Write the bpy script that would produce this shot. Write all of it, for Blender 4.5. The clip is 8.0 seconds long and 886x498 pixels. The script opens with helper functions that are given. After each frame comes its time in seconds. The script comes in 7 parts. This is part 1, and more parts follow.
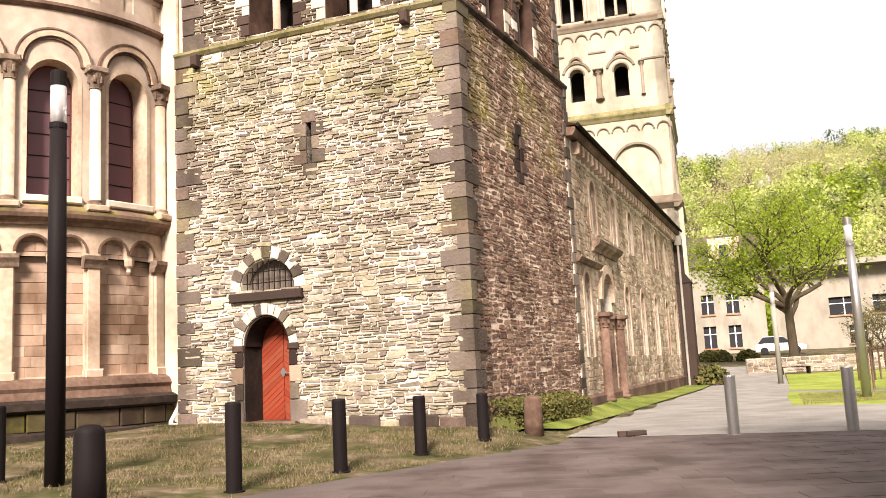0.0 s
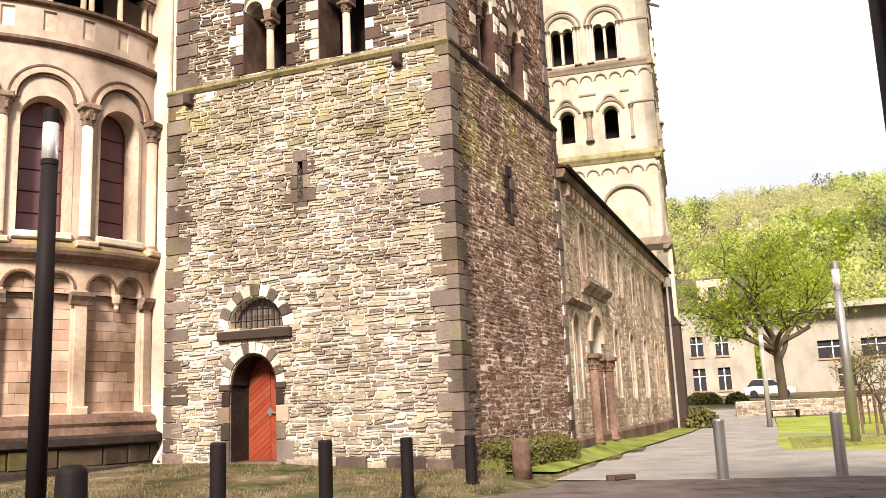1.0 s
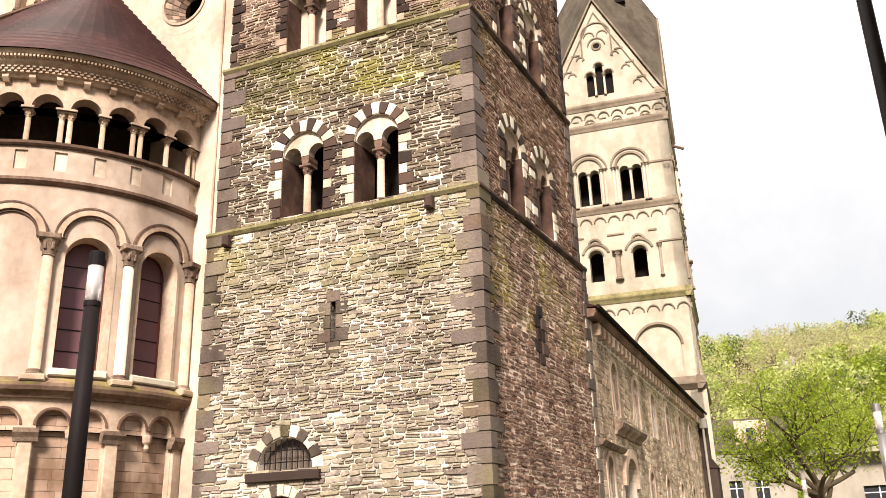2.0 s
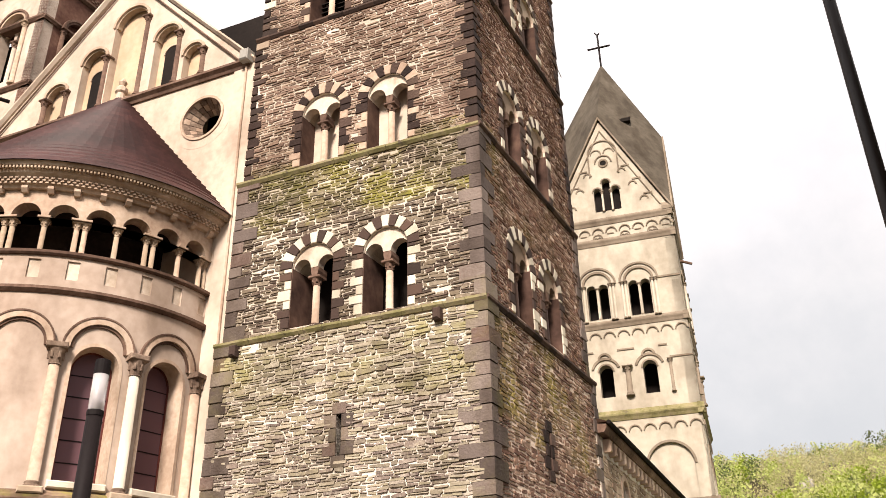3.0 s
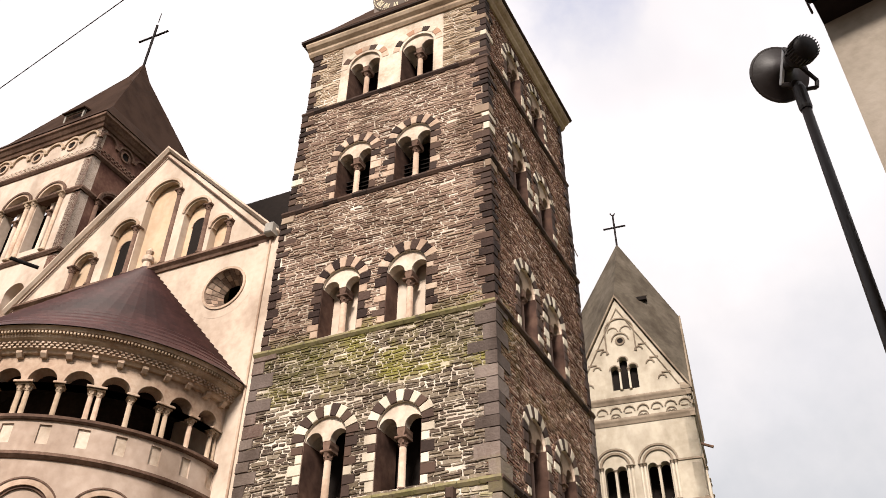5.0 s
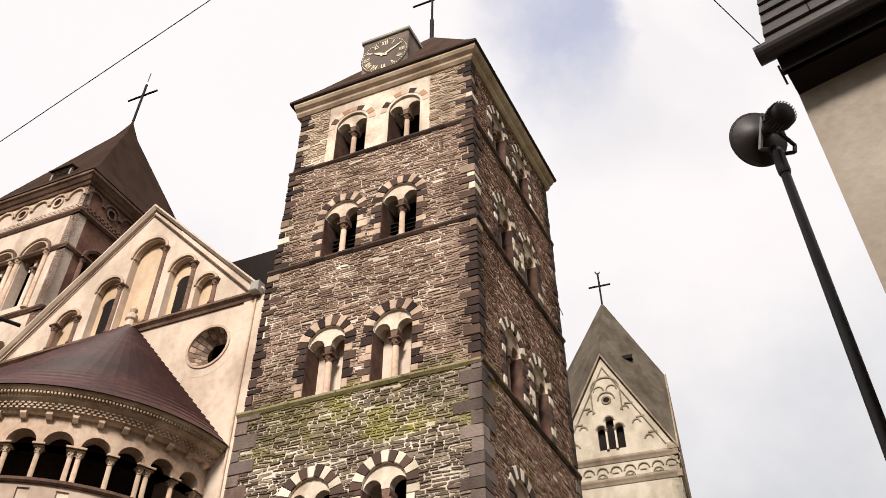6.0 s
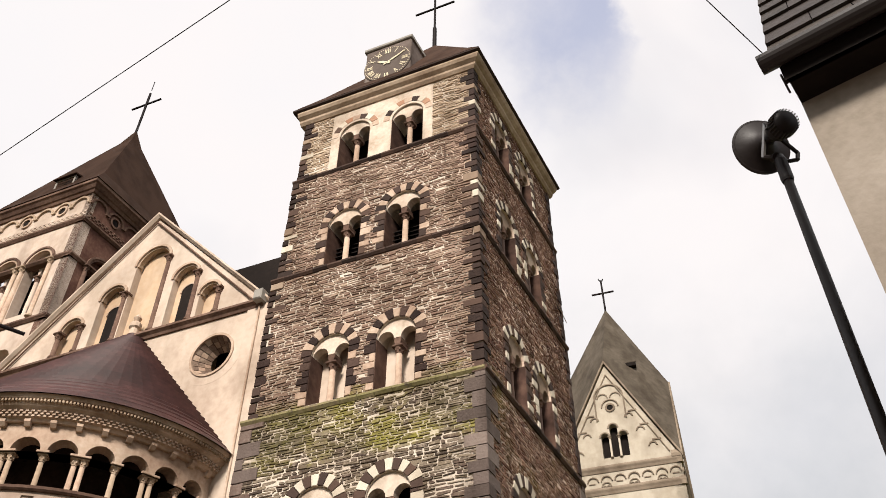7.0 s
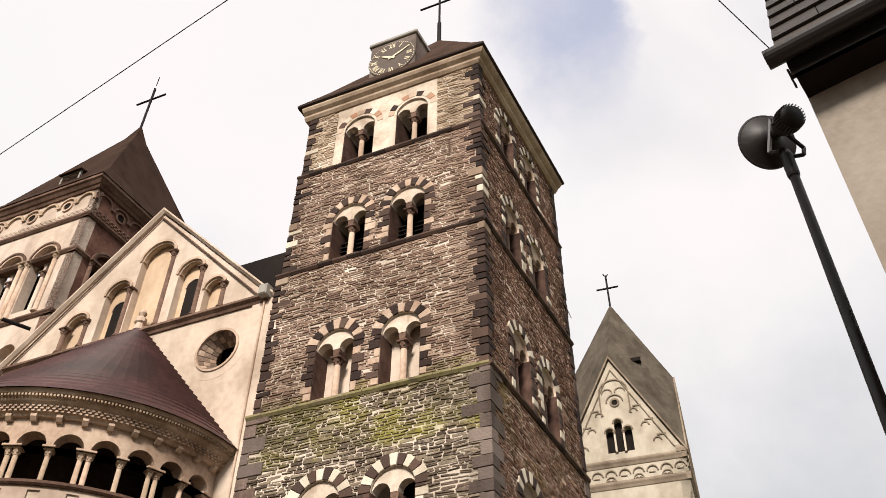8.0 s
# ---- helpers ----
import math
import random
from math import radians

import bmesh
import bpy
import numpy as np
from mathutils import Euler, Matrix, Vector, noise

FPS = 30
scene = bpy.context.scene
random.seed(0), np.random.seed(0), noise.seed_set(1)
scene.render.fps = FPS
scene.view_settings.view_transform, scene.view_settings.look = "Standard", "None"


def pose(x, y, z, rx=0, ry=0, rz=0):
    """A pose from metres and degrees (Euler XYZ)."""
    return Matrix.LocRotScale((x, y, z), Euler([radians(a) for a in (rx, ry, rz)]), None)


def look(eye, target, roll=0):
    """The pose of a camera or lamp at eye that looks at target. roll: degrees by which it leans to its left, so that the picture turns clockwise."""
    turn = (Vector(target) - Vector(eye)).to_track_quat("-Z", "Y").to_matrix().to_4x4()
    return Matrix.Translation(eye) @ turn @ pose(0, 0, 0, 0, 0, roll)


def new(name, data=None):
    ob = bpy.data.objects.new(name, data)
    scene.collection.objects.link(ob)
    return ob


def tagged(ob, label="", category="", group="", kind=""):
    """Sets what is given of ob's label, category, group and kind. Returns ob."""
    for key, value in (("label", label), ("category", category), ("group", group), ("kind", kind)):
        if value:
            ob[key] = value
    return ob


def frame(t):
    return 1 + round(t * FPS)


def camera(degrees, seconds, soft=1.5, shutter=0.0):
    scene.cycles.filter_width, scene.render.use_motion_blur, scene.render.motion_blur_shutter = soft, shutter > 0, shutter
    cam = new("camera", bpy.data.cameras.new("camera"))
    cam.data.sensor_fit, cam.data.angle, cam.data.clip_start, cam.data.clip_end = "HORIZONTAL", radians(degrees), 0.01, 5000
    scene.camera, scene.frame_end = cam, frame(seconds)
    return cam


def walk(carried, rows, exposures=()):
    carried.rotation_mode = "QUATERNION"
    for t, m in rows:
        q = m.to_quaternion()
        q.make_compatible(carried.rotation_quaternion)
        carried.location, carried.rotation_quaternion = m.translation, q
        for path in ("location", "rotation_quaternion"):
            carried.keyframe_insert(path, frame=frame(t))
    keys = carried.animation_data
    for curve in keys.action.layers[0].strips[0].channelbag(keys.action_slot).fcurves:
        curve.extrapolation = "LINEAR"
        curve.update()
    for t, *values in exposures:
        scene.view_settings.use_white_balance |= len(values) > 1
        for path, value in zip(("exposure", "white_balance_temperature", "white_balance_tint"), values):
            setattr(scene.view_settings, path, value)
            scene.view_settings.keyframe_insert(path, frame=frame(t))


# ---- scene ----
# ---------- camera: stands on the paving and tilts up ----------
cam = camera(54.0, 8.0, soft=0.8)
# time, place, yaw, pitch, roll: the camera leans back a little as it tilts
TURN = [(0.0, 0.019, 0.191, 1.468, 0.17, 7.88, 2.90), (0.5, 0.030, 0.193, 1.471, -0.07, 8.36, 2.77),
        (1.0, 0.026, 0.175, 1.499, -0.58, 10.39, 2.37), (1.5, 0.017, 0.100, 1.512, 0.37, 14.23, 2.18),
        (2.0, -0.017, 0.024, 1.543, 1.25, 19.43, 1.76), (2.2, -0.022, 0.018, 1.537, 1.24, 21.36, 1.66),
        (3.3, 0.003, 0.043, 1.491, 1.78, 28.58, 0.84), (3.5, -0.003, 0.038, 1.497, 1.89, 29.70, 0.69),
        (4.0, 0.004, 0.019, 1.514, 2.16, 32.69, 0.31), (4.5, 0.001, 0.006, 1.499, 2.18, 35.53, -0.19),
        (5.0, -0.001, -0.052, 1.512, 1.79, 38.27, -0.64), (5.2, -0.002, -0.068, 1.509, 1.53, 39.22, -0.68),
        (6.5, -0.009, -0.153, 1.491, 0.85, 42.66, 0.06), (7.0, -0.015, -0.155, 1.487, 1.19, 42.55, -0.19),
        (7.5, -0.025, -0.162, 1.486, 1.36, 42.39, -0.31), (8.0, -0.020, -0.154, 1.494, 1.41, 42.22, -0.39)]
walk(cam, [(t, pose(x, y, z, 90 + pitch, roll, yaw)) for t, x, y, z, yaw, pitch, roll in TURN],
     [(0.0, 1.66, 6950, 15), (2.0, 1.46, 6900, 15), (3.5, 1.16, 6850, 16), (5.0, 1.0, 6720, 15), (6.5, 0.85, 6650, 13), (8.0, 0.85, 6650, 13)])

# ---------- daylight: bright overcast sky with a weak sun behind ----------
SUN_AZ, SUN_EL = radians(191), radians(37)
world = bpy.data.worlds.new("sky")
scene.world = world
world.use_nodes = True
wn, wl = world.node_tree.nodes, world.node_tree.links
wn.clear()
sky = wn.new("ShaderNodeTexSky")
sky.sky_type, sky.sun_disc, sky.sun_elevation, sky.sun_rotation = "NISHITA", False, SUN_EL, SUN_AZ
dim = wn.new("ShaderNodeMix")
dim.data_type, dim.blend_type = "RGBA", "MULTIPLY"
dim.inputs[0].default_value = 1.0
wl.new(sky.outputs[0], dim.inputs[6])
dim.inputs[7].default_value = (0.16, 0.15, 0.145, 1)
wco = wn.new("ShaderNodeTexCoord")
wno = wn.new("ShaderNodeTexNoise")
wno.inputs["Scale"].default_value, wno.inputs["Detail"].default_value = 2.3, 5.0
wno.inputs["Distortion"].default_value = 0.3
wmap = wn.new("ShaderNodeMapping")
wmap.inputs["Location"].default_value = (0.35, 0.1, 0.42)
wl.new(wco.outputs["Generated"], wmap.inputs["Vector"])
wl.new(wmap.outputs[0], wno.inputs["Vector"])
wr = wn.new("ShaderNodeValToRGB")
wr.color_ramp.elements[0].position, wr.color_ramp.elements[0].color = 0.3, (0.84, 0.84, 0.84, 1)
wr.color_ramp.elements[1].position, wr.color_ramp.elements[1].color = 0.44, (1, 1, 1, 1)
wl.new(wno.outputs[0], wr.inputs[0])
wm = wn.new("ShaderNodeMix")
wm.data_type = "RGBA"
wl.new(wr.outputs[0], wm.inputs[0])
wl.new(dim.outputs[2], wm.inputs[6])
cno = wn.new("ShaderNodeTexNoise")
cno.inputs["Scale"].default_value, cno.inputs["Detail"].default_value = 4.5, 6.0
wl.new(wmap.outputs[0], cno.inputs["Vector"])
cra = wn.new("ShaderNodeValToRGB")
cra.color_ramp.elements[0].position, cra.color_ramp.elements[0].color = 0.36, (0.955, 0.955, 0.965, 1)
cra.color_ramp.elements[1].position, cra.color_ramp.elements[1].color = 0.6, (0.98, 0.965, 0.965, 1)
wl.new(cno.outputs[0], cra.inputs[0])
wl.new(cra.outputs[0], wm.inputs[7])
# a gap of pale blue between the clouds, with a crisp bank on one side
def sky_axis(v, shift):
    d = wn.new("ShaderNodeVectorMath")
    d.operation = "DOT_PRODUCT"
    wl.new(wco.outputs["Generated"], d.inputs[0])
    d.inputs[1].default_value = v
    a = wn.new("ShaderNodeMath")
    a.operation = "MULTIPLY_ADD"
    wl.new(gno.outputs[0], a.inputs[0])
    a.inputs[1].default_value = shift
    wl.new(d.outputs["Value"], a.inputs[2])
    return a.outputs[0]


def sky_band(v, a, b, t0, t1):
    r = wn.new("ShaderNodeMapRange")
    r.interpolation_type = "SMOOTHSTEP"
    r.inputs[1].default_value, r.inputs[2].default_value, r.inputs[3].default_value, r.inputs[4].default_value = a, b, t0, t1
    wl.new(v, r.inputs[0])
    return r.outputs[0]


def sky_times(a, b):
    k = wn.new("ShaderNodeMath")
    k.operation = "MULTIPLY"
    wl.new(a, k.inputs[0])
    wl.new(b, k.inputs[1])
    return k.outputs[0]


gno = wn.new("ShaderNodeTexNoise")
gno.inputs["Scale"].default_value, gno.inputs["Detail"].default_value, gno.inputs["Roughness"].default_value = 7.0, 7.0, 0.6
wl.new(wco.outputs["Generated"], gno.inputs["Vector"])
across, rise = sky_axis((0.985, -0.16, 0.0), 0.16), sky_axis((-0.1, -0.81, 0.58), 0.2)
gap = sky_times(sky_times(sky_band(across, 0.0, 0.12, 0, 1), sky_band(across, 0.135, 0.168, 1, 0)), sky_times(sky_band(rise, -0.02, 0.12, 0, 1), sky_band(rise, 0.45, 0.6, 1, 0)))
wsep = wn.new("ShaderNodeSeparateXYZ")
wl.new(wco.outputs["Generated"], wsep.inputs[0])
lift = wn.new("ShaderNodeMath")
lift.operation = "MULTIPLY_ADD"
wl.new(gno.outputs[0], lift.inputs[0])
lift.inputs[1].default_value = 0.3
wl.new(wsep.outputs[2], lift.inputs[2])
low = wn.new("ShaderNodeMix")
low.data_type = "RGBA"
wl.new(sky_band(lift.outputs[0], 0.3, 0.85, 1, 0), low.inputs[0])
wl.new(wm.outputs[2], low.inputs[6])
low.inputs[7].default_value = (0.52, 0.57, 0.61, 1)
blue = wn.new("ShaderNodeMix")
blue.data_type = "RGBA"
wl.new(gap, blue.inputs[0])
wl.new(low.outputs[2], blue.inputs[6])
blue.inputs[7].default_value = (0.52, 0.57, 0.73, 1)
wb = wn.new("ShaderNodeBackground")
wl.new(blue.outputs[2], wb.inputs[0])
wb.inputs[1].default_value = 0.55
wo = wn.new("ShaderNodeOutputWorld")
wl.new(wb.outputs[0], wo.inputs[0])
sun = new("sun", bpy.data.lights.new("sun", "SUN"))
sun.data.energy, sun.data.angle, sun.data.color = 3.5, radians(14), (1.0, 0.95, 0.87)
sun.matrix_world = look((math.sin(SUN_AZ) * 50, math.cos(SUN_AZ) * 50, 50 * math.tan(SUN_EL)), (0, 0, 0))


# ---------- materials ----------
def surface(name, colours, rough=0.85, grain=8.0, bump=0.3, blotch=0.6, metal=0.0, pieces=False, moss=0.0, moss_low=0, moss_high=0, stain=0.25, spec=0.12, leafy=0.0, smear=None):
    """Colours spread over grain and blotches; pieces: each loose piece takes its own tone; moss: green patches between two heights."""
    m = bpy.data.materials.new(name)
    m.use_nodes = True
    n, l = m.node_tree.nodes, m.node_tree.links
    b = n["Principled BSDF"]
    b.inputs["Roughness"].default_value, b.inputs["Metallic"].default_value = rough, metal
    b.inputs["Specular IOR Level"].default_value = spec
    co = n.new("ShaderNodeNewGeometry")
    big, fine = n.new("ShaderNodeTexNoise"), n.new("ShaderNodeTexNoise")
    big.inputs["Scale"].default_value, big.inputs["Detail"].default_value = blotch, 4
    fine.inputs["Scale"].default_value, fine.inputs["Detail"].default_value = grain, 6
    l.new(co.outputs["Position"], big.inputs["Vector"])
    l.new(co.outputs["Position"], fine.inputs["Vector"])

    def maths(op, a, c):
        k = n.new("ShaderNodeMath")
        k.operation = op
        for i, q in enumerate((a, c)):
            if isinstance(q, (int, float)):
                k.inputs[i].default_value = q
            else:
                l.new(q, k.inputs[i])
        return k.outputs[0]

    ramp = n.new("ShaderNodeValToRGB")
    e = ramp.color_ramp.elements
    while len(e) < len(colours):
        e.new(0.5)
    for i, c in enumerate(colours):
        e[i].position, e[i].color = i / max(1, len(colours) - 1), (*c, 1)
    if pieces:
        info = n.new("ShaderNodeObjectInfo")
        tone = maths("FRACT", maths("ADD", co.outputs["Random Per Island"], info.outputs["Random"]), 0)
        tone = maths("ADD", maths("MULTIPLY", tone, 0.8), maths("MULTIPLY", fine.outputs[0], 0.25))
    else:
        tone = maths("ADD", maths("MULTIPLY", maths("SUBTRACT", big.outputs[0], 0.5), 1.6), maths("MULTIPLY", fine.outputs[0], 1.0))
    l.new(tone, ramp.inputs[0])
    colour = ramp.outputs[0]
    # dirt and wear in large uneven stains
    ds = n.new("ShaderNodeMix")
    ds.data_type, ds.blend_type = "RGBA", "MULTIPLY"
    dr = n.new("ShaderNodeValToRGB")
    dr.color_ramp.elements[0].position, dr.color_ramp.elements[0].color = 0.36, (0.42, 0.38, 0.34, 1)
    dr.color_ramp.elements[1].position, dr.color_ramp.elements[1].color = 0.58, (1, 1, 1, 1)
    st = n.new("ShaderNodeTexNoise")
    st.inputs["Scale"].default_value, st.inputs["Detail"].default_value = 1.1, 8
    mp = n.new("ShaderNodeMapping")
    mp.inputs["Scale"].default_value = (1, 1, 0.45)
    l.new(co.outputs["Position"], mp.inputs[0])
    l.new(mp.outputs[0], st.inputs["Vector"])
    l.new(st.outputs[0], dr.inputs[0])
    ds.inputs[0].default_value = stain
    l.new(colour, ds.inputs[6])
    l.new(dr.outputs[0], ds.inputs[7])
    colour = ds.outputs[2]
    if smear:
        sn, sr_, sx = n.new("ShaderNodeTexNoise"), n.new("ShaderNodeMapRange"), n.new("ShaderNodeMix")
        sn.inputs["Scale"].default_value, sn.inputs["Detail"].default_value, sn.inputs["Roughness"].default_value = 4.5, 9, 0.75
        l.new(co.outputs["Position"], sn.inputs["Vector"])
        l.new(sn.outputs[0], sr_.inputs["Value"])
        sr_.inputs["From Min"].default_value, sr_.inputs["From Max"].default_value, sr_.inputs["To Max"].default_value = 0.54, 0.68, 0.6
        sx.data_type = "RGBA"
        l.new(sr_.outputs[0], sx.inputs[0])
        l.new(colour, sx.inputs[6])
        sx.inputs[7].default_value = (*smear, 1)
        colour = sx.outputs[2]
    if moss:
        sep = n.new("ShaderNodeSeparateXYZ")
        l.new(co.outputs["Position"], sep.inputs[0])
        mr = n.new("ShaderNodeMapRange")
        mr.interpolation_type = "SMOOTHSTEP"
        mr.inputs["From Min"].default_value, mr.inputs["From Max"].default_value = moss_low, moss_low + 0.45 * (moss_high - moss_low)
        l.new(sep.outputs[2], mr.inputs["Value"])
        top = maths("LESS_THAN", sep.outputs[2], moss_high + 0.35)
        mn = n.new("ShaderNodeTexNoise")
        mn.inputs["Scale"].default_value, mn.inputs["Detail"].default_value = 0.75, 10
        mn.inputs["Roughness"].default_value = 0.7
        l.new(co.outputs["Position"], mn.inputs["Vector"])
        k = maths("MULTIPLY", maths("MULTIPLY", mr.outputs[0], top), mn.outputs[0])
        kr = n.new("ShaderNodeMapRange")
        kr.inputs["From Min"].default_value, kr.inputs["From Max"].default_value = 0.44, 0.66
        kr.inputs["To Max"].default_value = moss
        l.new(k, kr.inputs["Value"])
        mx = n.new("ShaderNodeMix")
        mx.data_type = "RGBA"
        l.new(kr.outputs[0], mx.inputs[0])
        l.new(colour, mx.inputs[6])
        tone2 = n.new("ShaderNodeValToRGB")
        tone2.color_ramp.elements[0].position, tone2.color_ramp.elements[0].color = 0.4, (0.075, 0.066, 0.024, 1)
        tone2.color_ramp.elements[1].position, tone2.color_ramp.elements[1].color = 0.62, (0.28, 0.255, 0.04, 1)
        l.new(big.outputs[0], tone2.inputs[0])
        l.new(tone2.outputs[0], mx.inputs[7])
        colour = mx.outputs[2]
    l.new(colour, b.inputs["Base Color"])
    if leafy:
        tr, mixer = n.new("ShaderNodeBsdfTranslucent"), n.new("ShaderNodeMixShader")
        l.new(colour, tr.inputs[0])
        mixer.inputs[0].default_value = leafy
        l.new(b.outputs[0], mixer.inputs[1])
        l.new(tr.outputs[0], mixer.inputs[2])
        l.new(mixer.outputs[0], n["Material Output"].inputs[0])
    if bump:
        bp = n.new("ShaderNodeBump")
        bp.inputs["Strength"].default_value, bp.inputs["Distance"].default_value = bump, 0.02
        l.new(fine.outputs[0], bp.inputs["Height"])
        l.new(bp.outputs[0], b.inputs["Normal"])
    return m


RUBBLE = surface("rubble_stone", [(0.073, 0.056, 0.049), (0.167, 0.133, 0.106), (0.260, 0.221, 0.160), (0.384, 0.326, 0.241), (0.197, 0.147, 0.126), (0.447, 0.388, 0.315), (0.124, 0.090, 0.080), (0.322, 0.278, 0.189), (0.219, 0.187, 0.144)], 0.9, 14, 0.9, pieces=True, moss=0.55, moss_low=6.0, moss_high=9.3, stain=0.55, smear=(0.49, 0.43, 0.35))
# redder stones of the tower's side, low part; shade is in the colour
RUBBLE_FOOT = surface("rubble_side_low_shaded", [(0.052, 0.028, 0.022), (0.138, 0.075, 0.054), (0.230, 0.138, 0.098), (0.092, 0.048, 0.037), (0.299, 0.201, 0.144), (0.172, 0.090, 0.063)], 0.9, 14, 0.7, pieces=True, moss=0.55, moss_low=4.5, moss_high=9.3, stain=0.6)
RUBBLE_UP = surface("rubble_upper", [(0.082, 0.049, 0.038), (0.205, 0.137, 0.104), (0.300, 0.207, 0.157), (0.137, 0.085, 0.066), (0.396, 0.293, 0.218), (0.232, 0.153, 0.116), (0.178, 0.110, 0.082)], 0.9, 14, 0.9, pieces=True, moss=0.9, moss_low=11.0, moss_high=13.75, stain=0.7, smear=(0.36, 0.27, 0.2))
# the same reddish side stones higher up, darkened for the shaded face
RUBBLE_SIDE = surface("rubble_side_shaded", [(0.040, 0.022, 0.016), (0.127, 0.064, 0.046), (0.218, 0.120, 0.083), (0.081, 0.043, 0.032), (0.287, 0.178, 0.124), (0.161, 0.085, 0.060)], 0.9, 14, 0.6, pieces=True, moss=0.35, moss_low=10.5, moss_high=13.7, stain=0.7)
# brown stone: shade-toned heads of the side windows, also odd quoins and jambs
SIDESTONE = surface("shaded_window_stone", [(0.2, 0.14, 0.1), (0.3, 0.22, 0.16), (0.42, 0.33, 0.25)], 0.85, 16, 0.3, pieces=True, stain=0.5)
OLDSLATE = surface("lichened_roof_slate", [(0.015, 0.011, 0.009), (0.038, 0.027, 0.022), (0.022, 0.017, 0.013), (0.064, 0.05, 0.039), (0.027, 0.019, 0.017)], 0.6, 9, 0.8, pieces=True, stain=0.8, spec=0.25)
BELFRYSTONE = surface("limewashed_rubble", [(0.16, 0.105, 0.07), (0.36, 0.265, 0.18), (0.5, 0.4, 0.3), (0.24, 0.165, 0.11), (0.56, 0.46, 0.35)], 0.9, 9, 0.5, pieces=True, stain=0.5, smear=(0.62, 0.5, 0.36))
EAVESTONE = surface("eaves_sandstone", [(0.26, 0.18, 0.125), (0.4, 0.3, 0.215), (0.52, 0.41, 0.31)], 0.85, 9, 0.25, 0.8, stain=0.5)
# twin tower's side plaster, with the side's shade put into the colour
TWINSHADE = surface("twin_tower_shaded_plaster", [(0.07, 0.032, 0.024), (0.13, 0.065, 0.048), (0.2, 0.11, 0.08)], 0.9, 7, 0.25, 0.9, stain=0.5)
RUBBLE_NAVE = surface("rubble_nave", [(0.2, 0.135, 0.092), (0.38, 0.285, 0.205), (0.55, 0.44, 0.33), (0.3, 0.212, 0.15), (0.6, 0.49, 0.375)], 0.9, 10, 0.6, pieces=True, stain=0.9, smear=(0.5, 0.39, 0.29))
MORTAR = surface("lime_mortar", [(0.447, 0.379, 0.302), (0.614, 0.543, 0.463), (0.716, 0.655, 0.584)], 0.95, 30, 0.5, moss=0.5, moss_low=6.2, moss_high=9.3, stain=0.5)
MORTAR_UP = surface("weathered_mortar", [(0.342, 0.274, 0.214), (0.548, 0.471, 0.384), (0.666, 0.598, 0.513)], 0.95, 30, 0.4, moss=0.6, moss_low=11.0, moss_high=13.75, stain=0.5)
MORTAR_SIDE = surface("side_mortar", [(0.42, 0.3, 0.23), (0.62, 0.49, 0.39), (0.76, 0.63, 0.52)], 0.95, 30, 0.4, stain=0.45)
BASALT = surface("basalt_quoin", [(0.014, 0.009, 0.008), (0.045, 0.027, 0.022), (0.022, 0.014, 0.012), (0.075, 0.046, 0.036), (0.12, 0.08, 0.06)], 0.8, 18, 0.9, pieces=True, stain=0.7)
QUOIN_LOW = surface("worn_basalt_quoin", [(0.042, 0.031, 0.026), (0.088, 0.066, 0.056), (0.135, 0.104, 0.09), (0.2, 0.158, 0.134), (0.1, 0.052, 0.04)], 0.85, 16, 1.0, pieces=True, stain=0.8, moss=0.2, moss_low=-3, moss_high=9.3)
FOOT = surface("mossy_foot_stone", [(0.021, 0.014, 0.010), (0.052, 0.035, 0.025), (0.098, 0.068, 0.048)], 0.95, 9, 0.6, 1.2, stain=0.7, moss=0.25, moss_low=-2.5, moss_high=1.0, pieces=True)
# blackened stone; on the gallery's back its darkness stands for shade
SOOT_SHADE = surface("soot_and_shade_stone", [(0.014, 0.01, 0.008), (0.03, 0.021, 0.017), (0.055, 0.039, 0.031)], 0.9, 9, 0.5, 1.2, stain=0.4)
# reddish window reveals, darkened in colour for the shade of the recess
REVEAL = surface("red_reveal_with_shade", [(0.03, 0.017, 0.013), (0.075, 0.042, 0.032), (0.13, 0.076, 0.056)], 0.9, 5, 0.5, 1.6, stain=0.7)
REDRIM = surface("dark_red_rim", [(0.09, 0.025, 0.02), (0.13, 0.04, 0.03)], 0.7, 10, 0.1)
ZINC = surface("zinc_sheet", [(0.24, 0.22, 0.19), (0.32, 0.3, 0.27)], 0.6, 6, 0.1, stain=0.4)
PALE = surface("pale_sandstone", [(0.42, 0.36, 0.28), (0.57, 0.5, 0.4), (0.66, 0.6, 0.5)], 0.85, 18, 0.4, pieces=True, stain=0.5)
RUBBLE_MID = surface("rubble_first_storey", [(0.016, 0.012, 0.009), (0.062, 0.044, 0.034), (0.139, 0.106, 0.073), (0.205, 0.161, 0.114), (0.088, 0.058, 0.046), (0.242, 0.198, 0.146), (0.058, 0.038, 0.031), (0.161, 0.128, 0.084)], 0.9, 14, 0.9, pieces=True, moss=0.85, moss_low=11.0, moss_high=13.75, stain=0.5, smear=(0.45, 0.37, 0.28))
DARKSTONE = surface("dark_sandstone", [(0.026, 0.018, 0.015), (0.06, 0.039, 0.032), (0.098, 0.06, 0.044)], 0.85, 18, 0.3, pieces=True)
REDSTONE = surface("red_sandstone", [(0.3, 0.15, 0.09), (0.4, 0.24, 0.16)], 0.85, 18, 0.3, pieces=True)
PLASTER = surface("cream_plaster", [(0.420, 0.321, 0.250), (0.527, 0.424, 0.339), (0.589, 0.500, 0.415)], 0.9, 5, 0.12, 0.35, stain=0.42)
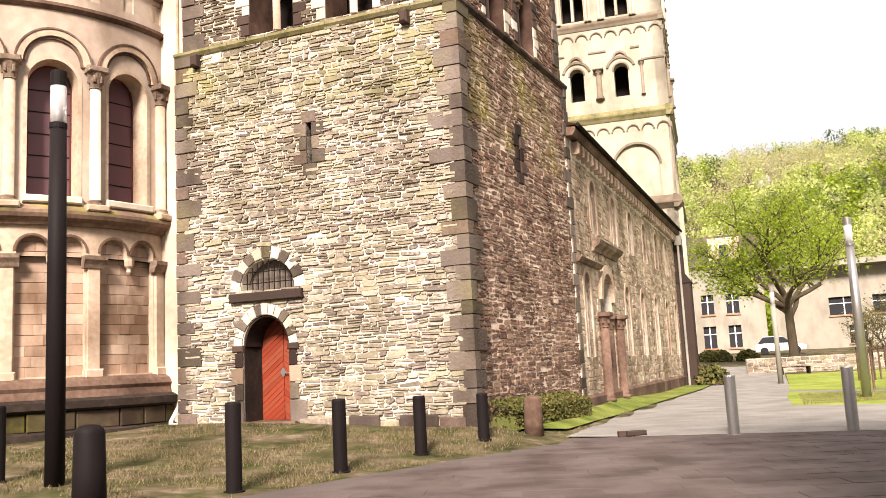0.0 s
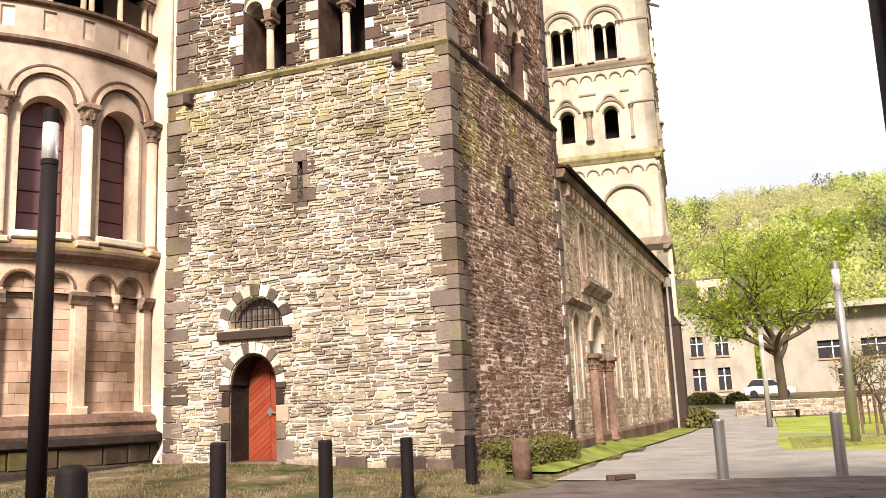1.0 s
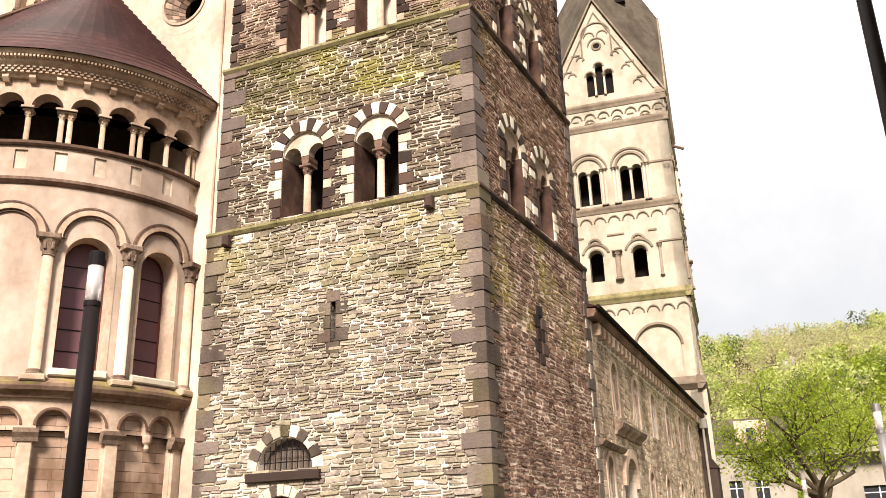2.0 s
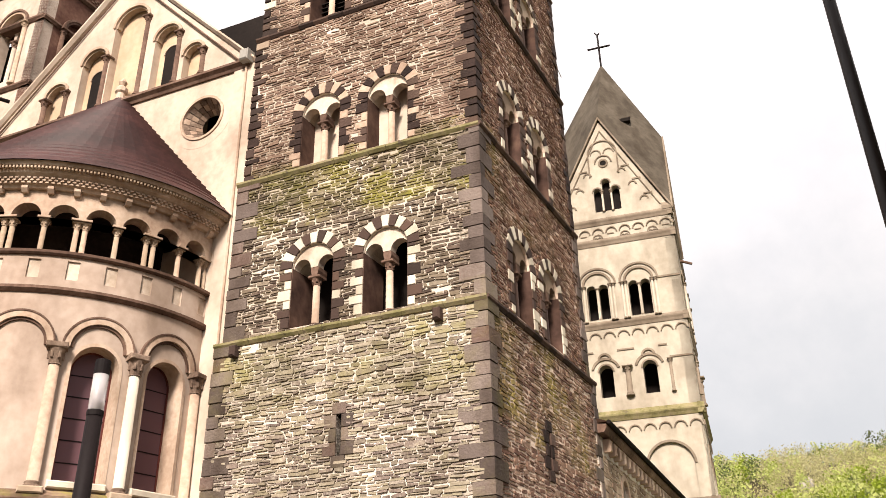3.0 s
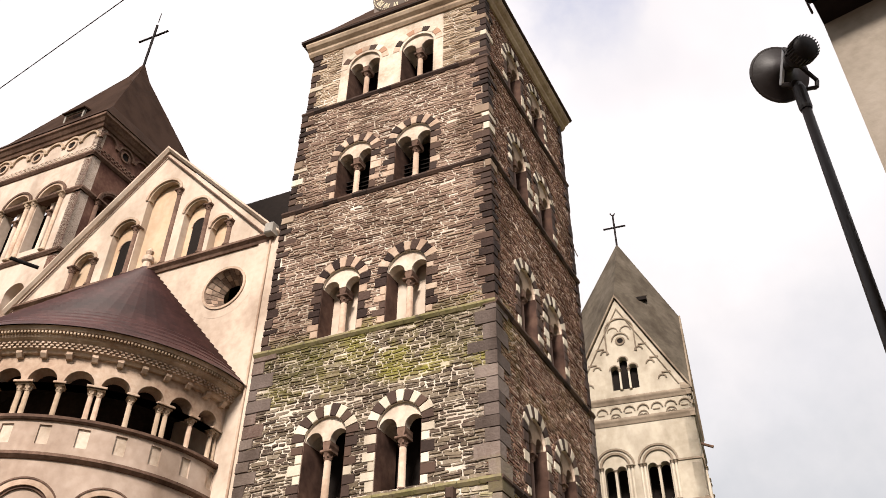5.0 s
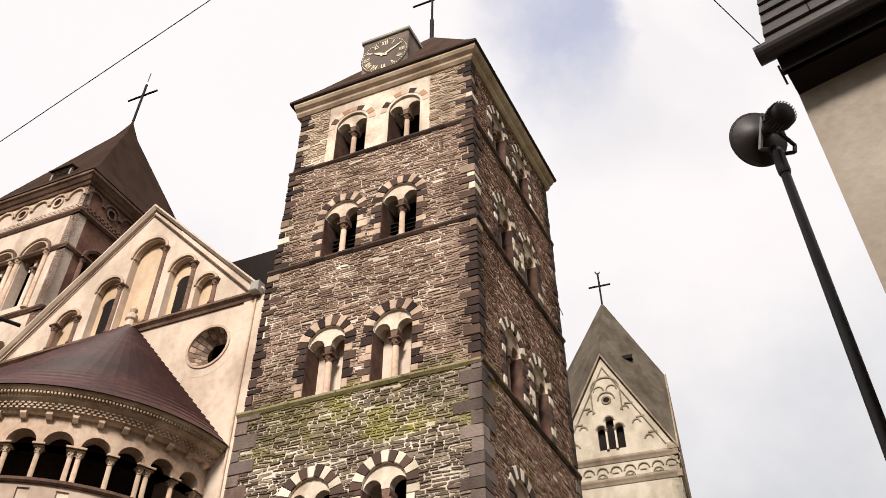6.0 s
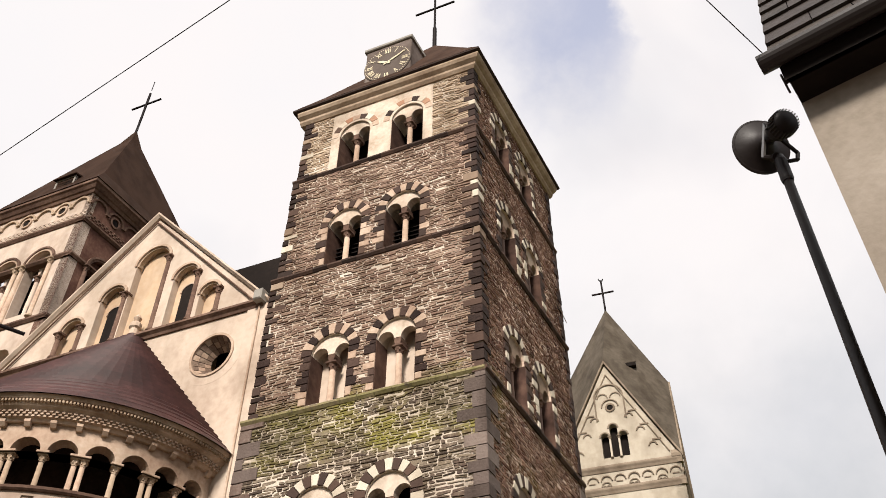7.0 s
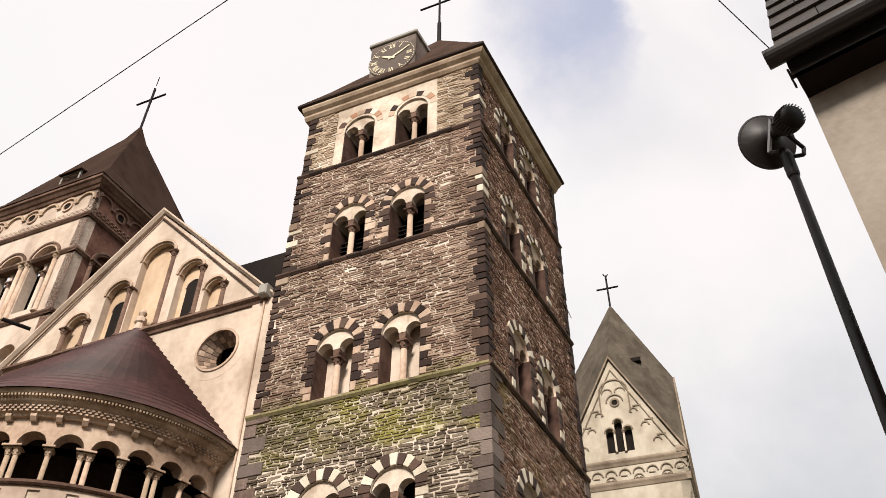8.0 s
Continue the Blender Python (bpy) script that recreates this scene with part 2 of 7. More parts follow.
APSEPLASTER = surface("pinkish_apse_plaster", [(0.33, 0.245, 0.19), (0.43, 0.335, 0.27), (0.5, 0.405, 0.335)], 0.9, 5, 0.15, 0.35, stain=0.55)
TWINPLASTER = surface("twin_tower_plaster", [(0.4, 0.305, 0.24), (0.5, 0.4, 0.325), (0.57, 0.475, 0.4)], 0.9, 5, 0.15, 0.35, stain=0.5)
PLASTER_OLD = surface("grimy_plaster", [(0.4, 0.31, 0.23), (0.56, 0.46, 0.37), (0.68, 0.59, 0.49)], 0.9, 9, 0.25, 1.5, stain=0.7)
TRIM = surface("apse_sandstone", [(0.327, 0.215, 0.155), (0.464, 0.344, 0.258), (0.576, 0.464, 0.370)], 0.85, 9, 0.25, 0.8, stain=0.55)
TRIMDARK = surface("weathered_sandstone", [(0.06, 0.034, 0.026), (0.135, 0.082, 0.06), (0.24, 0.155, 0.115)], 0.85, 9, 0.3, 0.8, stain=0.5)
LEDGE = surface("mossy_sill_stone", [(0.1, 0.06, 0.045), (0.2, 0.13, 0.095), (0.32, 0.22, 0.16)], 0.9, 9, 0.4, 1.2, stain=0.8, moss=0.95, moss_low=5.18, moss_high=5.3)
CAPSTONE = surface("grimy_capital_stone", [(0.09, 0.058, 0.045), (0.2, 0.14, 0.105), (0.36, 0.27, 0.205)], 0.88, 14, 0.6, 2.5, stain=0.7)
TUFF = surface("pink_tuff_block", [(0.27, 0.165, 0.112), (0.42, 0.285, 0.21), (0.54, 0.4, 0.31), (0.35, 0.225, 0.16)], 0.9, 12, 0.4, pieces=True, stain=1.0)
FARWALL = surface("far_tower_plaster", [(0.318, 0.271, 0.206), (0.404, 0.353, 0.28), (0.464, 0.413, 0.335)], 0.9, 3, 0.05, 0.3, stain=0.4)
# plaster mouldings, darkened in colour to draw their thin shadow lines
FARTRIM = surface("far_tower_shadow_trim", [(0.15, 0.115, 0.085), (0.27, 0.215, 0.16)], 0.9, 4, 0.1, stain=0.5)
OCHRE = surface("ochre_plaster", [(0.448, 0.304, 0.192), (0.512, 0.376, 0.256), (0.560, 0.432, 0.320)], 0.9, 5, 0.1, stain=0.3)
MOSSY = surface("mossy_ledge", [(0.1, 0.08, 0.055), (0.18, 0.16, 0.07), (0.25, 0.21, 0.115), (0.16, 0.125, 0.09)], 0.95, 9, 0.5, 2.0)
SLATE = surface("slate_roof", [(0.032, 0.017, 0.011), (0.052, 0.03, 0.021), (0.08, 0.048, 0.034)], 0.95, 10, 0.3, pieces=True, stain=0.6, spec=0.06)
LEADROOF = surface("grey_spire_slate", [(0.058, 0.046, 0.034), (0.088, 0.072, 0.054), (0.124, 0.102, 0.078)], 0.9, 3, 0.15, 0.3, stain=0.65)
CHOIRSLATE = surface("worn_choir_slate", [(0.11, 0.085, 0.074), (0.17, 0.135, 0.118), (0.23, 0.19, 0.165)], 0.85, 7, 0.5, 0.6, stain=0.6)
BROWNROOF = surface("red_brown_roof", [(0.026, 0.009, 0.008), (0.05, 0.018, 0.016), (0.085, 0.032, 0.028)], 0.6, 5, 0.3, 0.5, spec=0.3, stain=0.6)
# dark timber; also near-black fill for the shade inside openings
DARK = surface("dark_timber_and_shade", [(0.008, 0.006, 0.005), (0.018, 0.013, 0.011)], 0.9, 8, 0.2)
IRON = surface("dark_painted_steel", [(0.007, 0.005, 0.005), (0.013, 0.009, 0.009)], 0.65, 20, 0.05, spec=0.1)
POLEPAINT = surface("dark_brown_pole_paint", [(0.009, 0.006, 0.005), (0.016, 0.010, 0.009)], 0.5, 18, 0.08, spec=0.25, stain=0.4)
STEEL = surface("brushed_steel", [(0.33, 0.31, 0.3), (0.45, 0.43, 0.42)], 0.35, 30, 0.05, metal=0.85)
REDWOOD = surface("red_door_paint", [(0.17, 0.028, 0.014), (0.24, 0.042, 0.02), (0.2, 0.055, 0.03)], 0.55, 14, 0.3, pieces=True)
PALEWOOD = surface("bleached_door_boards", [(0.42, 0.2, 0.14), (0.5, 0.28, 0.2)], 0.6, 14, 0.3, pieces=True)
GRASS = surface("thin_lawn", [(0.02, 0.023, 0.007), (0.054, 0.054, 0.018), (0.117, 0.088, 0.054), (0.225, 0.171, 0.126)], 0.95, 5, 0.8, 1.3, stain=0.6)
LUSH = surface("lush_lawn", [(0.1, 0.14, 0.02), (0.2, 0.24, 0.04), (0.3, 0.3, 0.09)], 0.95, 4, 0.5, 0.4, stain=0.3)
STRIP = surface("spring_grass_strip", [(0.05, 0.07, 0.014), (0.11, 0.14, 0.024), (0.18, 0.2, 0.045), (0.2, 0.17, 0.09)], 0.95, 6, 0.8, 0.8, stain=0.5)
BLADES = surface("grass_blades", [(0.05, 0.052, 0.014), (0.1, 0.092, 0.03), (0.2, 0.15, 0.09), (0.16, 0.115, 0.075), (0.08, 0.085, 0.02)], 0.85, 5, 0, 0.5, pieces=True)
SETT = surface("paving_sett", [(0.082, 0.06, 0.056), (0.1, 0.075, 0.07), (0.112, 0.085, 0.079), (0.09, 0.067, 0.062)], 0.75, 25, 0.3, pieces=True, stain=0.7)
SAND = surface("joint_sand", [(0.085, 0.065, 0.06), (0.12, 0.094, 0.086)], 0.95, 20, 0.4)
PATH = surface("grey_path_asphalt", [(0.17, 0.155, 0.142), (0.225, 0.207, 0.19), (0.27, 0.25, 0.23)], 0.9, 14, 0.25, 0.5, stain=0.35)
STUCCO = surface("grey_beige_stucco", [(0.23, 0.195, 0.155), (0.29, 0.25, 0.205), (0.33, 0.285, 0.24)], 0.9, 16, 0.3, 0.5, stain=0.5)
GUTTER = surface("dark_gutter", [(0.013, 0.009, 0.008), (0.025, 0.018, 0.016)], 0.45, 10, 0.1, spec=0.4)
GOLD = surface("clock_gilding", [(0.62, 0.54, 0.38), (0.74, 0.66, 0.5)], 0.6, 10, 0.05)
CLOCKFACE = surface("clock_face", [(0.09, 0.07, 0.06), (0.14, 0.11, 0.09)], 0.7, 6, 0.1)
LEAF = surface("spring_leaves", [(0.13, 0.19, 0.018), (0.24, 0.31, 0.03), (0.34, 0.4, 0.055)], 0.7, 3, 0, pieces=True, stain=0.1, leafy=0.5)
BARK = surface("tree_bark", [(0.06, 0.045, 0.03), (0.12, 0.09, 0.06)], 0.95, 12, 0.6)
HEDGE = surface("hedge_leaves", [(0.035, 0.042, 0.011), (0.075, 0.082, 0.023), (0.15, 0.13, 0.04), (0.075, 0.045, 0.024)], 0.8, 6, 0, pieces=True)
WOODS = surface("hill_woods", [(0.276, 0.338, 0.099), (0.437, 0.500, 0.154), (0.552, 0.575, 0.220), (0.391, 0.488, 0.132)], 0.9, 0.3, 0, 0.05, stain=0.2, leafy=0.5)
WOODS_BARE = surface("budding_woods", [(0.378, 0.324, 0.189), (0.487, 0.435, 0.258), (0.451, 0.435, 0.198), (0.541, 0.492, 0.318)], 0.9, 0.3, 0, 0.05, stain=0.2, leafy=0.5)
WOODS_DARK = surface("evergreen_woods", [(0.08, 0.095, 0.04), (0.13, 0.16, 0.06), (0.19, 0.21, 0.075)], 0.9, 0.3, 0, 0.05, stain=0.2, leafy=0.3)
HILLSOIL = surface("hill_slope", [(0.14, 0.13, 0.06), (0.22, 0.19, 0.1), (0.27, 0.24, 0.14)], 0.95, 0.4, 0, 0.03)
ROCK = surface("pale_rock", [(0.26, 0.24, 0.2), (0.38, 0.35, 0.31)], 0.95, 0.8, 0.3)
HOUSEWALL = surface("house_render", [(0.289, 0.253, 0.207), (0.347, 0.311, 0.260)], 0.9, 2, 0.05, stain=0.35)
WHITE = surface("white_paint", [(0.74, 0.72, 0.7), (0.8, 0.78, 0.76)], 0.5, 10, 0.03, stain=0.1)
RUBBER = surface("black_rubber", [(0.015, 0.015, 0.015), (0.03, 0.03, 0.03)], 0.8, 20, 0.1)


def glass(name, tint, rough):
    m = bpy.data.materials.new(name)
    m.use_nodes = True
    b = m.node_tree.nodes["Principled BSDF"]
    b.inputs["Base Color"].default_value, b.inputs["Roughness"].default_value = (*tint, 1), rough
    b.inputs["Specular IOR Level"].default_value = 0.3
    nz, bp = m.node_tree.nodes.new("ShaderNodeTexNoise"), m.node_tree.nodes.new("ShaderNodeBump")
    nz.inputs["Scale"].default_value = 1.5
    bp.inputs["Strength"].default_value, bp.inputs["Distance"].default_value = 0.25, 0.05
    m.node_tree.links.new(nz.outputs[0], bp.inputs["Height"])
    m.node_tree.links.new(bp.outputs[0], b.inputs["Normal"])
    return m


LEADED = glass("leaded_church_glass", (0.115, 0.054, 0.062), 0.5)
PANE = glass("dark_pane", (0.03, 0.03, 0.035), 0.12)
LAMPGLASS = bpy.data.materials.new("frosted_lamp_glass")
LAMPGLASS.use_nodes = True
lb = LAMPGLASS.node_tree.nodes["Principled BSDF"]
lb.inputs["Base Color"].default_value, lb.inputs["Roughness"].default_value = (0.85, 0.8, 0.8, 1), 0.25
lb.inputs["Transmission Weight"].default_value = 0.6


# ---------- geometry kit ----------
class Geo:
    def __init__(self):
        self.v, self.f = [], []

    def add(self, pts, faces):
        k = len(self.v)
        self.v.extend(pts)
        self.f.extend([tuple(k + i for i in q) for q in faces])
        return self

    def box(self, F, x0, x1, d0, d1, z0, z1, c=0.0):
        """A block in a frame of along, out, up; c: chamfer on the outer face."""
        p = [F(x, d0, z) for x, z in ((x0, z0), (x1, z0), (x1, z1), (x0, z1))]
        q = [F(x, d1 - c, z) for x, z in ((x0, z0), (x1, z0), (x1, z1), (x0, z1))]
        if not c:
            return self.add(p + q, [(3, 2, 1, 0), (4, 5, 6, 7), (0, 1, 5, 4), (1, 2, 6, 5), (2, 3, 7, 6), (3, 0, 4, 7)])
        r = [F(x, d1, z) for x, z in ((x0 + c, z0 + c), (x1 - c, z0 + c), (x1 - c, z1 - c), (x0 + c, z1 - c))]
        fs = [(3, 2, 1, 0), (8, 9, 10, 11)]
        for a in (0, 4):
            fs += [(a, a + 1, a + 5, a + 4), (a + 1, a + 2, a + 6, a + 5), (a + 2, a + 3, a + 7, a + 6), (a + 3, a, a + 4, a + 7)]
        return self.add(p + q + r, fs)

    def prism(self, F, outline, d0, d1, c=0.0):
        """A plate of any outline (x, z); the outer edge is eased by c."""
        n = len(outline)
        cx, cz = sum(p[0] for p in outline) / n, sum(p[1] for p in outline) / n
        ring = [(d0, 0.0), (d1 - c * 0.6, 0.0), (d1, c)] if c else [(d0, 0.0), (d1, 0.0)]
        pts = []
        for d, k in ring:
            for x, z in outline:
                r = math.hypot(x - cx, z - cz) or 1
                pts.append(F(x - (x - cx) / r * k, d, z - (z - cz) / r * k))
        fs = []
        for a in range(len(ring) - 1):
            fs += [(a * n + i, a * n + (i + 1) % n, (a + 1) * n + (i + 1) % n, (a + 1) * n + i) for i in range(n)]
        fs.append(tuple((len(ring) - 1) * n + i for i in range(n)))
        fs.append(tuple(reversed(range(n))))
        return self.add(pts, fs)

    def lathe(self, F, x, d, profile, n=12, turn=2 * math.pi, start=0.0):
        """Turned round an upright axis; profile of (radius, height)."""
        pts, m = [], n
        for r, z in profile:
            for i in range(n):
                a = start + turn * i / n
                pts.append(F(x + r * math.cos(a), d + r * math.sin(a), z))
        fs = []
        for a in range(len(profile) - 1):
            fs += [(a * m + i, a * m + (i + 1) % m, (a + 1) * m + (i + 1) % m, (a + 1) * m + i) for i in range(m)]
        fs += [tuple(reversed(range(m))), tuple((len(profile) - 1) * m + i for i in range(m))]
        return self.add(pts, fs)

    def ring(self, F, xc, zc, r0, r1, d0, d1, n=16, a0=0.0, a1=math.pi):
        """A moulded arch: a ring of square section."""
        pts = []
        for i in range(n + 1):
            a = a0 + (a1 - a0) * i / n
            for r, d in ((r0, d0), (r1, d0), (r1, d1), (r0, d1)):
                pts.append(F(xc + r * math.cos(a), d, zc + r * math.sin(a)))
        fs = [(0, 1, 2, 3), (n * 4 + 3, n * 4 + 2, n * 4 + 1, n * 4)]
        for i in range(n):
            for k in range(4):
                fs.append((i * 4 + k, i * 4 + 4 + k, i * 4 + 4 + (k + 1) % 4, i * 4 + (k + 1) % 4))
        return self.add(pts, fs)

    def rod(self, a, b, r, n=8):
        a, b = Vector(a), Vector(b)
        q = (b - a).to_track_quat("Z", "Y")
        h = (b - a).length
        return self.lathe(lambda x, y, z: a + q @ Vector((x, y, z)), 0, 0, [(r, 0), (r, h)], n)

    def sweep(self, F, xs, section):
        """A course that runs along xs with the section (out, up)."""
        m = len(section)
        pts = [F(x, d, z) for x in xs for d, z in section]
        fs = [tuple(range(m)), tuple((len(xs) - 1) * m + i for i in reversed(range(m)))]
        for i in range(len(xs) - 1):
            fs += [(i * m + k, i * m + m + k, i * m + m + (k + 1) % m, i * m + (k + 1) % m) for k in range(m)]
        return self.add(pts, fs)

    def round_corner(self, Fa, Fb, xa, xb, section):
        """A course along two walls that meet at a corner, mitred there."""
        m = len(section)
        pts = [Fa(xa, d, z) for d, z in section] + [Fa(d, d, z) for d, z in section] + [Fb(xb, d, z) for d, z in section]
        fs = [tuple(range(m)), tuple(2 * m + i for i in reversed(range(m)))]
        for i in range(2):
            fs += [(i * m + k, i * m + m + k, i * m + m + (k + 1) % m, i * m + (k + 1) % m) for k in range(m)]
        return self.add(pts, fs)

    def wall(self, F, x0, x1, z0, z1, holes, depth, step=0.6, top=None):
        """A wall with openings right through; hole: (centre, half width, foot, springing, rise)."""
        xs = {x0, x1}
        k = max(1, int((x1 - x0) / step))
        xs |= {x0 + (x1 - x0) * i / k for i in range(k + 1)}
        for xc, hw, zb, zs, rise in holes:
            xs |= {xc + hw * (-math.cos(math.pi * i / 12)) for i in range(13)} if rise else {xc - hw, xc + hw}
        xs = sorted(xs)
        xs = [x for i, x in enumerate(xs) if i == 0 or x - xs[i - 1] > 1e-5]

        def crown(h, x):
            return h[3] + h[4] * math.sqrt(max(0.0, 1 - ((x - h[0]) / h[1]) ** 2))

        def roofline(x):
            return z1 if top is None else top(x)

        quad = lambda p: self.add(p, [(0, 1, 2, 3)])
        prev = []
        for a, b in zip(xs, xs[1:]):
            m = (a + b) / 2
            inside = sorted((h for h in holes if abs(m - h[0]) < h[1]), key=lambda h: h[2])
            la, lb_ = z0, z0
            for h in inside:
                quad([F(a, 0, la), F(b, 0, lb_), F(b, 0, h[2]), F(a, 0, h[2])])
                quad([F(a, -depth, la), F(a, -depth, h[2]), F(b, -depth, h[2]), F(b, -depth, lb_)])
                quad([F(a, 0, h[2]), F(b, 0, h[2]), F(b, -depth, h[2]), F(a, -depth, h[2])])
                la, lb_ = crown(h, a), crown(h, b)
                quad([F(a, 0, la), F(a, -depth, la), F(b, -depth, lb_), F(b, 0, lb_)])
            quad([F(a, 0, la), F(b, 0, lb_), F(b, 0, roofline(b)), F(a, 0, roofline(a))])
            quad([F(a, -depth, la), F(a, -depth, roofline(a)), F(b, -depth, roofline(b)), F(b, -depth, lb_)])
            quad([F(a, 0, roofline(a)), F(b, 0, roofline(b)), F(b, -depth, roofline(b)), F(a, -depth, roofline(a))])
            quad([F(a, 0, z0), F(a, -depth, z0), F(b, -depth, z0), F(b, 0, z0)])
        for h in holes:
            for x in (h[0] - h[1], h[0] + h[1]):
                quad([F(x, 0, h[2]), F(x, -depth, h[2]), F(x, -depth, h[3]), F(x, 0, h[3])])
        for x in (x0, x1):
            quad([F(x, 0, z0), F(x, -depth, z0), F(x, -depth, roofline(x)), F(x, 0, roofline(x))])
        return self


def thing(name, label, category, at=(0, 0, 0), group="", kind=""):
    return tagged(new(name), label, category, group, kind) if at == (0, 0, 0) else moved(tagged(new(name), label, category, group, kind), at)


def moved(ob, at):
    ob.location = at
    return ob


def part(name, geo, mat, parent=None, label="", smooth=False, kind="", flip=True):
    me = bpy.data.meshes.new(name)
    base = Vector((0, 0, 0))
    p = parent
    while p is not None:
        base += Vector(p.location)
        p = p.parent
    me.from_pydata([Vector(v) - base for v in geo.v], [], geo.f)
    me.materials.append(mat)
    if flip:
        bm = bmesh.new()
        bm.from_mesh(me)
        bmesh.ops.recalc_face_normals(bm, faces=bm.faces)
        bm.to_mesh(me)
        bm.free()
    if smooth:
        me.polygons.foreach_set("use_smooth", [True] * len(me.polygons))
    ob = new(name, me)
    ob.parent = parent
    return tagged(ob, label, kind=kind)


def rubble(F, x0, x1, z0, z1, blocked, rng, hmin=0.055, hmax=0.15, lmin=0.12, lmax=0.5, pick=None, proud=0.024, joint=0.75):
    """Coursed rubble: uneven stones with eased corners. Returns the joined rest and the picked single stones."""
    rest, single = Geo(), []
    z = z0
    while z < z1 - 0.04:
        h = min(rng.uniform(hmin, hmax), z1 - z)
        mid = z + h / 2
        free, cuts = [], sorted(blocked(mid))
        a = x0
        for c0, c1 in cuts:
            if c0 > a:
                free.append((a, min(c0, x1)))
            a = max(a, c1)
        if a < x1:
            free.append((a, x1))
        for f0, f1 in free:
            x = f0
            while x < f1 - 0.04:
                w = rng.uniform(lmin, lmax) * (0.6 + h / hmax * 0.5)
                if f1 - (x + w) < 0.14:
                    w = f1 - x
                j = min(rng.uniform(0.006, 0.018) * joint, h * 0.2)
                wob = 0.045 * noise.noise(Vector((x * 1.3, z * 1.6, 4)))
                tilt = rng.uniform(-0.014, 0.014)
                xl, xr = x + j, x + w - j
                x += w
                # now and then two thin stones share a course
                bands = [(0.0, 1.0)]
                if h > 0.085 and rng.random() < 0.4:
                    cut = rng.uniform(0.4, 0.6)
                    bands = [(0.0, cut), (cut, 1.0)]
                for b0, b1 in bands:
                    zl, zh = z + h * b0 + (j if b0 == 0 else j * 0.5) + wob + rng.uniform(-0.01, 0.008), z + h * b1 - (j if b1 == 1 else j * 0.5) + wob + rng.uniform(-0.008, 0.01)
                    if xr - xl < 0.04 or zh - zl < 0.018:
                        continue
                    c = min(xr - xl, zh - zl) * rng.uniform(0.12, 0.42)
                    t = [rng.uniform(-0.2, 0.2) * min(0.1, zh - zl) for _ in range(8)]
                    o = [(xl + c, zl + t[0] - tilt), (xr - c * rng.uniform(0.5, 1.6), zl + t[1] + tilt), (xr, zl + c + t[2] + tilt), (xr + t[3], zh - c + tilt), (xr - c, zh + t[4] + tilt), (xl + c * rng.uniform(0.5, 1.6), zh + t[5] - tilt), (xl, zh - c + t[6] - tilt), (xl + t[7], zl + c - tilt)]
                    g = rest
                    if pick and len(single) < 300 and pick(xl, zl):
                        g = Geo()
                        single.append(g)
                    g.prism(F, o, -0.02, rng.uniform(0.25, 1.5) * proud, min(0.012, c * 0.5))
        z += h
    return rest, single


def arch_outline(xc, zs, r0, r1, a, b, n=3):
    return [(xc + r0 * math.cos(a + (b - a) * i / n), zs + r0 * math.sin(a + (b - a) * i / n)) for i in range(n + 1)] + \
           [(xc + r1 * math.cos(b + (a - b) * i / n), zs + r1 * math.sin(b + (a - b) * i / n)) for i in range(n + 1)]


def column(name, F, x, d, z0, z1, r, parent, mat, cap=None, capmat=None, n=12, label=""):
    """A round column: base, shaft, flaring capital with its abacus."""
    h = cap or 2.2 * r
    s = part(name, Geo().lathe(F, x, d, [(r * 1.0, z0 + r), (r * 0.97, z0 + r), (r * 0.92, z1 - h)], n), mat, parent, label, True)
    part("base", Geo().lathe(F, x, d, [(r * 1.5, z0), (r * 1.5, z0 + r * 0.4), (r * 1.35, z0 + r * 0.55), (r * 1.1, z0 + r * 0.8), (r * 1.25, z0 + r), (r * 1.0, z0 + r * 1.25)], n), capmat or mat, s, "", True)
    g = Geo().lathe(F, x, d, [(r * 1.0, z1 - h), (r * 1.1, z1 - h), (r * 1.0, z1 - h + r * 0.2), (r * 1.15, z1 - h * 0.6), (r * 1.55, z1 - h * 0.3), (r * 1.6, z1 - h * 0.28)], n)
    g.box(F, x - r * 1.75, x + r * 1.75, d - r * 1.75, d + r * 1.75, z1 - h * 0.28, z1, r * 0.2)
    for k in range(6):
        a = k * math.pi / 3
        g.box(lambda X, D, Z: F(x + D * math.cos(a) - X * math.sin(a), d + D * math.sin(a) + X * math.cos(a), Z), -r * 0.25, r * 0.25, r * 0.9, r * 1.42, z1 - h * 0.75, z1 - h * 0.42, r * 0.1)
    part("capital", g, capmat or mat, s)
    return s


# ---------- plan frames ----------
CORNER = Vector((0.591, 17.36, 0))
U = Vector((0.9289, -0.3704, 0))
V = Vector((0.4395, 0.8983, 0))
P = Vector((-0.3704, -0.9289, 0))
UP = Vector((0, 0, 1))
NAVE0 = CORNER + 7.2 * V
NV = Vector((math.sin(radians(21.9)), math.cos(radians(21.9)), 0))
NU = Vector((NV.y, -NV.x, 0))


def front(x, d, z):
    return CORNER + x * U - d * V + z * UP


def side(x, d, z):
    return CORNER + x * V + d * U + z * UP


def nave(x, d, z):
    return NAVE0 + x * NV + d * NU + z * UP


# ---------- ground: one sheet with the lawn's rise, the far slope and the wooded hill ----------
EDGE = [(-26.0, -15.4), (-2.96, 11.05), (2.28, 17.07), (4.5, 23.4), (7.3, 29.9), (16.4, 52.6), (19.0, 60.0)]


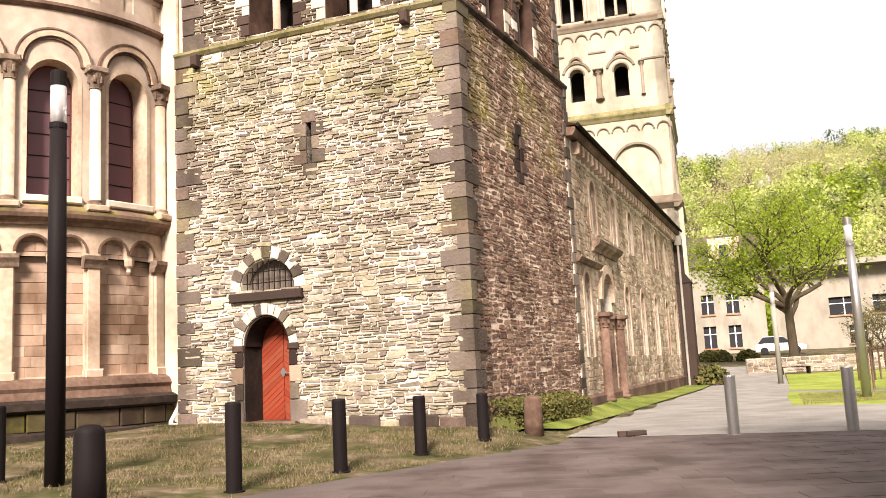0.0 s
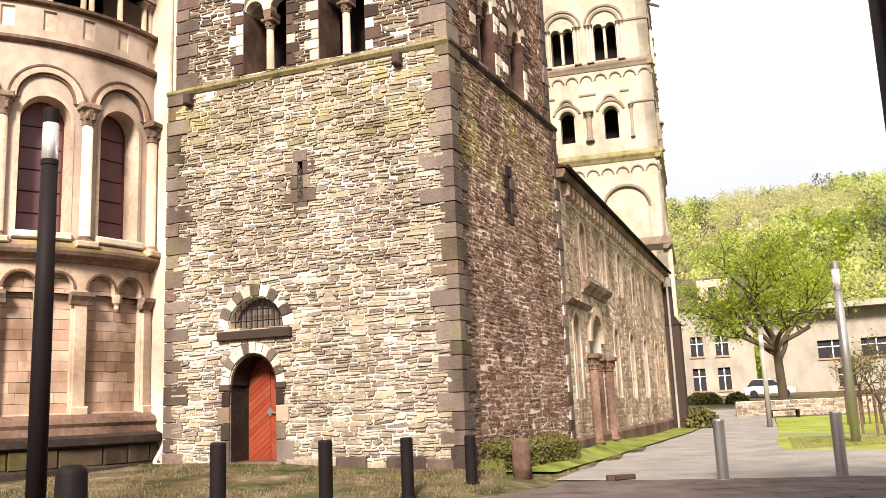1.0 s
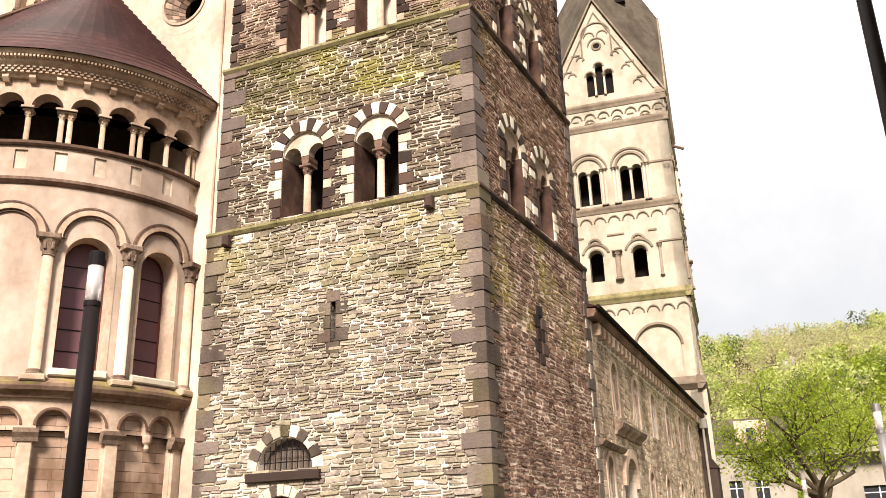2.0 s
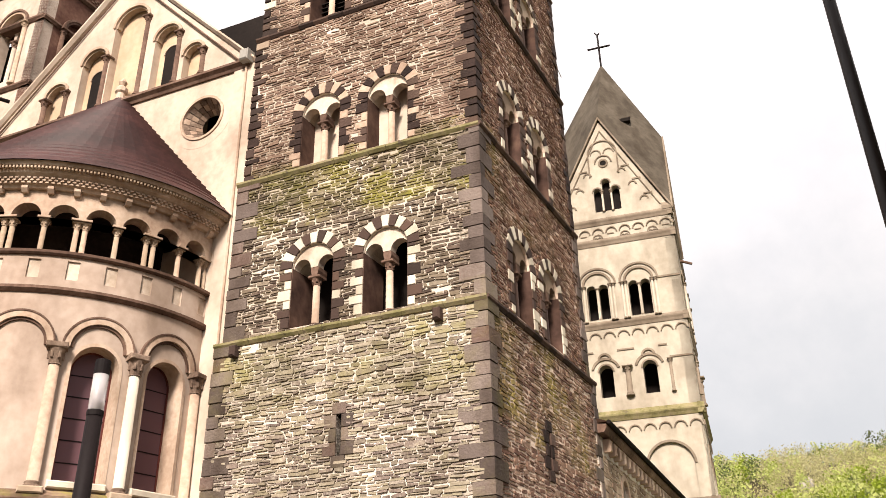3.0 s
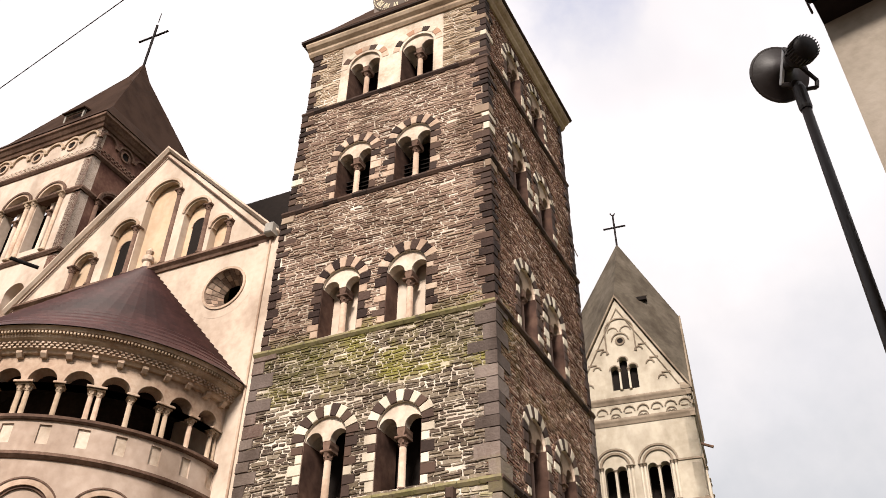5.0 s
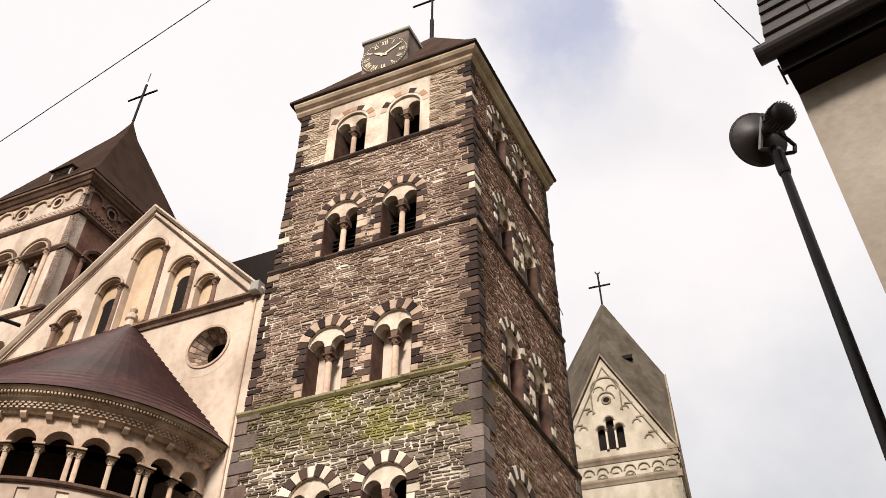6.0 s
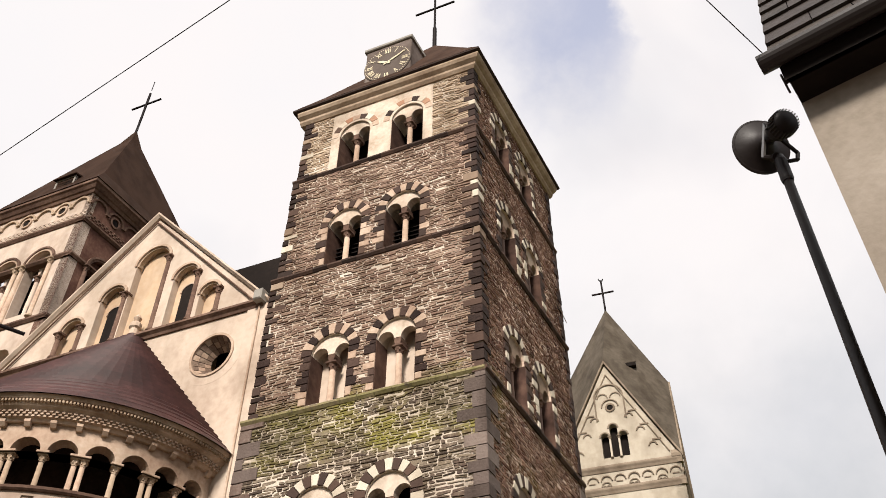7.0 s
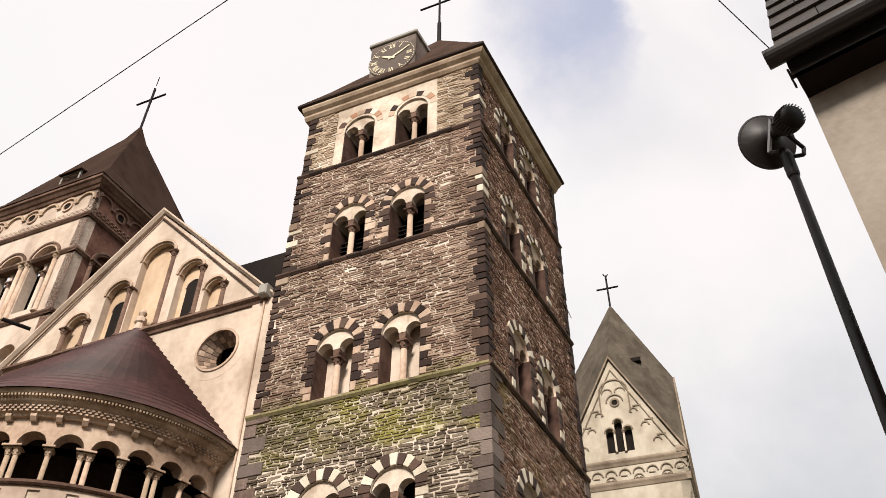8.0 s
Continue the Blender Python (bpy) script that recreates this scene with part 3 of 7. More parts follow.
def edge_side(x, y):
    """Distance from the paving's edge, positive on the church's side."""
    best, sign = 1e9, 1
    for (ax, ay), (bx, by) in zip(EDGE, EDGE[1:]):
        dx, dy = bx - ax, by - ay
        t = max(0, min(1, ((x - ax) * dx + (y - ay) * dy) / (dx * dx + dy * dy)))
        d = math.hypot(x - ax - t * dx, y - ay - t * dy)
        if d < best:
            best, sign = d, 1 if dx * (y - ay) - dy * (x - ax) > 0 else -1
    return best * sign


def ease(a, b, v):
    t = max(0.0, min(1.0, (v - a) / (b - a)))
    return t * t * (3 - 2 * t)


def height(x, y):
    rx, ry = x - CORNER.x, y - CORNER.y
    s = (rx * V.y - V.x * ry) / 0.9972
    r = (U.x * ry - U.y * rx) / 0.9972
    z = 0.0
    e = edge_side(x, y)
    if e > 0:
        if r < 3:
            w = max(0.0, -r) if s < 0 else math.hypot(s, min(0, r))
            z = (0.36 + 0.2 * ease(0, 6, -s)) * min(1.0, e / (e + w + 1e-6))
        else:
            w = max(0.0, s + 0.073 * max(0, r - 7.2))
            z = (0.36 - 0.33 * ease(6, 22, r)) * min(1.0, e / (e + w + 1e-6))
    far = math.hypot(x, y)
    z += 1.6 * ease(46, 82, y)
    az = math.atan2(x, y)
    lump = noise.noise(Vector((x * 0.006, y * 0.006, 0))) * 10 + noise.noise(Vector((x * 0.02, y * 0.02, 3))) * 3
    z += ease(120, 400, far) * (33 + 44 * ease(-0.1, 0.16, az) * ease(1.6, 0.8, az) + lump * 0.5)
    return z


def sheet(name, inside, lift, radii, angles, mat, label, category):
    """A piece of ground over the rings and rays given."""
    g, grid = Geo(), {}
    for i, r in enumerate(radii):
        for j, a in enumerate(angles):
            x, y = r * math.sin(a), r * math.cos(a)
            grid[i, j] = len(g.v)
            g.v.append((x, y, height(x, y) + lift))
    for i in range(len(radii) - 1):
        for j in range(len(angles) - 1):
            q = (grid[i, j], grid[i + 1, j], grid[i + 1, j + 1], grid[i, j + 1])
            g.f.append(q[::-1])
    ob = part(name, g, mat, None, label, True, "structure", False)
    ob["category"] = category
    return ob


def ribbon(name, left, right, lift, mat, label, category, nu=24, nv=60):
    """A paved piece between two polylines, draped on the ground."""
    def along(line, t):
        seg = t * (len(line) - 1)
        i = min(int(seg), len(line) - 2)
        f = seg - i
        return line[i][0] * (1 - f) + line[i + 1][0] * f, line[i][1] * (1 - f) + line[i + 1][1] * f
    g = Geo()
    for i in range(nv + 1):
        a, b = along(left, i / nv), along(right, i / nv)
        for j in range(nu + 1):
            k = j / nu
            x, y = a[0] * (1 - k) + b[0] * k, a[1] * (1 - k) + b[1] * k
            g.v.append((x, y, height(x, y) + lift))
    g.f = [(i * (nu + 1) + j, i * (nu + 1) + j + 1, (i + 1) * (nu + 1) + j + 1, (i + 1) * (nu + 1) + j) for i in range(nv) for j in range(nu)]
    ob = part(name, g, mat, None, label, True, "structure", True)
    ob["category"] = category
    return ob


radii = [0.0, 2, 4, 6, 8] + [8 + 0.55 * i for i in range(1, 75)] + [49 * 1.075 ** i for i in range(1, 58)]
angles = [radians(a) for a in list(range(-180, -60, 10)) + [-60 + i * 1.5 for i in range(80)] + list(range(60, 181, 10))]
sheet("ground", None, 0.0, radii, angles, GRASS, "thin spring lawn and rising meadow round the church", "lawn")
ribbon("road", [(-26, -15.4), (-2.96, 11.05), (2.28, 17.07), (3.2, 19.2)], [(26, -15.4), (22, 8), (16, 20.5), (14.5, 21.5)], 0.012, SAND, "reddish brown paved square with sandy joints", "paving", 30, 60)
ribbon("pavement", [(2.3, 17.5), (4.5, 23.4), (6.6, 28.3), (11.0, 38.2), (16.6, 52.6), (17.5, 58)], [(30, 9.0), (9.4, 24.2), (11.0, 28.7), (14.8, 38.2), (20.2, 52.6), (23, 58)], 0.02, PATH, "pale grey asphalt path beside the church", "path")
ribbon("path_cross", [(12.0, 32.3), (15.6, 27.6), (22, 20)], [(12.5, 33.6), (16.3, 28.7), (23, 21)], 0.026, PATH, "narrow pale path across the lawn", "path", 4, 30)
ribbon("far_road", [(14, 56), (60, 56)], [(15, 61), (60, 61)], 0.024, PATH, "pale road before the stone wall", "road", 6, 30)

ribbon("lawn_patch", [(9.4, 24.2), (11.0, 28.7), (14.8, 38.2), (20.2, 52.4)], [(16, 18.5), (36, 20), (46, 36), (48, 52.4)], 0.016, LUSH, "bright green spring lawn beside the path", "lawn", 16, 40)
ribbon("lawn_strip", [(1.3, 17.2), (2.9, 21.2), (4.2, 24.2), (5.6, 28.3), (9.4, 38.2), (12.6, 46.5)], [(2.5, 18.5), (4.5, 23.4), (5.2, 25.0), (6.6, 28.3), (11.0, 38.2), (14.2, 46.5)], 0.06, STRIP, "fresh green grass strip along the church wall", "lawn", 8, 50)

# ---------- the old rubble tower ----------
rng = random.Random(5)
tower = thing("rubble_tower", "tall square rubble bell tower with dark corner stones and paired windows", "church tower")
LEVEL = [0.30, 9.12, 13.68, 18.60, 22.93, 26.25]
WIDTH = [7.05, 6.86, 6.72, 6.58, 6.48]
DEPTH = [7.10, 6.82, 6.76, 6.74, 6.72]
SETIN = [0.0, 0.03, 0.05, 0.07, 0.09]
CENTRES = (-4.45, -2.47)
SIDECENTRES = (2.25, 4.25)
HALF = 0.58


def pair_holes(centres, z0):
    return [(c, HALF, z0 + 0.08, z0 + 1.66, HALF) for c in centres]


def blocked_by(holes, margin, q0, q1):
    def f(z):
        out = []
        for xc, hw, zb, zs, rise in holes:
            r = hw + margin
            if zb - 0.02 < z < zs:
                out.append((xc - r, xc + r))
            elif rise and zs <= z < zs + r:
                k = math.sqrt(max(0, r * r - (z - zs) ** 2))
                out.append((xc - k, xc + k))
            elif not rise and zb - margin < z < zs + margin:
                out.append((xc - r, xc + r))
        return out + [(-99, q0), (q1, 99)]
    return f


def bifora(F, xc, z0, light, dark, parent, blind=False, louvre=False, plain=False, headmat=PLASTER_OLD, shaft=TRIM, shade=REVEAL):
    """A pair of round-headed lights under one arch, with its mid column and striped voussoirs."""
    zs, zl = z0 + 1.66, z0 + 1.62
    win = part("window", Geo().prism(F, [(xc - HALF + 0.0, zl)] + [(xc - 0.34 - 0.24 * math.cos(math.pi * i / 8), zl + 0.27 * math.sin(math.pi * i / 8)) for i in range(1, 8)]
        + [(xc - 0.1, zl), (xc + 0.1, zl)] + [(xc + 0.34 - 0.24 * math.cos(math.pi * i / 8), zl + 0.27 * math.sin(math.pi * i / 8)) for i in range(1, 8)]
        + [(xc + HALF, zl)] + [(xc + HALF * math.cos(math.pi * i / 14), zs + HALF * math.sin(math.pi * i / 14)) for i in range(15)], -0.3, -0.06), headmat, parent, "plastered window head")
    if not plain:
        n = 11
        for i in range(n):
            a, b = math.pi * i / n + 0.012, math.pi * (i + 1) / n - 0.012
            grow = rng.uniform(-0.03, 0.04)
            part("voussoir", Geo().prism(F, arch_outline(xc, zs, HALF + 0.005, HALF + 0.31 + grow, a, b), -0.1, 0.038 + rng.uniform(0, 0.012), 0.014), (light if i % 2 else dark), win)
        for sgn in (-1, 1):
            z, k = z0 + 0.08, 0
            while z < zs - 0.06:
                h = min(rng.uniform(0.2, 0.3), zs - z)
                w = rng.uniform(0.3, 0.38) if k % 2 else rng.uniform(0.17, 0.24)
                x0, x1 = sorted((xc + sgn * (HALF + 0.004), xc + sgn * (HALF + w)))
                part("jamb_stone", Geo().box(F, x0, x1, -0.1, 0.04, z + 0.008, z + h - 0.008, 0.012), light if rng.random() < 0.42 else dark, win)
                z, k = z + h, k + 1
    else:
        for i in range(9):
            a, b = math.pi * i / 9 + 0.012, math.pi * (i + 1) / 9 - 0.012
            part("voussoir", Geo().prism(F, arch_outline(xc, zs, HALF + 0.09, HALF + 0.33, a, b), -0.1, 0.034, 0.012), (TRIM, REDSTONE, PALE, DARKSTONE)[i % 4], win)
    column("column", F, xc, -0.2, z0 + 0.06, zl - 0.22, 0.09, win, shaft, 0.24, TRIMDARK, 10)
    part("impost", Geo().prism(F, [(xc - 0.075, zl - 0.22), (xc + 0.075, zl - 0.22), (xc + 0.105, zl - 0.1), (xc + 0.105, zl), (xc - 0.105, zl), (xc - 0.105, zl - 0.1)], -0.45, -0.07, 0.015), TRIMDARK, win)
    # thin linings over the pale mortar, coloured for the recess's shade
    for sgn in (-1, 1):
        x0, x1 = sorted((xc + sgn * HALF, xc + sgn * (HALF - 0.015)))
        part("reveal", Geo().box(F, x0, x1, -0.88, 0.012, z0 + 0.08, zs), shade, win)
    if blind:
        part("blind_panel", Geo().box(F, xc - HALF, xc + HALF, -0.62, -0.55, z0, z0 + 2.3), PLASTER, win, "pale plaster infill")
    if louvre:
        for i in range(7):
            z = z0 + 0.12 + i * 0.17
            part("slat", Geo().add([F(xc - HALF, -0.5, z), F(xc + HALF, -0.5, z), F(xc + HALF, -0.7, z + 0.14), F(xc - HALF, -0.7, z + 0.14), F(xc - HALF, -0.5, z - 0.03), F(xc + HALF, -0.5, z - 0.03), F(xc + HALF, -0.7, z + 0.11), F(xc - HALF, -0.7, z + 0.11)], [(0, 1, 2, 3), (7, 6, 5, 4), (0, 4, 5, 1), (1, 5, 6, 2), (2, 6, 7, 3), (3, 7, 4, 0)]), DARK, win)
    return win


DOOR = (-4.77, 0.585, 0.5, 2.18, 0.66)
LUNETTE = (-4.70, 0.70, 3.36, 3.38, 0.68)
SLIT = (-3.54, 0.065, 6.04, 6.96, 0)
for k in range(5):
    z0, z1, w, dp, e = LEVEL[k], LEVEL[k + 1], WIDTH[k], DEPTH[k], SETIN[k]
    last = k == 4

    def ff(x, d, z, e=e):
        return front(x, d - e, z)

    def sf(x, d, z, e=e):
        return side(x, d - e, z)

    fh = [DOOR, LUNETTE, SLIT] if k == 0 else pair_holes(CENTRES, z0 + 0.05)
    sh = [(3.2, 0.07, 5.95, 6.86, 0)] if k == 0 else pair_holes(SIDECENTRES, z0 + 0.1)
    wm_, rm = ((MORTAR, RUBBLE), (MORTAR_UP, RUBBLE_UP), (MORTAR, BELFRYSTONE))[0 if k == 0 else 2 if last else 1]
    part("wall", Geo().wall(ff, -w, -e, z0, z1, fh, 0.9), MORTAR if last else wm_, tower, "lime mortar bedding of the front wall")
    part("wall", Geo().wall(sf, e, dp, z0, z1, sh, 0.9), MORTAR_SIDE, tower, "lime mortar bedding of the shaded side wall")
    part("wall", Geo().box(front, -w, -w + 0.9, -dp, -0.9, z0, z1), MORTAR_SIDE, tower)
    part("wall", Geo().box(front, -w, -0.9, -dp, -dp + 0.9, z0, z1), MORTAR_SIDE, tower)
    part("floor_deck", Geo().box(front, -w + 0.5, -0.5, -dp + 0.5, -0.5, z1 - 0.12, z1 - 0.02), DARK, tower)
    # a near-black box is added inside so the windows look unlit
    if k:
        part("inner_lining", Geo().box(front, -w + 1.05, -1.05, -dp + 1.05, -1.05, z0 + 0.1, z1 - 0.2), DARK, tower, "added dark box standing for the shade inside the belfry")
    margin = 0.12
    qz = 0.17
    fb = blocked_by([h for h in fh], margin, -w + qz, -e - qz)
    if last:
        fb = blocked_by([(-3.46, 1.66, z0, z0 + 2.75, 0)] + fh, 0.24, -w + qz, -e - qz)
        part("window_surround", Geo().wall(lambda x, d, z: ff(x, d + 0.02, z), -5.36, -1.56, z0 + 0.06, z0 + 3.06, fh, 0.05), PLASTER_OLD, tower, "cream plaster round the belfry windows")
    rest, single = rubble(ff, -w, -e, z0 + 0.05, z1 - 0.02, fb, rng, hmin=0.05, hmax=0.13 if k < 2 else 0.1, lmin=0.13, proud=0.034 if k == 0 else 0.026, joint=1.1 if k == 0 else 1.35, pick=(lambda x, z: -3.6 < x < -0.5 and 0.9 < z < 3.6) if k == 0 else None)
    if last:
        fh = []
    part("rubble", rest, RUBBLE_MID if k == 1 else rm, tower, "coursed rubble of brown slate and sandstone", kind="stuff", flip=False)
    for g in single:
        part("stone", g, rm, tower, flip=False)
    # side rubble: reddish stone whose colour also holds the face's shade
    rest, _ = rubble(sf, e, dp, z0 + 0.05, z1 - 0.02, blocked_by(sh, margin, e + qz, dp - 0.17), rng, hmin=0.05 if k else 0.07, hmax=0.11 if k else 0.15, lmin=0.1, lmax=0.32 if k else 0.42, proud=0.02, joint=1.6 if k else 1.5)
    part("rubble", rest, RUBBLE_SIDE if k else RUBBLE_FOOT, tower, "reddish coursed rubble, darkened in colour for the shaded side", kind="stuff", flip=False)
    # corner stones
    z, j = z0 + 0.02, 0
    while z < z1 - 0.12:
        h = min(rng.uniform(0.26, 0.46) if k < 2 else rng.uniform(0.2, 0.34), z1 - z)
        a = rng.uniform(0.44, 0.74) if j % 2 else rng.uniform(0.2, 0.36)
        b = rng.uniform(0.2, 0.34) if j % 2 else rng.uniform(0.44, 0.76)
        gap = 0.012
        if k >= 2:
            a, b, gap = a * rng.uniform(0.5, 0.85), b * rng.uniform(0.5, 0.85), rng.uniform(0.014, 0.035)
        o = 0.036 + rng.uniform(0, 0.02)
        odd = rng.random()
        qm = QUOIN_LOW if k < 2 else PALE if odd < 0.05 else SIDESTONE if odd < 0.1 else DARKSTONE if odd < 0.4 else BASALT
        part("quoin", Geo().box(lambda x, d, zz: CORNER + x * U + d * V + zz * UP, -e - a, -e + o, e - o, e + b, z + gap, z + h - gap, 0.0), qm, tower)
        part("quoin", Geo().box(front, -w - o, -w + b, -e - a * 0.8, -e + o, z + gap, z + h - gap, 0.012), qm, tower)
        part("quoin", Geo().box(side, dp - a * 0.8, dp + o, -0.4, -e + o, z + 0.008, z + h - 0.008, 0.012), QUOIN_LOW if k < 2 else BASALT, tower)
        z, j = z + h, j + 1
    if k:
        for c in CENTRES:
            bifora(ff, c, z0 + 0.05, PALE if k == 1 else TRIM, DARKSTONE if k != 2 else BASALT, tower, blind=(k == 2), louvre=(k == 3), plain=last)
        # side windows: heads and shafts in darker stone that carries the wall's shade
        for c in SIDECENTRES:
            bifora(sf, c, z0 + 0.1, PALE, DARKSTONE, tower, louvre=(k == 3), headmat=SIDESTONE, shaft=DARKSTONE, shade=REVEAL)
        # string course below the storey, mossy on top
        wl_, dl, el = WIDTH[k - 1], DEPTH[k - 1], SETIN[k - 1]
        for F, a, b, off in ((front, -wl_ - 0.05, -el + 0.06, el), (side, el - 0.06, dl + 0.05, el)):
            xs = [a + (b - a) * i / 14 for i in range(15)]
            for i in range(14):
                jj = rng.uniform(-0.012, 0.012)
                part("string_course", Geo().sweep(lambda x, d, zz, F=F, off=off, jj=jj: F(x, d - off + jj, zz), [xs[i], xs[i + 1] - 0.01], [(-0.3, z0 - 0.1), (0.04, z0 - 0.1), (0.1, z0 - 0.03), (0.1, z0 + 0.03), (-0.3, z0 + 0.09)]), (MOSSY if k < 3 and F is front else DARKSTONE), tower)
# plinth stones round the foot
a = -7.3
while a < -0.1:
    w = min(rng.uniform(0.35, 0.9), -a)
    if not (a + w > -5.5 and a < -4.05):
        part("plinth_stone", Geo().box(front, a + 0.008, a + w - 0.008, -0.2, 0.06 + rng.uniform(-0.02, 0.03), 0.1, 0.58 + rng.uniform(-0.08, 0.06), 0.025), QUOIN_LOW if rng.random() < 0.25 else PALE if rng.random() < 0.3 else RUBBLE, tower)
    a += w
# eaves
part("cornice", Geo().round_corner(front, side, -6.72, 6.95, [(-0.6, 25.92), (-0.02, 25.92), (0.06, 26.02), (0.08, 26.1), (0.2, 26.2), (0.26, 26.3), (0.26, 26.38), (-0.6, 26.38)]), EAVESTONE, tower, "moulded sandstone eaves cornice")
part("gutter", Geo().round_corner(front, side, -6.88, 7.05, [(-0.6, 26.38), (0.28, 26.38), (0.34, 26.42), (0.34, 26.48), (-0.6, 26.5)]), DARKSTONE, tower, "dark eaves gutter")
apex = front(-3.24, -3.36, 33.4)
rim = [front(-6.9, 0.34, 26.5), front(0.32, 0.34, 26.5), front(0.32, -7.1, 26.5), front(-6.9, -7.1, 26.5)]
mid = [r.lerp(apex, 0.2) - UP * 0.1 for r in rim]
top_ = [r.lerp(apex, 0.985) for r in rim]
part("roof", Geo().add(rim + mid + top_, [(i, (i + 1) % 4, 4 + (i + 1) % 4, 4 + i) for i in range(4)] + [(4 + i, 4 + (i + 1) % 4, 8 + (i + 1) % 4, 8 + i) for i in range(4)] + [(8, 9, 10, 11), (3, 2, 1, 0)]), SLATE, tower, "low dark slate pyramid roof")
cross = part("cross", Geo().rod(apex - UP * 0.3, apex + UP * 1.3, 0.09, 10), IRON, tower, "dark iron roof cross")
part("crossbar", Geo().rod(apex + UP * 1.2, apex + UP * 4.6, 0.05).rod(apex + UP * 2.9 - U * 0.95, apex + UP * 2.9 + U * 0.95, 0.05), IRON, cross)


# ---------- apse ----------
AXIS = Vector((-10.8, 22.5, 0))
RAD = 4.5


def apse(x, d, z):
    """x runs along the wall, 22 degrees to a bay; positive towards the tower."""
    a = x / RAD
    return AXIS + (RAD + d) * (math.sin(a) * U + math.cos(a) * P) + z * UP


def arc(deg):
    return RAD * radians(deg)


choir = thing("apse", "round plastered apse with blind arcades, tall windows and columned gallery", "church apse")
BAY = arc(22)
bays = [arc(a) for a in (-77, -55, -33, -11, 11, 33, 55, 77)]
cols = [arc(a) for a in (-88, -66, -44, -22, 0, 22, 44, 66, 88)]
ARCS = [arc(-96 + i * 2) for i in range(97)]
# foot, base mouldings and sills all round
part("plinth", Geo().sweep(apse, ARCS, [(-0.6, 0.1), (0.44, 0.1), (0.44, 0.56), (0.3, 0.62), (0.3, 1.0), (-0.6, 1.0)]), SOOT_SHADE, choir, "dark stone foot")
x = arc(-95)
while x < arc(94):
    w = rng.uniform(0.45, 0.95)
    part("foot_stone", Geo().box(apse, x + 0.008, x + w - 0.008, 0.2, 0.36 + rng.uniform(-0.02, 0.04), 0.6, 0.99, 0.025), FOOT, choir)
    x += w
part("base_moulding", Geo().sweep(apse, ARCS, [(-0.6, 1.24), (0.3, 1.24), (0.3, 1.28), (0.26, 1.42), (0.3, 1.5), (0.24, 1.62), (0.1, 1.7), (-0.6, 1.7)]), TRIMDARK, choir)
part("base_moulding", Geo().sweep(apse, ARCS, [(-0.6, 1.0), (0.4, 1.0), (0.46, 1.05), (0.46, 1.2), (0.34, 1.26), (-0.6, 1.26)]), SOOT_SHADE, choir, "blackened drip moulding")
part("sill_course", Geo().sweep(apse, ARCS, [(-0.3, 4.98), (0.1, 4.98), (0.12, 5.04), (0.26, 5.12), (0.3, 5.2), (0.3, 5.27), (0.12, 5.4), (-0.3, 5.5)]), LEDGE, choir, "weathered sill course with moss on its ledge")
# lower arcade: pairs of blind arches on pilasters
part("wall", Geo().wall(apse, arc(-95), arc(95), 1.7, 4.3, [(b, BAY * 0.41, 1.74, 4.3, 0) for b in bays], 0.16, 0.12), TRIM, choir, "sandstone blind arcade")
holes = [(b + s * BAY * 0.215, BAY * 0.185, 4.3, 4.42, BAY * 0.185) for b in bays for s in (-1, 1)]
part("wall", Geo().wall(apse, arc(-95), arc(95), 4.3, 5.0, holes, 0.16, 0.12), TRIM, choir)
blocks = Geo()
for b in bays:
    for s in range(14):
        z = 1.72 + s * 0.225
        x0 = b - BAY * 0.45
        while x0 < b + BAY * 0.45 - 0.06:
            x1 = min(x0 + rng.uniform(0.28, 0.75), b + BAY * 0.45)
            blocks.box(apse, x0 + 0.002, x1 - 0.002, -0.3, -0.155 + rng.uniform(0, 0.01), z + rng.uniform(0.002, 0.007), z + 0.223, 0.004)
            x0 = x1
part("block_infill", blocks, TUFF, choir, "pinkish tuff blocks within the arcade", kind="stuff")
part("inner_wall", Geo().sweep(apse, ARCS, [(-0.7, 0.5), (-0.28, 0.5), (-0.28, 5.1), (-0.7, 5.1)]), TRIM, choir)
for c in cols:
    if -70 < math.degrees(c / RAD) :
        pil = part("pilaster", Geo().box(apse, c - 0.14, c + 0.14, -0.05, 0.07, 1.7, 4.1, 0.015), TRIM, choir)
        part("pilaster_cap", Geo().sweep(apse, [c - 0.24, c, c + 0.24], [(-0.05, 4.06), (0.1, 4.06), (0.13, 4.14), (0.2, 4.24), (0.2, 4.33), (-0.05, 4.33)]), CAPSTONE, pil)
        part("pilaster_base", Geo().box(apse, c - 0.2, c + 0.2, -0.05, 0.14, 1.66, 1.86, 0.03), TRIM, pil)
for b in bays:
    part("corbel", Geo().lathe(apse, b, 0.0, [(0.03, 3.98), (0.06, 4.02), (0.05, 4.1), (0.1, 4.16), (0.12, 4.28), (0.12, 4.33)], 8), TRIM, choir)
    for s in (-1, 1):
        part("arch_moulding", Geo().ring(apse, b + s * BAY * 0.22, 4.42, BAY * 0.19, BAY * 0.19 + 0.05, 0.0, 0.025, 12), TRIMDARK, choir)
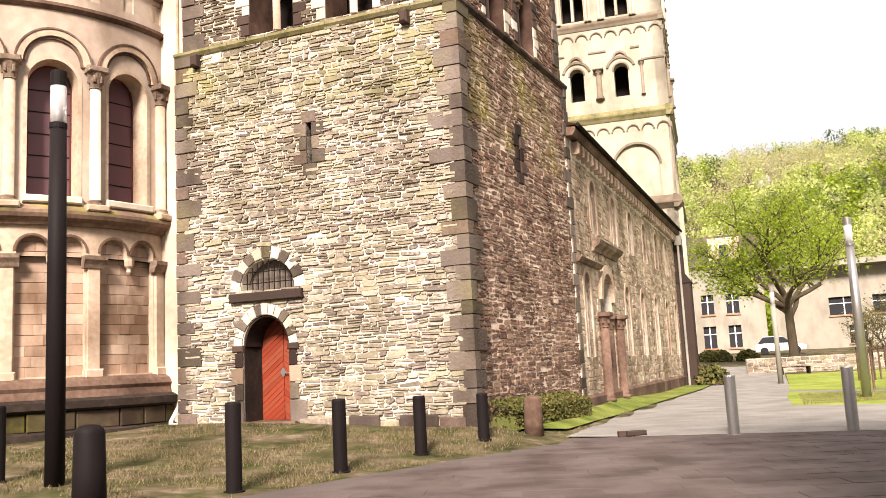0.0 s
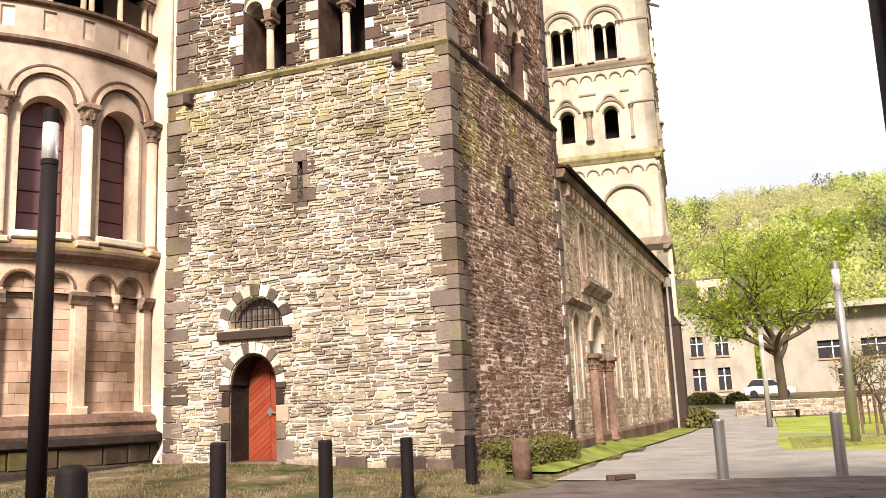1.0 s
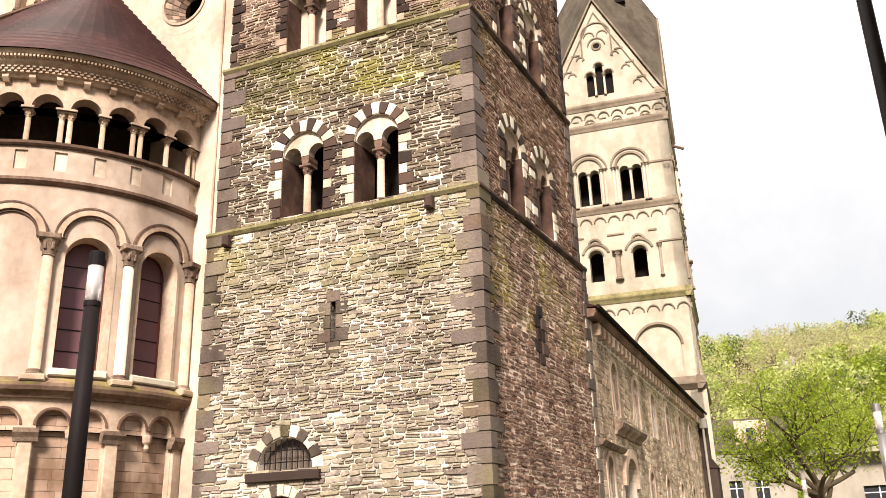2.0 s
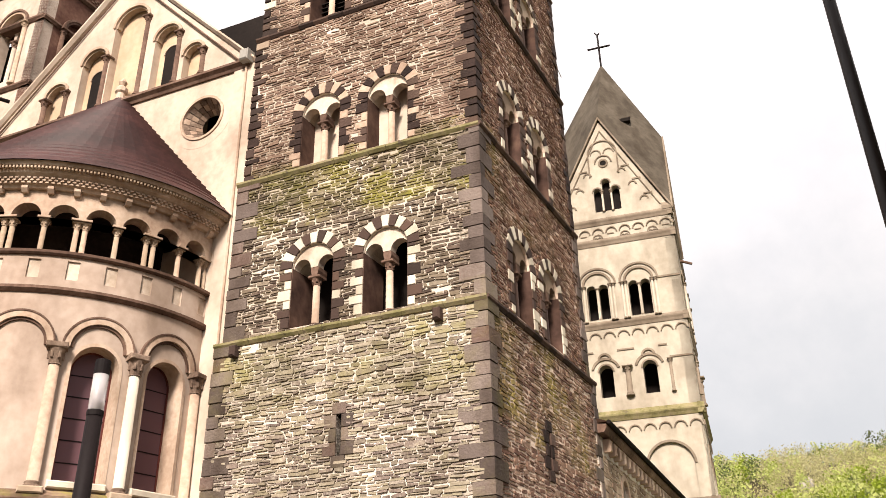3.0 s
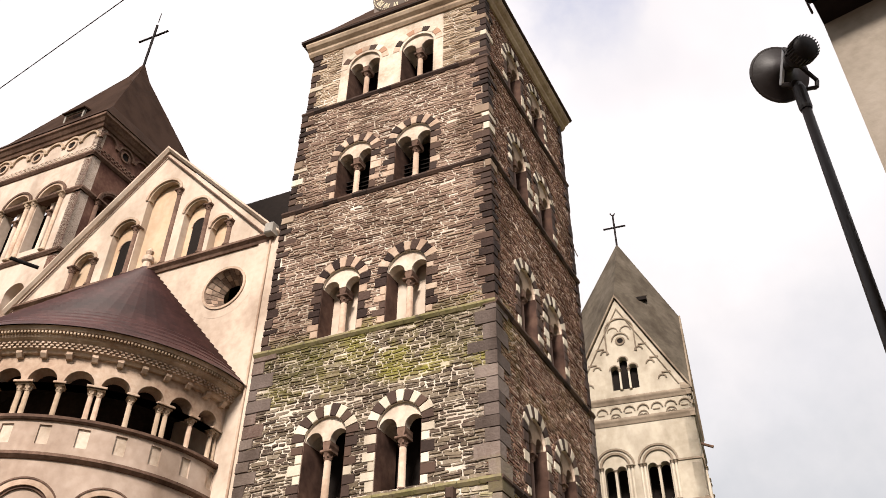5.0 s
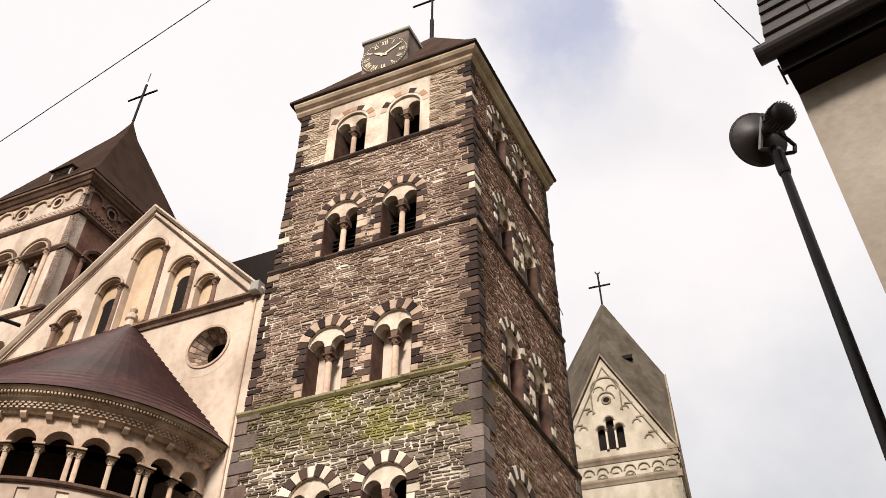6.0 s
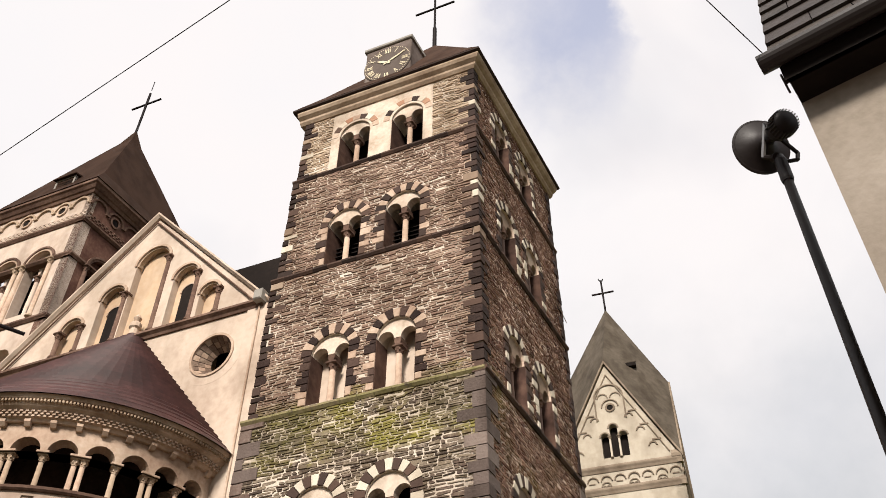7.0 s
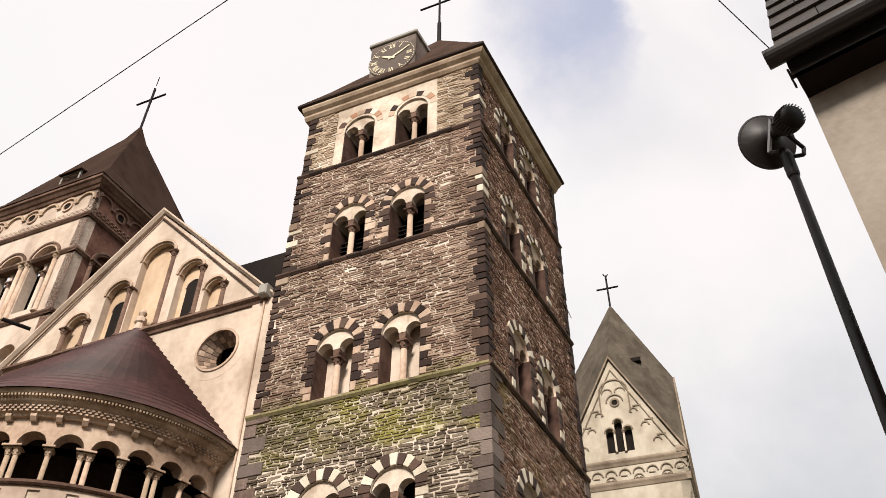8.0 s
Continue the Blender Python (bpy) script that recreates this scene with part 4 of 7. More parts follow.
# window storey
glazed = [bays[6], bays[7], bays[1], bays[0], bays[3], bays[4]]
WH = [(b, 0.6, 5.62, 8.2, 0.6) for b in glazed]
part("wall", Geo().wall(apse, arc(-95), arc(95), 5.3, 9.95, WH, 0.6, 0.12), APSEPLASTER, choir, "smooth cream plaster of the window storey")
for b in bays:
    w = part("window", Geo().ring(apse, b, 8.62, 0.62, 0.76, -0.02, 0.1, 20), TRIM, choir, "round-arched apse window")
    part("arch_rim", Geo().ring(apse, b, 8.62, 0.76, 0.8, -0.02, 0.12, 20), TRIMDARK, w)
    part("arch_roll", Geo().ring(apse, b, 8.62, 0.56, 0.62, -0.04, 0.05, 20), TRIMDARK, w)
    if b in glazed:
        part("reveal", Geo().ring(apse, b, 8.2, 0.52, 0.6, -0.58, 0.012, 18), TRIM, w)
        for s in (-1, 1):
            part("jamb", Geo().box(apse, min(b + s * 0.6, b + s * 0.52), max(b + s * 0.6, b + s * 0.52), -0.58, 0.012, 5.62, 8.2), TRIM, w)
        pane = [(b - 0.52, 5.62), (b + 0.52, 5.62)] + [(b + 0.52 * math.cos(math.pi * i / 12), 8.2 + 0.52 * math.sin(math.pi * i / 12)) for i in range(13)]
        part("pane", Geo().prism(apse, pane, -0.55, -0.5), LEADED, w, "dark leaded glass")
        for i in range(1, 6):
            part("glazing_bar", Geo().box(apse, b - 0.52, b + 0.52, -0.505, -0.485, 5.62 + i * 0.5, 5.645 + i * 0.5), IRON, w)
        part("pane_rim", Geo().ring(apse, b, 8.2, 0.485, 0.52, -0.5, -0.46, 16), REDRIM, w)
        for s in (-1, 1):
            part("pane_rim", Geo().box(apse, min(b + s * 0.485, b + s * 0.52), max(b + s * 0.485, b + s * 0.52), -0.5, -0.46, 5.64, 8.2), REDRIM, w)
        part("window_sill", Geo().box(apse, b - 0.6, b + 0.6, -0.4, 0.14, 5.46, 5.63, 0.03), PALE, w)
for i, c in enumerate(cols):
    column("column", apse, c, 0.1, 5.42, 8.64, 0.125, choir, PALE if i % 2 else TRIM, 0.5, CAPSTONE, 14)
    part("column_base", Geo().box(apse, c - 0.24, c + 0.24, -0.1, 0.34, 5.3, 5.45, 0.03), EAVESTONE, choir)
# gallery with its parapet panels
part("string_course", Geo().sweep(apse, ARCS, [(-0.3, 9.88), (0.04, 9.88), (0.12, 9.95), (0.12, 10.02), (0.02, 10.06), (-0.3, 10.06)]), TRIMDARK, choir)
ph = [(arc(-93.5 + i * 11 + 5.5), 0.14, 10.26, 10.74, 0) for i in range(17)]
part("parapet", Geo().wall(apse, arc(-95), arc(95), 10.05, 10.86, ph, 0.05, 0.2), APSEPLASTER, choir, "plastered parapet with small sunk panels")
part("parapet_core", Geo().sweep(apse, ARCS, [(-0.9, 10.0), (-0.045, 10.0), (-0.045, 10.84), (-0.9, 10.84)]), PLASTER_OLD, choir)
part("gallery_sill", Geo().sweep(apse, ARCS, [(-1.75, 10.84), (0.06, 10.84), (0.1, 10.88), (0.1, 10.95), (0.02, 10.98), (-1.75, 10.98)]), TRIMDARK, choir)
GH = [(arc(-88 + 11 * i + 5.5), arc(4.5), 10.9, 11.88, arc(4.5)) for i in range(16)]
part("gallery_wall", Geo().wall(apse, arc(-95), arc(95), 11.84, 12.6, [(x, h, 11.84, 11.88, r) for x, h, _, _, r in GH], 0.4, 0.12), TRIM, choir, "dwarf gallery arches")
# back and ceiling coloured near black to stand for the gallery's inner shade
part("gallery_back", Geo().sweep(apse, ARCS, [(-2.2, 10.9), (-1.7, 10.9), (-1.7, 12.5), (-0.2, 12.5), (-0.2, 12.6), (-2.2, 12.6)]), SOOT_SHADE, choir)
for i in range(17):
    x = arc(-88 + 11 * i)
    for o in ((-0.1, 0.1) if i % 2 == 0 else (0.0,)):
        column("column", apse, x + o, -0.16, 10.97, 11.86, 0.07, choir, EAVESTONE if i % 3 else TRIM, 0.2, EAVESTONE, 10)
    part("impost", Geo().box(apse, x - (0.24 if i % 2 == 0 else 0.15), x + (0.24 if i % 2 == 0 else 0.15), -0.36, 0.03, 11.84, 11.9, 0.01), TRIM, choir)
for i in range(24):
    x = arc(-90 + 7.5 * i + 3.75)
    part("corbel", Geo().prism(lambda a, d, z, x=x: apse(x + d, a, z), [(0.0, 12.46), (0.1, 12.46), (0.18, 12.55), (0.18, 12.62), (0.0, 12.62)], -0.07, 0.07), TRIM, choir)
part("cornice", Geo().sweep(apse, ARCS, [(-0.5, 12.58), (0.1, 12.58), (0.14, 12.64), (0.2, 12.68), (0.24, 12.8), (0.36, 12.88), (0.4, 12.98), (0.5, 13.02), (0.54, 13.12), (-0.5, 13.14)]), TRIM, choir)
billets = Geo()
for row in range(3):
    for i in range(110):
        x = arc(-93 + 186 * (i + 0.5 * (row % 2)) / 110)
        billets.box(apse, x, x + 0.075, 0.1, 0.235 + 0.03 * row, 12.66 + 0.05 * row, 12.705 + 0.05 * row)
part("billet_frieze", billets, TRIM, choir, "chequered billet frieze", kind="stuff")
beads = Geo()
for i in range(190):
    x = arc(-93 + 186 * i / 190)
    beads.box(apse, x, x + 0.045, 0.4, 0.5, 12.93, 13.0, 0.01)
part("bead_moulding", beads, EAVESTONE, choir, "row of small beads under the eaves", kind="stuff")
peak = AXIS + UP * 18.4 + U * 0.25 + P * 0.1
g = Geo()
N = 48
for r, k in ((RAD + 0.62, 0.0), (RAD + 0.5, 0.02), ((RAD + 0.5) * 0.5, 0.51), (0.05, 1.0)):
    for i in range(N + 1):
        a = radians(-96 + 192 * i / N)
        p = AXIS + r * (math.sin(a) * U + math.cos(a) * P) + U * 0.25 * k
        g.v.append((p.x, p.y, 13.1 + k * 5.25))
for k in range(3):
    g.f += [(k * (N + 1) + i, k * (N + 1) + i + 1, (k + 1) * (N + 1) + i + 1, (k + 1) * (N + 1) + i) for i in range(N)]
roof = part("roof", g, BROWNROOF, choir, "dark red-brown half-cone roof")
for k in range(1, 24):
    q = k / 24.0
    rr = (RAD + 0.52) * (1 - q) + 0.05 * q
    part("roof_course", Geo().sweep(lambda x, d, z, rr=rr: AXIS + U * (rr - 5.02) * -0.05 + (rr + d) * (math.sin(x) * U + math.cos(x) * P) + z * UP, [radians(-96 + 192 * i / 40) for i in range(41)], [(-0.02, 13.15 + q * 5.25), (0.007, 13.14 + q * 5.25), (0.007, 13.19 + q * 5.5)]), BROWNROOF, roof)
part("finial", Geo().lathe(lambda x, y, z: peak + Vector((x, y, z)), 0, 0, [(0.16, -0.1), (0.14, 0.3), (0.2, 0.36), (0.2, 0.5), (0.08, 0.62), (0.14, 0.75), (0.05, 0.9)], 10), TRIM, choir)

# ---------- choir gable behind the apse ----------
gable = thing("choir_gable", "cream plastered gable with stepped blind niches and a round window", "church gable")


def gw(x, d, z):
    return CORNER + x * U + (0.55 - d) * V + z * UP


GX, GH_, GA, GZ = -12.75, 5.35, 23.95, 18.45
slope = lambda x: GZ + 0.1 + (GA - GZ - 0.1) * max(0.0, 1 - abs(x - GX) / GH_)
OC = (-8.95, 0.0, 16.85)
niches = [(-12.45, 0.7, 18.62, 21.8, 0.7), (-10.78, 0.5, 18.62, 20.6, 0.5), (-9.62, 0.38, 18.62, 19.55, 0.38),
          (-13.82, 0.52, 18.62, 20.6, 0.52), (-15.3, 0.46, 18.62, 19.65, 0.46)]
part("wall", Geo().wall(gw, -18.1, -7.1, 0.4, GZ, [(OC[0], 0.72, 16.13, 16.85, 0.72)], 0.7, 0.5), PLASTER, gable, "smooth cream plaster gable wall")
part("wall", Geo().wall(gw, GX - GH_, GX + GH_, GZ, GA, niches, 0.3, 0.4, slope), PLASTER, gable)
part("niche_back", Geo().wall(lambda x, d, z: gw(x, d - 0.28, z), GX - GH_ + 0.6, GX + GH_ - 0.6, GZ, GA, [(-10.6, 0.22, 18.7, 20.2, 0.22), (-13.65, 0.24, 18.7, 20.1, 0.24)], 0.3, 0.4, lambda x: slope(x) - 0.3), OCHRE, gable, "ochre plaster backs of the niches")
# near-black sheet added behind the niches for the attic's darkness
part("attic_back", Geo().box(gw, GX - 4.5, GX + 4.5, -2.2, -2.1, GZ, GZ + 4), DARK, gable)
# lancets are flat dark plates that stand for unlit openings
for xc, wz in ((-10.74, 20.1), (-13.8, 20.05)):
    lancet = part("niche_window", Geo().prism(gw, [(xc - 0.3, 18.66), (xc + 0.3, 18.66)] + [(xc + 0.3 * math.cos(math.pi * i / 10), wz + 0.3 * math.sin(math.pi * i / 10)) for i in range(11)], -0.27, -0.255), DARK, gable, "narrow dark lancet")
    part("lancet_rim", Geo().ring(gw, xc, wz, 0.3, 0.35, -0.27, -0.23, 12), TRIM, lancet)
for xc, hw, zb, zs, rise in niches:
    nn = part("niche", Geo().ring(gw, xc, zs, hw, hw + 0.09, -0.03, 0.05, 18), TRIM, gable)
    part("niche_roll", Geo().ring(gw, xc, zs, hw - 0.06, hw, -0.2, -0.02, 18), EAVESTONE, nn)
    column("column", gw, xc + hw + 0.02, 0.0, 18.55, zs + 0.02, 0.09, nn, TRIMDARK, 0.26, TRIMDARK, 10)
column("column", gw, niches[4][0] - niches[4][1], 0.0, 18.55, 19.6, 0.09, gable, TRIMDARK, 0.26, TRIMDARK, 10)
part("cornice", Geo().sweep(gw, [-17.9, -7.35], [(-0.1, 18.2), (0.06, 18.2), (0.1, 18.28), (0.2, 18.36), (0.2, 18.44), (0.02, 18.56), (-0.1, 18.56)]), TRIMDARK, gable)
for s in (-1, 1):
    a, b = (GX + s * (GH_ + 0.25), GZ - 0.15), (GX, GA + 0.12)
    part("raking_cornice", Geo().add([gw(x, d, z + h) for x, z in (a, b) for d, h in ((-0.4, -0.02), (0.06, -0.02), (0.16, 0.1), (0.16, 0.18), (-0.4, 0.18))], [(0, 1, 2, 3, 4), (9, 8, 7, 6, 5)] + [(i, 5 + i, 5 + (i + 1) % 5, (i + 1) % 5) for i in range(5)]), PLASTER, gable)
    part("raking_fillet", Geo().rod(gw(a[0] - s * 0.3, 0.06, a[1] - 0.06), gw(b[0], 0.06, b[1] - 0.28), 0.035, 6), TRIMDARK, gable)
part("window_plaster", Geo().ring(lambda x, d, z: gw(OC[0] + x, d, OC[2] + z), 0, 0, 0.71, 1.08, -0.04, 0.004, 36, 0, 2 * math.pi), PLASTER, gable)
oculus = part("round_window", Geo().ring(lambda x, d, z: gw(OC[0] + x, d, OC[2] + z), 0, 0, 0.7, 0.78, -0.03, 0.04, 36, 0, 2 * math.pi), TRIM, gable, "round window with a deep blockwork funnel")
for i in range(20):
    a, b = 2 * math.pi * i / 20 + 0.02, 2 * math.pi * (i + 1) / 20 - 0.02
    for k in range(3):
        r0, r1, d0, d1 = 0.71 - k * 0.11, 0.6 - k * 0.11, -0.01 - k * 0.16, -0.16 - k * 0.16
        part("funnel_block", Geo().add([gw(OC[0] + r * math.cos(q), d, OC[2] + r * math.sin(q)) for r, d in ((r0, d0), (r1, d1), (r1 + 0.1, d1), (r0 + 0.1, d0)) for q in (a, b)], [(0, 1, 3, 2), (4, 5, 7, 6), (0, 2, 4, 6), (1, 7, 5, 3), (2, 3, 5, 4), (0, 6, 7, 1)]), CAPSTONE if (i + k) % 3 else TRIM, oculus)
# dark sheet added behind the funnel to stand for the unlit attic
part("oculus_back", Geo().box(gw, -10.2, -7.8, -1.7, -1.6, 15.6, 18.2), DARK, gable)
part("gutter_box", Geo().box(gw, -7.55, -7.25, 0.02, 0.36, 18.3, 18.7, 0.04), ZINC, gable, "small grey gutter box")
part("spout", Geo().rod(gw(-17.4, 0.1, 20.0), gw(-17.9, 0.9, 20.05), 0.07), IRON, gable)
chr_ = Geo()
for x, z in ((GX - GH_, GZ + 0.1), (GX, GA), (GX + GH_, GZ + 0.1)):
    chr_.v += [gw(x, -0.75, z - 0.12), gw(x, -17.0, z - 0.12)]
chr_.f = [(0, 1, 3, 2), (2, 3, 5, 4), (0, 2, 4), (1, 5, 3), (0, 4, 5, 1)]
part("choir_roof", chr_, CHOIRSLATE, gable, "dark slate choir roof")
part("return_wall", Geo().box(gw, -7.9, -7.0, -1.5, 0.05, 0.4, 18.3), PLASTER, gable)
part("downpipe", Geo().rod(gw(-7.45, 0.08, 0.95), gw(-7.45, 0.08, 18.2), 0.035), TRIM, gable, "rainwater pipe")
part("pipe_foot", Geo().rod(gw(-7.45, 0.08, 1.0), gw(-7.36, 0.5, 0.62), 0.045).rod(gw(-7.36, 0.5, 0.62), gw(-7.34, 0.55, 0.42), 0.05), WHITE, gable, "pale foot of the rainwater pipe")

# ---------- twin tower beyond the choir ----------
twin = thing("twin_tower", "plastered twin bell tower with dark pyramid roof and iron cross", "church tower")


def tf(x, d, z):
    return CORNER + (-18.75 + x) * U + (1.9 - d) * V + z * UP


def ts(x, d, z):
    return CORNER + (-18.75 + d) * U + (1.9 + x) * V + z * UP


# the side face takes darker plaster and trim that carry its shade
for F, sgn, m in ((tf, -1, TWINPLASTER), (ts, 1, TWINSHADE)):
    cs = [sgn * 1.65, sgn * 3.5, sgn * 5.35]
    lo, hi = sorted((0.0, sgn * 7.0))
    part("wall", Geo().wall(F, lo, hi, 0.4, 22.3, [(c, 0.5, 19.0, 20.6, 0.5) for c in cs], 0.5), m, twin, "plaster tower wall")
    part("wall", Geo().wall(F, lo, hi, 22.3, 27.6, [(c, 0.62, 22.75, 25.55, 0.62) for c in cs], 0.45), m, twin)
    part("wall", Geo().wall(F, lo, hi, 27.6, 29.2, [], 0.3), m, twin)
    part("backing", Geo().box(F, lo + 0.1, hi - 0.1, -0.34, -0.28, 27.6, 29.2), m, twin)
    for z, t in ((22.25, TRIMDARK), (25.5, TRIMDARK), (27.5, TRIMDARK)):
        part("string_course", Geo().sweep(F, [lo - 0.08, hi + 0.08], [(-0.3, z - 0.1), (0.05, z - 0.1), (0.14, z), (0.14, z + 0.08), (-0.3, z + 0.14)]), t, twin)
    for c in cs:
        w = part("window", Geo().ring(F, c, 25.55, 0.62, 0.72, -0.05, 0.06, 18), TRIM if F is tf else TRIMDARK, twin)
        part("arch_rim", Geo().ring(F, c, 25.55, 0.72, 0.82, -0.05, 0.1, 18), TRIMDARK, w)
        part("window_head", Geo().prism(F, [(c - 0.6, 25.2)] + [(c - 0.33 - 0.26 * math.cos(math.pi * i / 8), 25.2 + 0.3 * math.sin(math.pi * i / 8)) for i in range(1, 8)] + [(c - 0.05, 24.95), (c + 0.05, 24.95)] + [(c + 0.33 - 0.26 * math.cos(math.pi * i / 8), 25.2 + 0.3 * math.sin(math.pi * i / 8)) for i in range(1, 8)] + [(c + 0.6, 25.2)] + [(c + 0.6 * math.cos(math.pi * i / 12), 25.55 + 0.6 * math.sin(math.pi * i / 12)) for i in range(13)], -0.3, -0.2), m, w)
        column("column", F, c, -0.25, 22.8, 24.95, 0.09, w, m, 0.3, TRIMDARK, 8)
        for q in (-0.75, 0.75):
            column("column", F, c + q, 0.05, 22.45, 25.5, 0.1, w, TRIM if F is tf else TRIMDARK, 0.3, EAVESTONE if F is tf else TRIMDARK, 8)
        # dark sheet added behind the lights for the tower's inner shade
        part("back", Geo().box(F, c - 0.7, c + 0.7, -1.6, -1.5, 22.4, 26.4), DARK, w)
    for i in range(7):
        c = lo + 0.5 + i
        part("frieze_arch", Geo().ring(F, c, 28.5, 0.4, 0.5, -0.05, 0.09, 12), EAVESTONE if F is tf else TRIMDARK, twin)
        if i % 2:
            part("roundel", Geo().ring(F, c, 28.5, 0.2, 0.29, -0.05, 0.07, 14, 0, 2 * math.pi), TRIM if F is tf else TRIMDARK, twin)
            # flat dark disc paints the shade of the hole
            part("roundel_hole", Geo().lathe(lambda a, b, z, F=F, c=c: F(c + a, z, 28.5 + b), 0, 0, [(0.2, -0.05), (0.2, 0.012)], 12), DARK, twin)
    studs = Geo()
    for row in range(3):
        for i in range(28):
            x = lo + 0.14 + 0.25 * i + 0.12 * (row % 2)
            studs.box(F, x, min(x + 0.12, hi), -0.03, 0.04, 27.76 + 0.1 * row, 27.83 + 0.1 * row)
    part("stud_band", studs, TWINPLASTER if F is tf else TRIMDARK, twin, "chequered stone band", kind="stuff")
part("cornice", Geo().round_corner(tf, ts, -7.3, 7.3, [(-0.4, 29.1), (0.08, 29.1), (0.14, 29.22), (0.2, 29.26), (0.3, 29.4), (0.38, 29.46), (0.38, 29.6), (-0.4, 29.65)]), TRIMDARK, twin, "moulded sandstone cornice")
tp = tf(-3.5, -3.5, 38.75)
rim = [tf(x, d, 29.62) for x, d in ((0.42, 0.42), (0.42, -7.42), (-7.42, -7.42), (-7.42, 0.42))]
mids = [r.lerp(tp, 0.2) - UP * 0.5 for r in rim]
tops = [r.lerp(tp, 0.9) - UP * 0.45 for r in rim]
part("roof", Geo().add(rim + mids + tops + [tp], [(i, (i + 1) % 4, 4 + (i + 1) % 4, 4 + i) for i in range(4)] + [(4 + i, 4 + (i + 1) % 4, 8 + (i + 1) % 4, 8 + i) for i in range(4)] + [(8 + i, 8 + (i + 1) % 4, 12) for i in range(4)] + [(3, 2, 1, 0)]), SLATE, twin, "dark slate bell-cast pyramid roof")
dormer = part("dormer", Geo().box(tf, -3.55, -2.35, -2.2, -0.5, 30.5, 31.75), SLATE, twin, "small roof dormer with a pale frame")
part("dormer_frame", Geo().wall(lambda x, d, z: tf(x, d - 0.48, z), -3.55, -2.35, 30.5, 31.75, [(-2.95, 0.5, 30.62, 31.66, 0)], 0.1), ZINC, dormer)
part("dormer_roof", Geo().prism(lambda x, d, z: tf(d, x, z), [(-2.6, 32.1), (-0.34, 31.72), (-0.34, 31.8), (-2.6, 32.2)], -3.62, -2.28), SLATE, dormer)
part("dormer_opening", Geo().box(tf, -3.4, -2.5, -0.6, -0.5, 30.7, 31.55), DARK, dormer)
part("cross", Geo().rod(tp - UP * 0.3, tp + UP * 3.3, 0.07).rod(tp + UP * 2.3 - U * 1.0, tp + UP * 2.3 + U * 1.0, 0.06).rod(tp + UP * 3.6, tp + UP * 4.4, 0.025), IRON, twin, "iron roof cross")
part("core", Geo().box(tf, -6.8, -0.6, -6.9, -0.6, 0.4, 22.0), TRIM, twin)

# ---------- aisle wall of the nave ----------
aisle = thing("nave_aisle", "long rubble aisle wall with round-arched windows, portal and corbelled eaves", "church nave")
NL = 22.6
nh = [(x, 0.42, 5.3, 6.5, 0.42) for x in (2.6, 5.8, 9.0, 12.2, 15.4, 18.6)] + [(x, 0.4, 1.6, 3.6, 0.4) for x in (1.0, 7.3, 10.6, 14.0, 17.4, 20.4)]
PORTAL = (3.6, 0.85, 0.2, 3.3, 0.85)
part("wall", Geo().wall(nave, -0.4, NL, -0.1, 8.1, nh + [PORTAL], 0.7, 0.5), MORTAR, aisle, "lime mortar of the aisle wall")
rest, _ = rubble(nave, 0, NL, 0.3, 7.2, blocked_by(nh + [PORTAL], 0.16, 0.0, NL), rng, 0.12, 0.24, 0.25, 0.6, proud=0.02)
part("rubble", rest, RUBBLE_NAVE, aisle, "weathered coursed rubble", kind="stuff", flip=False)
for h in nh:
    w = part("window", Geo().ring(nave, h[0], h[3], h[1], h[1] + 0.16, -0.05, 0.04, 12), TRIM, aisle)
    part("pane", Geo().box(nave, h[0] - h[1], h[0] + h[1], -0.5, -0.45, h[2], h[3] + h[4]), RUBBLE_NAVE if h[2] < 3 else LEADED, w)
    for s in (-1, 1):
        x0, x1 = sorted((h[0] + s * h[1], h[0] + s * (h[1] + 0.14)))
        part("jamb", Geo().box(nave, x0, x1, -0.1, 0.04, h[2], h[3]), TRIM, w)
portal = part("portal", Geo().ring(nave, 3.6, 3.3, 0.85, 1.12, -0.1, 0.12, 18), TRIM, aisle, "stepped sandstone portal")
part("portal_back", Geo().box(nave, 2.7, 4.5, -0.75, -0.6, 0.1, 4.3), DARK, portal)
for q, out in ((0.86, -0.12), (1.22, 0.14)):
    for s in (-1, 1):
        column("portal_column", nave, 3.6 + s * q, out, 0.3, 2.9, 0.14, portal, TRIMDARK, 0.45, TRIMDARK, 10)
part("portal_hood", Geo().sweep(nave, [2.0, 5.6], [(-0.1, 4.72), (0.08, 4.72), (0.12, 4.82), (0.26, 4.92), (0.3, 5.04), (-0.1, 5.2)]), CAPSTONE, aisle, "moulded hood ledge over the portal")
part("string_course", Geo().sweep(nave, [-0.2, 2.7], [(-0.1, 4.2), (0.1, 4.2), (0.2, 4.32), (-0.1, 4.42)]), CAPSTONE, aisle)
for i in range(38):
    part("corbel", Geo().box(nave, 0.3 + i * 0.59, 0.5 + i * 0.59, -0.05, 0.22, 7.28, 7.62, 0.03), TRIM, aisle)
    part("frieze_arch", Geo().ring(nave, 0.69 + i * 0.59, 7.5, 0.2, 0.3, 0.0, 0.16, 8), TRIM, aisle)
part("cornice", Geo().sweep(nave, [-0.3, NL + 0.2], [(-0.2, 7.68), (0.2, 7.68), (0.28, 7.8), (0.28, 7.9), (-0.2, 7.95)]), TRIMDARK, aisle)
part("gutter", Geo().rod(nave(-0.3, 0.36, 7.95), nave(NL + 0.3, 0.36, 7.95), 0.06), DARK, aisle)
